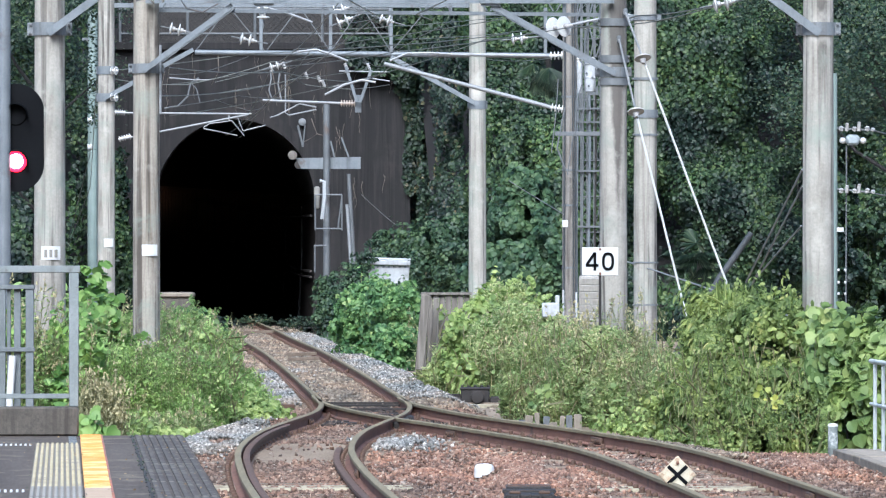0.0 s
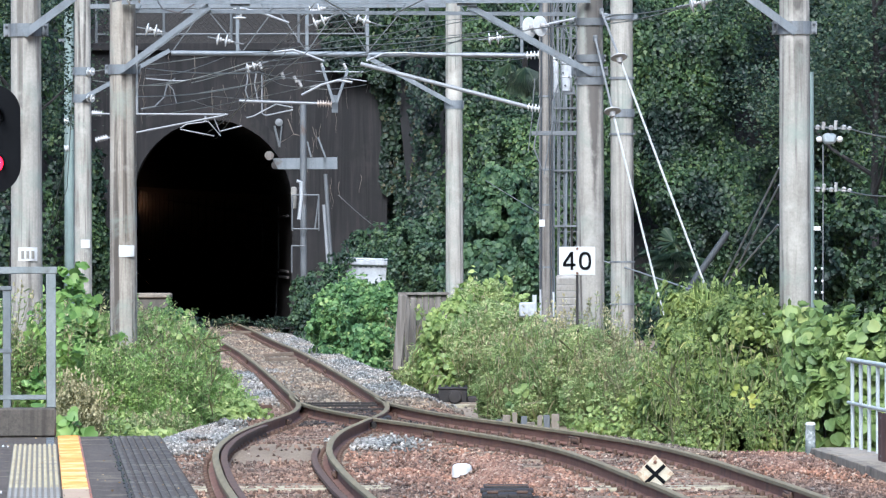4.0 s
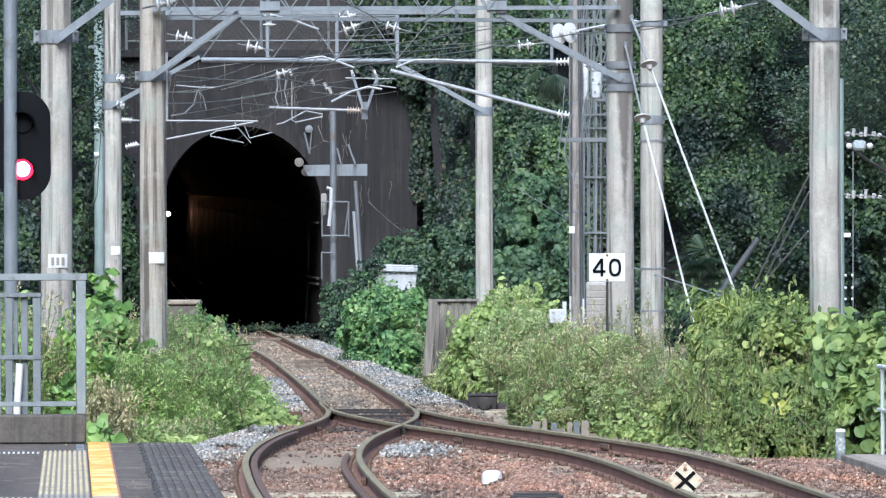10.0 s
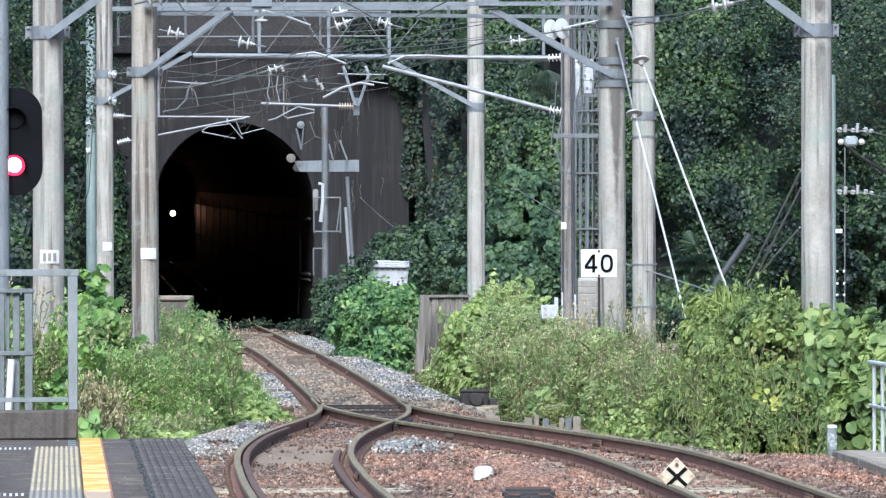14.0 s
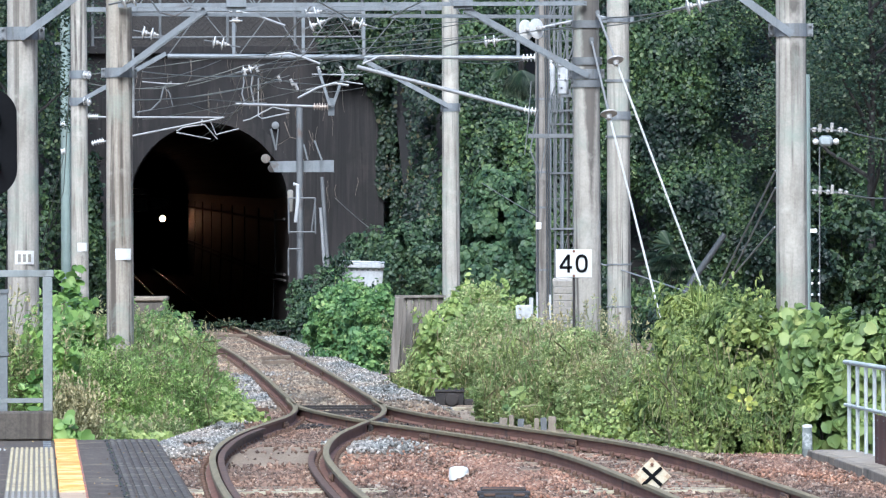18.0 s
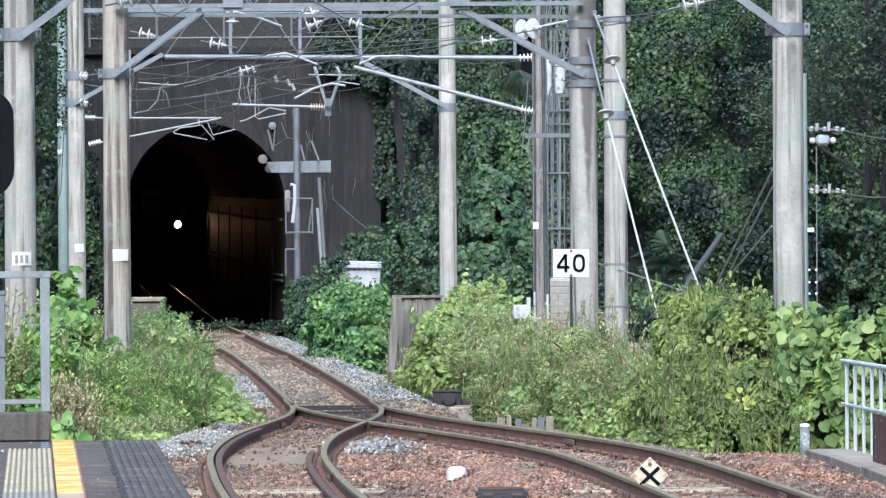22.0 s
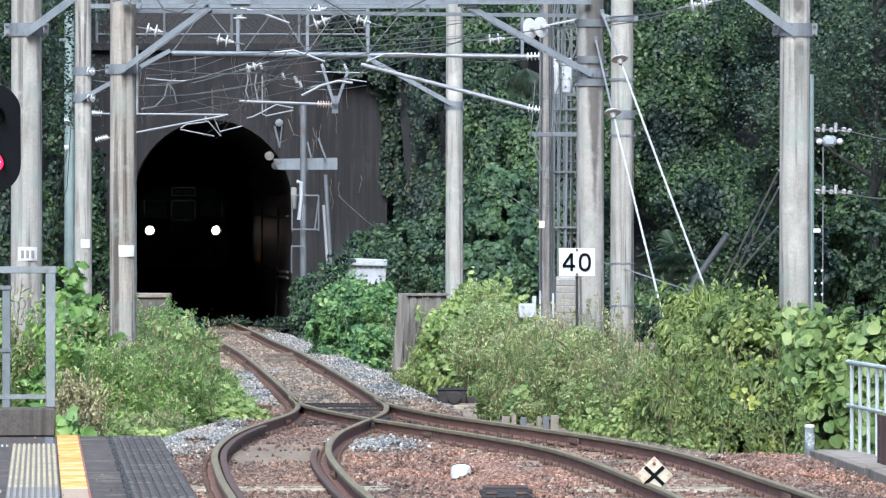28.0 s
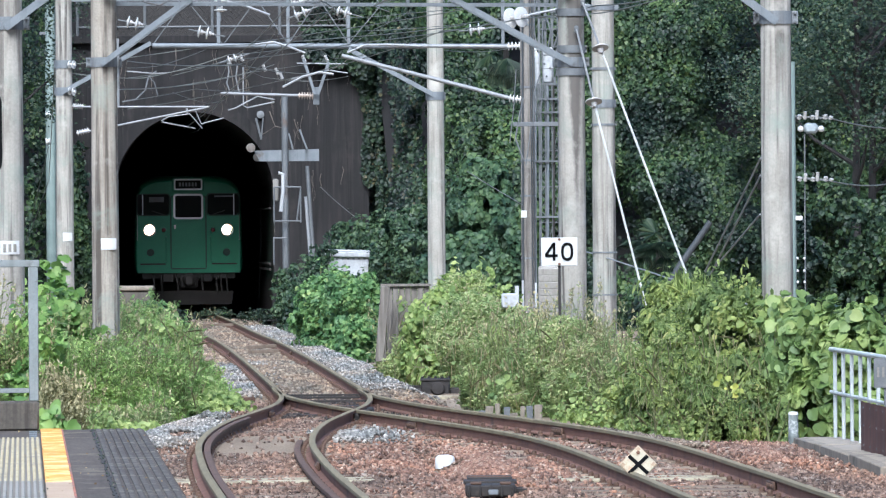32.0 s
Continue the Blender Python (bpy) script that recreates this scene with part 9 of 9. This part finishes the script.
# the nearest stones lie loose on top, each a piece of its own
rng8 = np.random.default_rng(14)
forms = [raw_mesh("stone", stones(rng8, np.zeros(1), np.zeros(1), np.zeros(1), 0.062)[0], STONE_F, "stones") for _ in range(12)]
lx, ly = rng8.uniform(-1.6, 3.6, 700), rng8.uniform(53.5, 58.5, 700)
near = off_rail(lx, ly) & (np.minimum(np.abs(lx - left_at(ly)), np.abs(lx - right_at(ly))) < 1.6)
lz = ground_height(lx, ly)
for i in np.where(near)[0][:290]:
    stone = part("stone", forms[i % 12], None, bed)
    stone.matrix_basis = pose(lx[i], ly[i], lz[i] + 0.015, 0, 0, rng8.uniform(0, 360))
n = 26000
y = rng.uniform(82, 162, n)
x = left_at(y) + rng.normal(0, 0.8, n)
stone_bed("ballast", "dusty tan ballast stones towards the tunnel", "tan_stones", x, y, 0.065, seed=9)


def patch(cx, cy, rx, ry, n):
    a, r = rng.uniform(0, 2 * math.pi, n), np.abs(rng.normal(0, 0.55, n))
    px, py = cx + rx * r * np.cos(a), cy + ry * r * np.sin(a)
    k = field(px, py * 0.22, 0.28, 15, 2) > 0.29 + 0.12 * r
    return px[k], py[k]


ps = [patch(-2.62, 71.5, 0.50, 6.5, 13000), patch(-2.60, 88, 0.50, 9.0, 17000), patch(-2.75, 102, 0.42, 4.0, 2600), patch(-0.52, 67.8, 0.50, 2.0, 1700)]
yy = rng.uniform(88, 148, 9000)
ps.append((left_at(yy) + 1.2 + 0.42 * rng.normal(0, 1, 9000).clip(-1.3, 1.6), yy))
x, y = (np.concatenate([p[i] for p in ps]) for i in (0, 1))
stone_bed("fresh_ballast", "patches of fresh grey ballast stones", "grey_stones", x, y, 0.045, 0.045, seed=10)

px, py = (np.concatenate(q) for q in zip(patch(3.75, 63.5, 0.75, 5.0, 5200), patch(0.7, 60.0, 1.6, 7.0, 15000)))
k = ((px - right_at(py) > 0.75) | (px - left_at(py) > 0.7) & (px < 2.6)) & (np.hypot(px - 0.41, (py - 61.1) * 0.4) > 0.2)
stone_bed("red_ballast", "rust-red ballast stones between the tracks and beside the kerb", "red_stones", px[k], py[k], 0.042, 0.025, seed=12)
n = 2600
py = rng.uniform(63.5, 70.5, n)
px = right_at(py) + 0.85 + 0.5 * rng.random(n)
k = px < 3.35
stone_bed("gravel_strip", "pale dusty gravel and litter under the creeper", "tan_stones", px[k], py[k], 0.040, 0.06, seed=13)
n = 5200
y = 79.0 + 3.2 * rng.normal(0, 1, n).clip(-1.5, 1.6)
x = left_at(y) + 0.35 + 0.55 * rng.normal(0, 1, n).clip(-1.6, 1.6)
y = np.concatenate([y, 75.2 + 1.3 * rng.normal(0, 1, 1500).clip(-1.5, 1.5)])
x = np.concatenate([x, left_at(y[n:]) + 0.05 + 0.3 * rng.normal(0, 1, 1500).clip(-1.5, 1.5)])
k = field(x, y * 0.25, 0.35, 19, 2) > 0.42
stone_bed("oily_ballast", "oil-blackened stones round the track points", "oily_stones", x[k], y[k], 0.045, 0.02, seed=11)

# tiny moss and weeds along the platform joints
rng = np.random.default_rng(78)
n = 90
jx = np.where(rng.random(n) < 0.55, -0.378, np.where(rng.random(n) < 0.5, -0.752, -1.06)) + rng.normal(0, 0.010, n)
p = np.stack([jx, END - 0.3 - 11 * rng.random(n) ** 1.2, np.full(n, 0.014)], -1)
moss = new("moss", leaf_mesh("moss", leaf_array(rng, p, np.tile((0, -0.6, 0.8), (n, 1)), 0.014, WEED, -0.8, 0.7), "dark_bush"))
moss.matrix_basis = pose(0.87, 0, 0.70, 0, 0, 3.52)
tagged(moss, "tiny weeds and moss in the platform joints", "moss", kind="stuff")

# dead leaves and grit on the platform
rng = np.random.default_rng(77)
n = 120
p = np.stack([rng.uniform(-2.4, -0.02, n), 44.3 - 13 * rng.random(n), np.full(n, 0.012)], -1)
lit = new("leaf_litter", leaf_mesh("leaf_litter", leaf_array(rng, p, np.tile((0, -0.3, 1.0), (n, 1)), 0.016, LEAF, 0.0, 0.3), "dead_leaf"))
lit.matrix_basis = pose(0.87, 0, 0.70, 0, 0, 3.52)
tagged(lit, "dry brown leaf litter on the platform", "leaf litter", kind="stuff")


def motions():
    walk(train, [(t, train_pose(d)) for t, d in TRAIN_ROWS])
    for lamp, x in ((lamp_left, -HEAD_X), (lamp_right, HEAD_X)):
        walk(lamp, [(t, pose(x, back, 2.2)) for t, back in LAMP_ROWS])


motions()
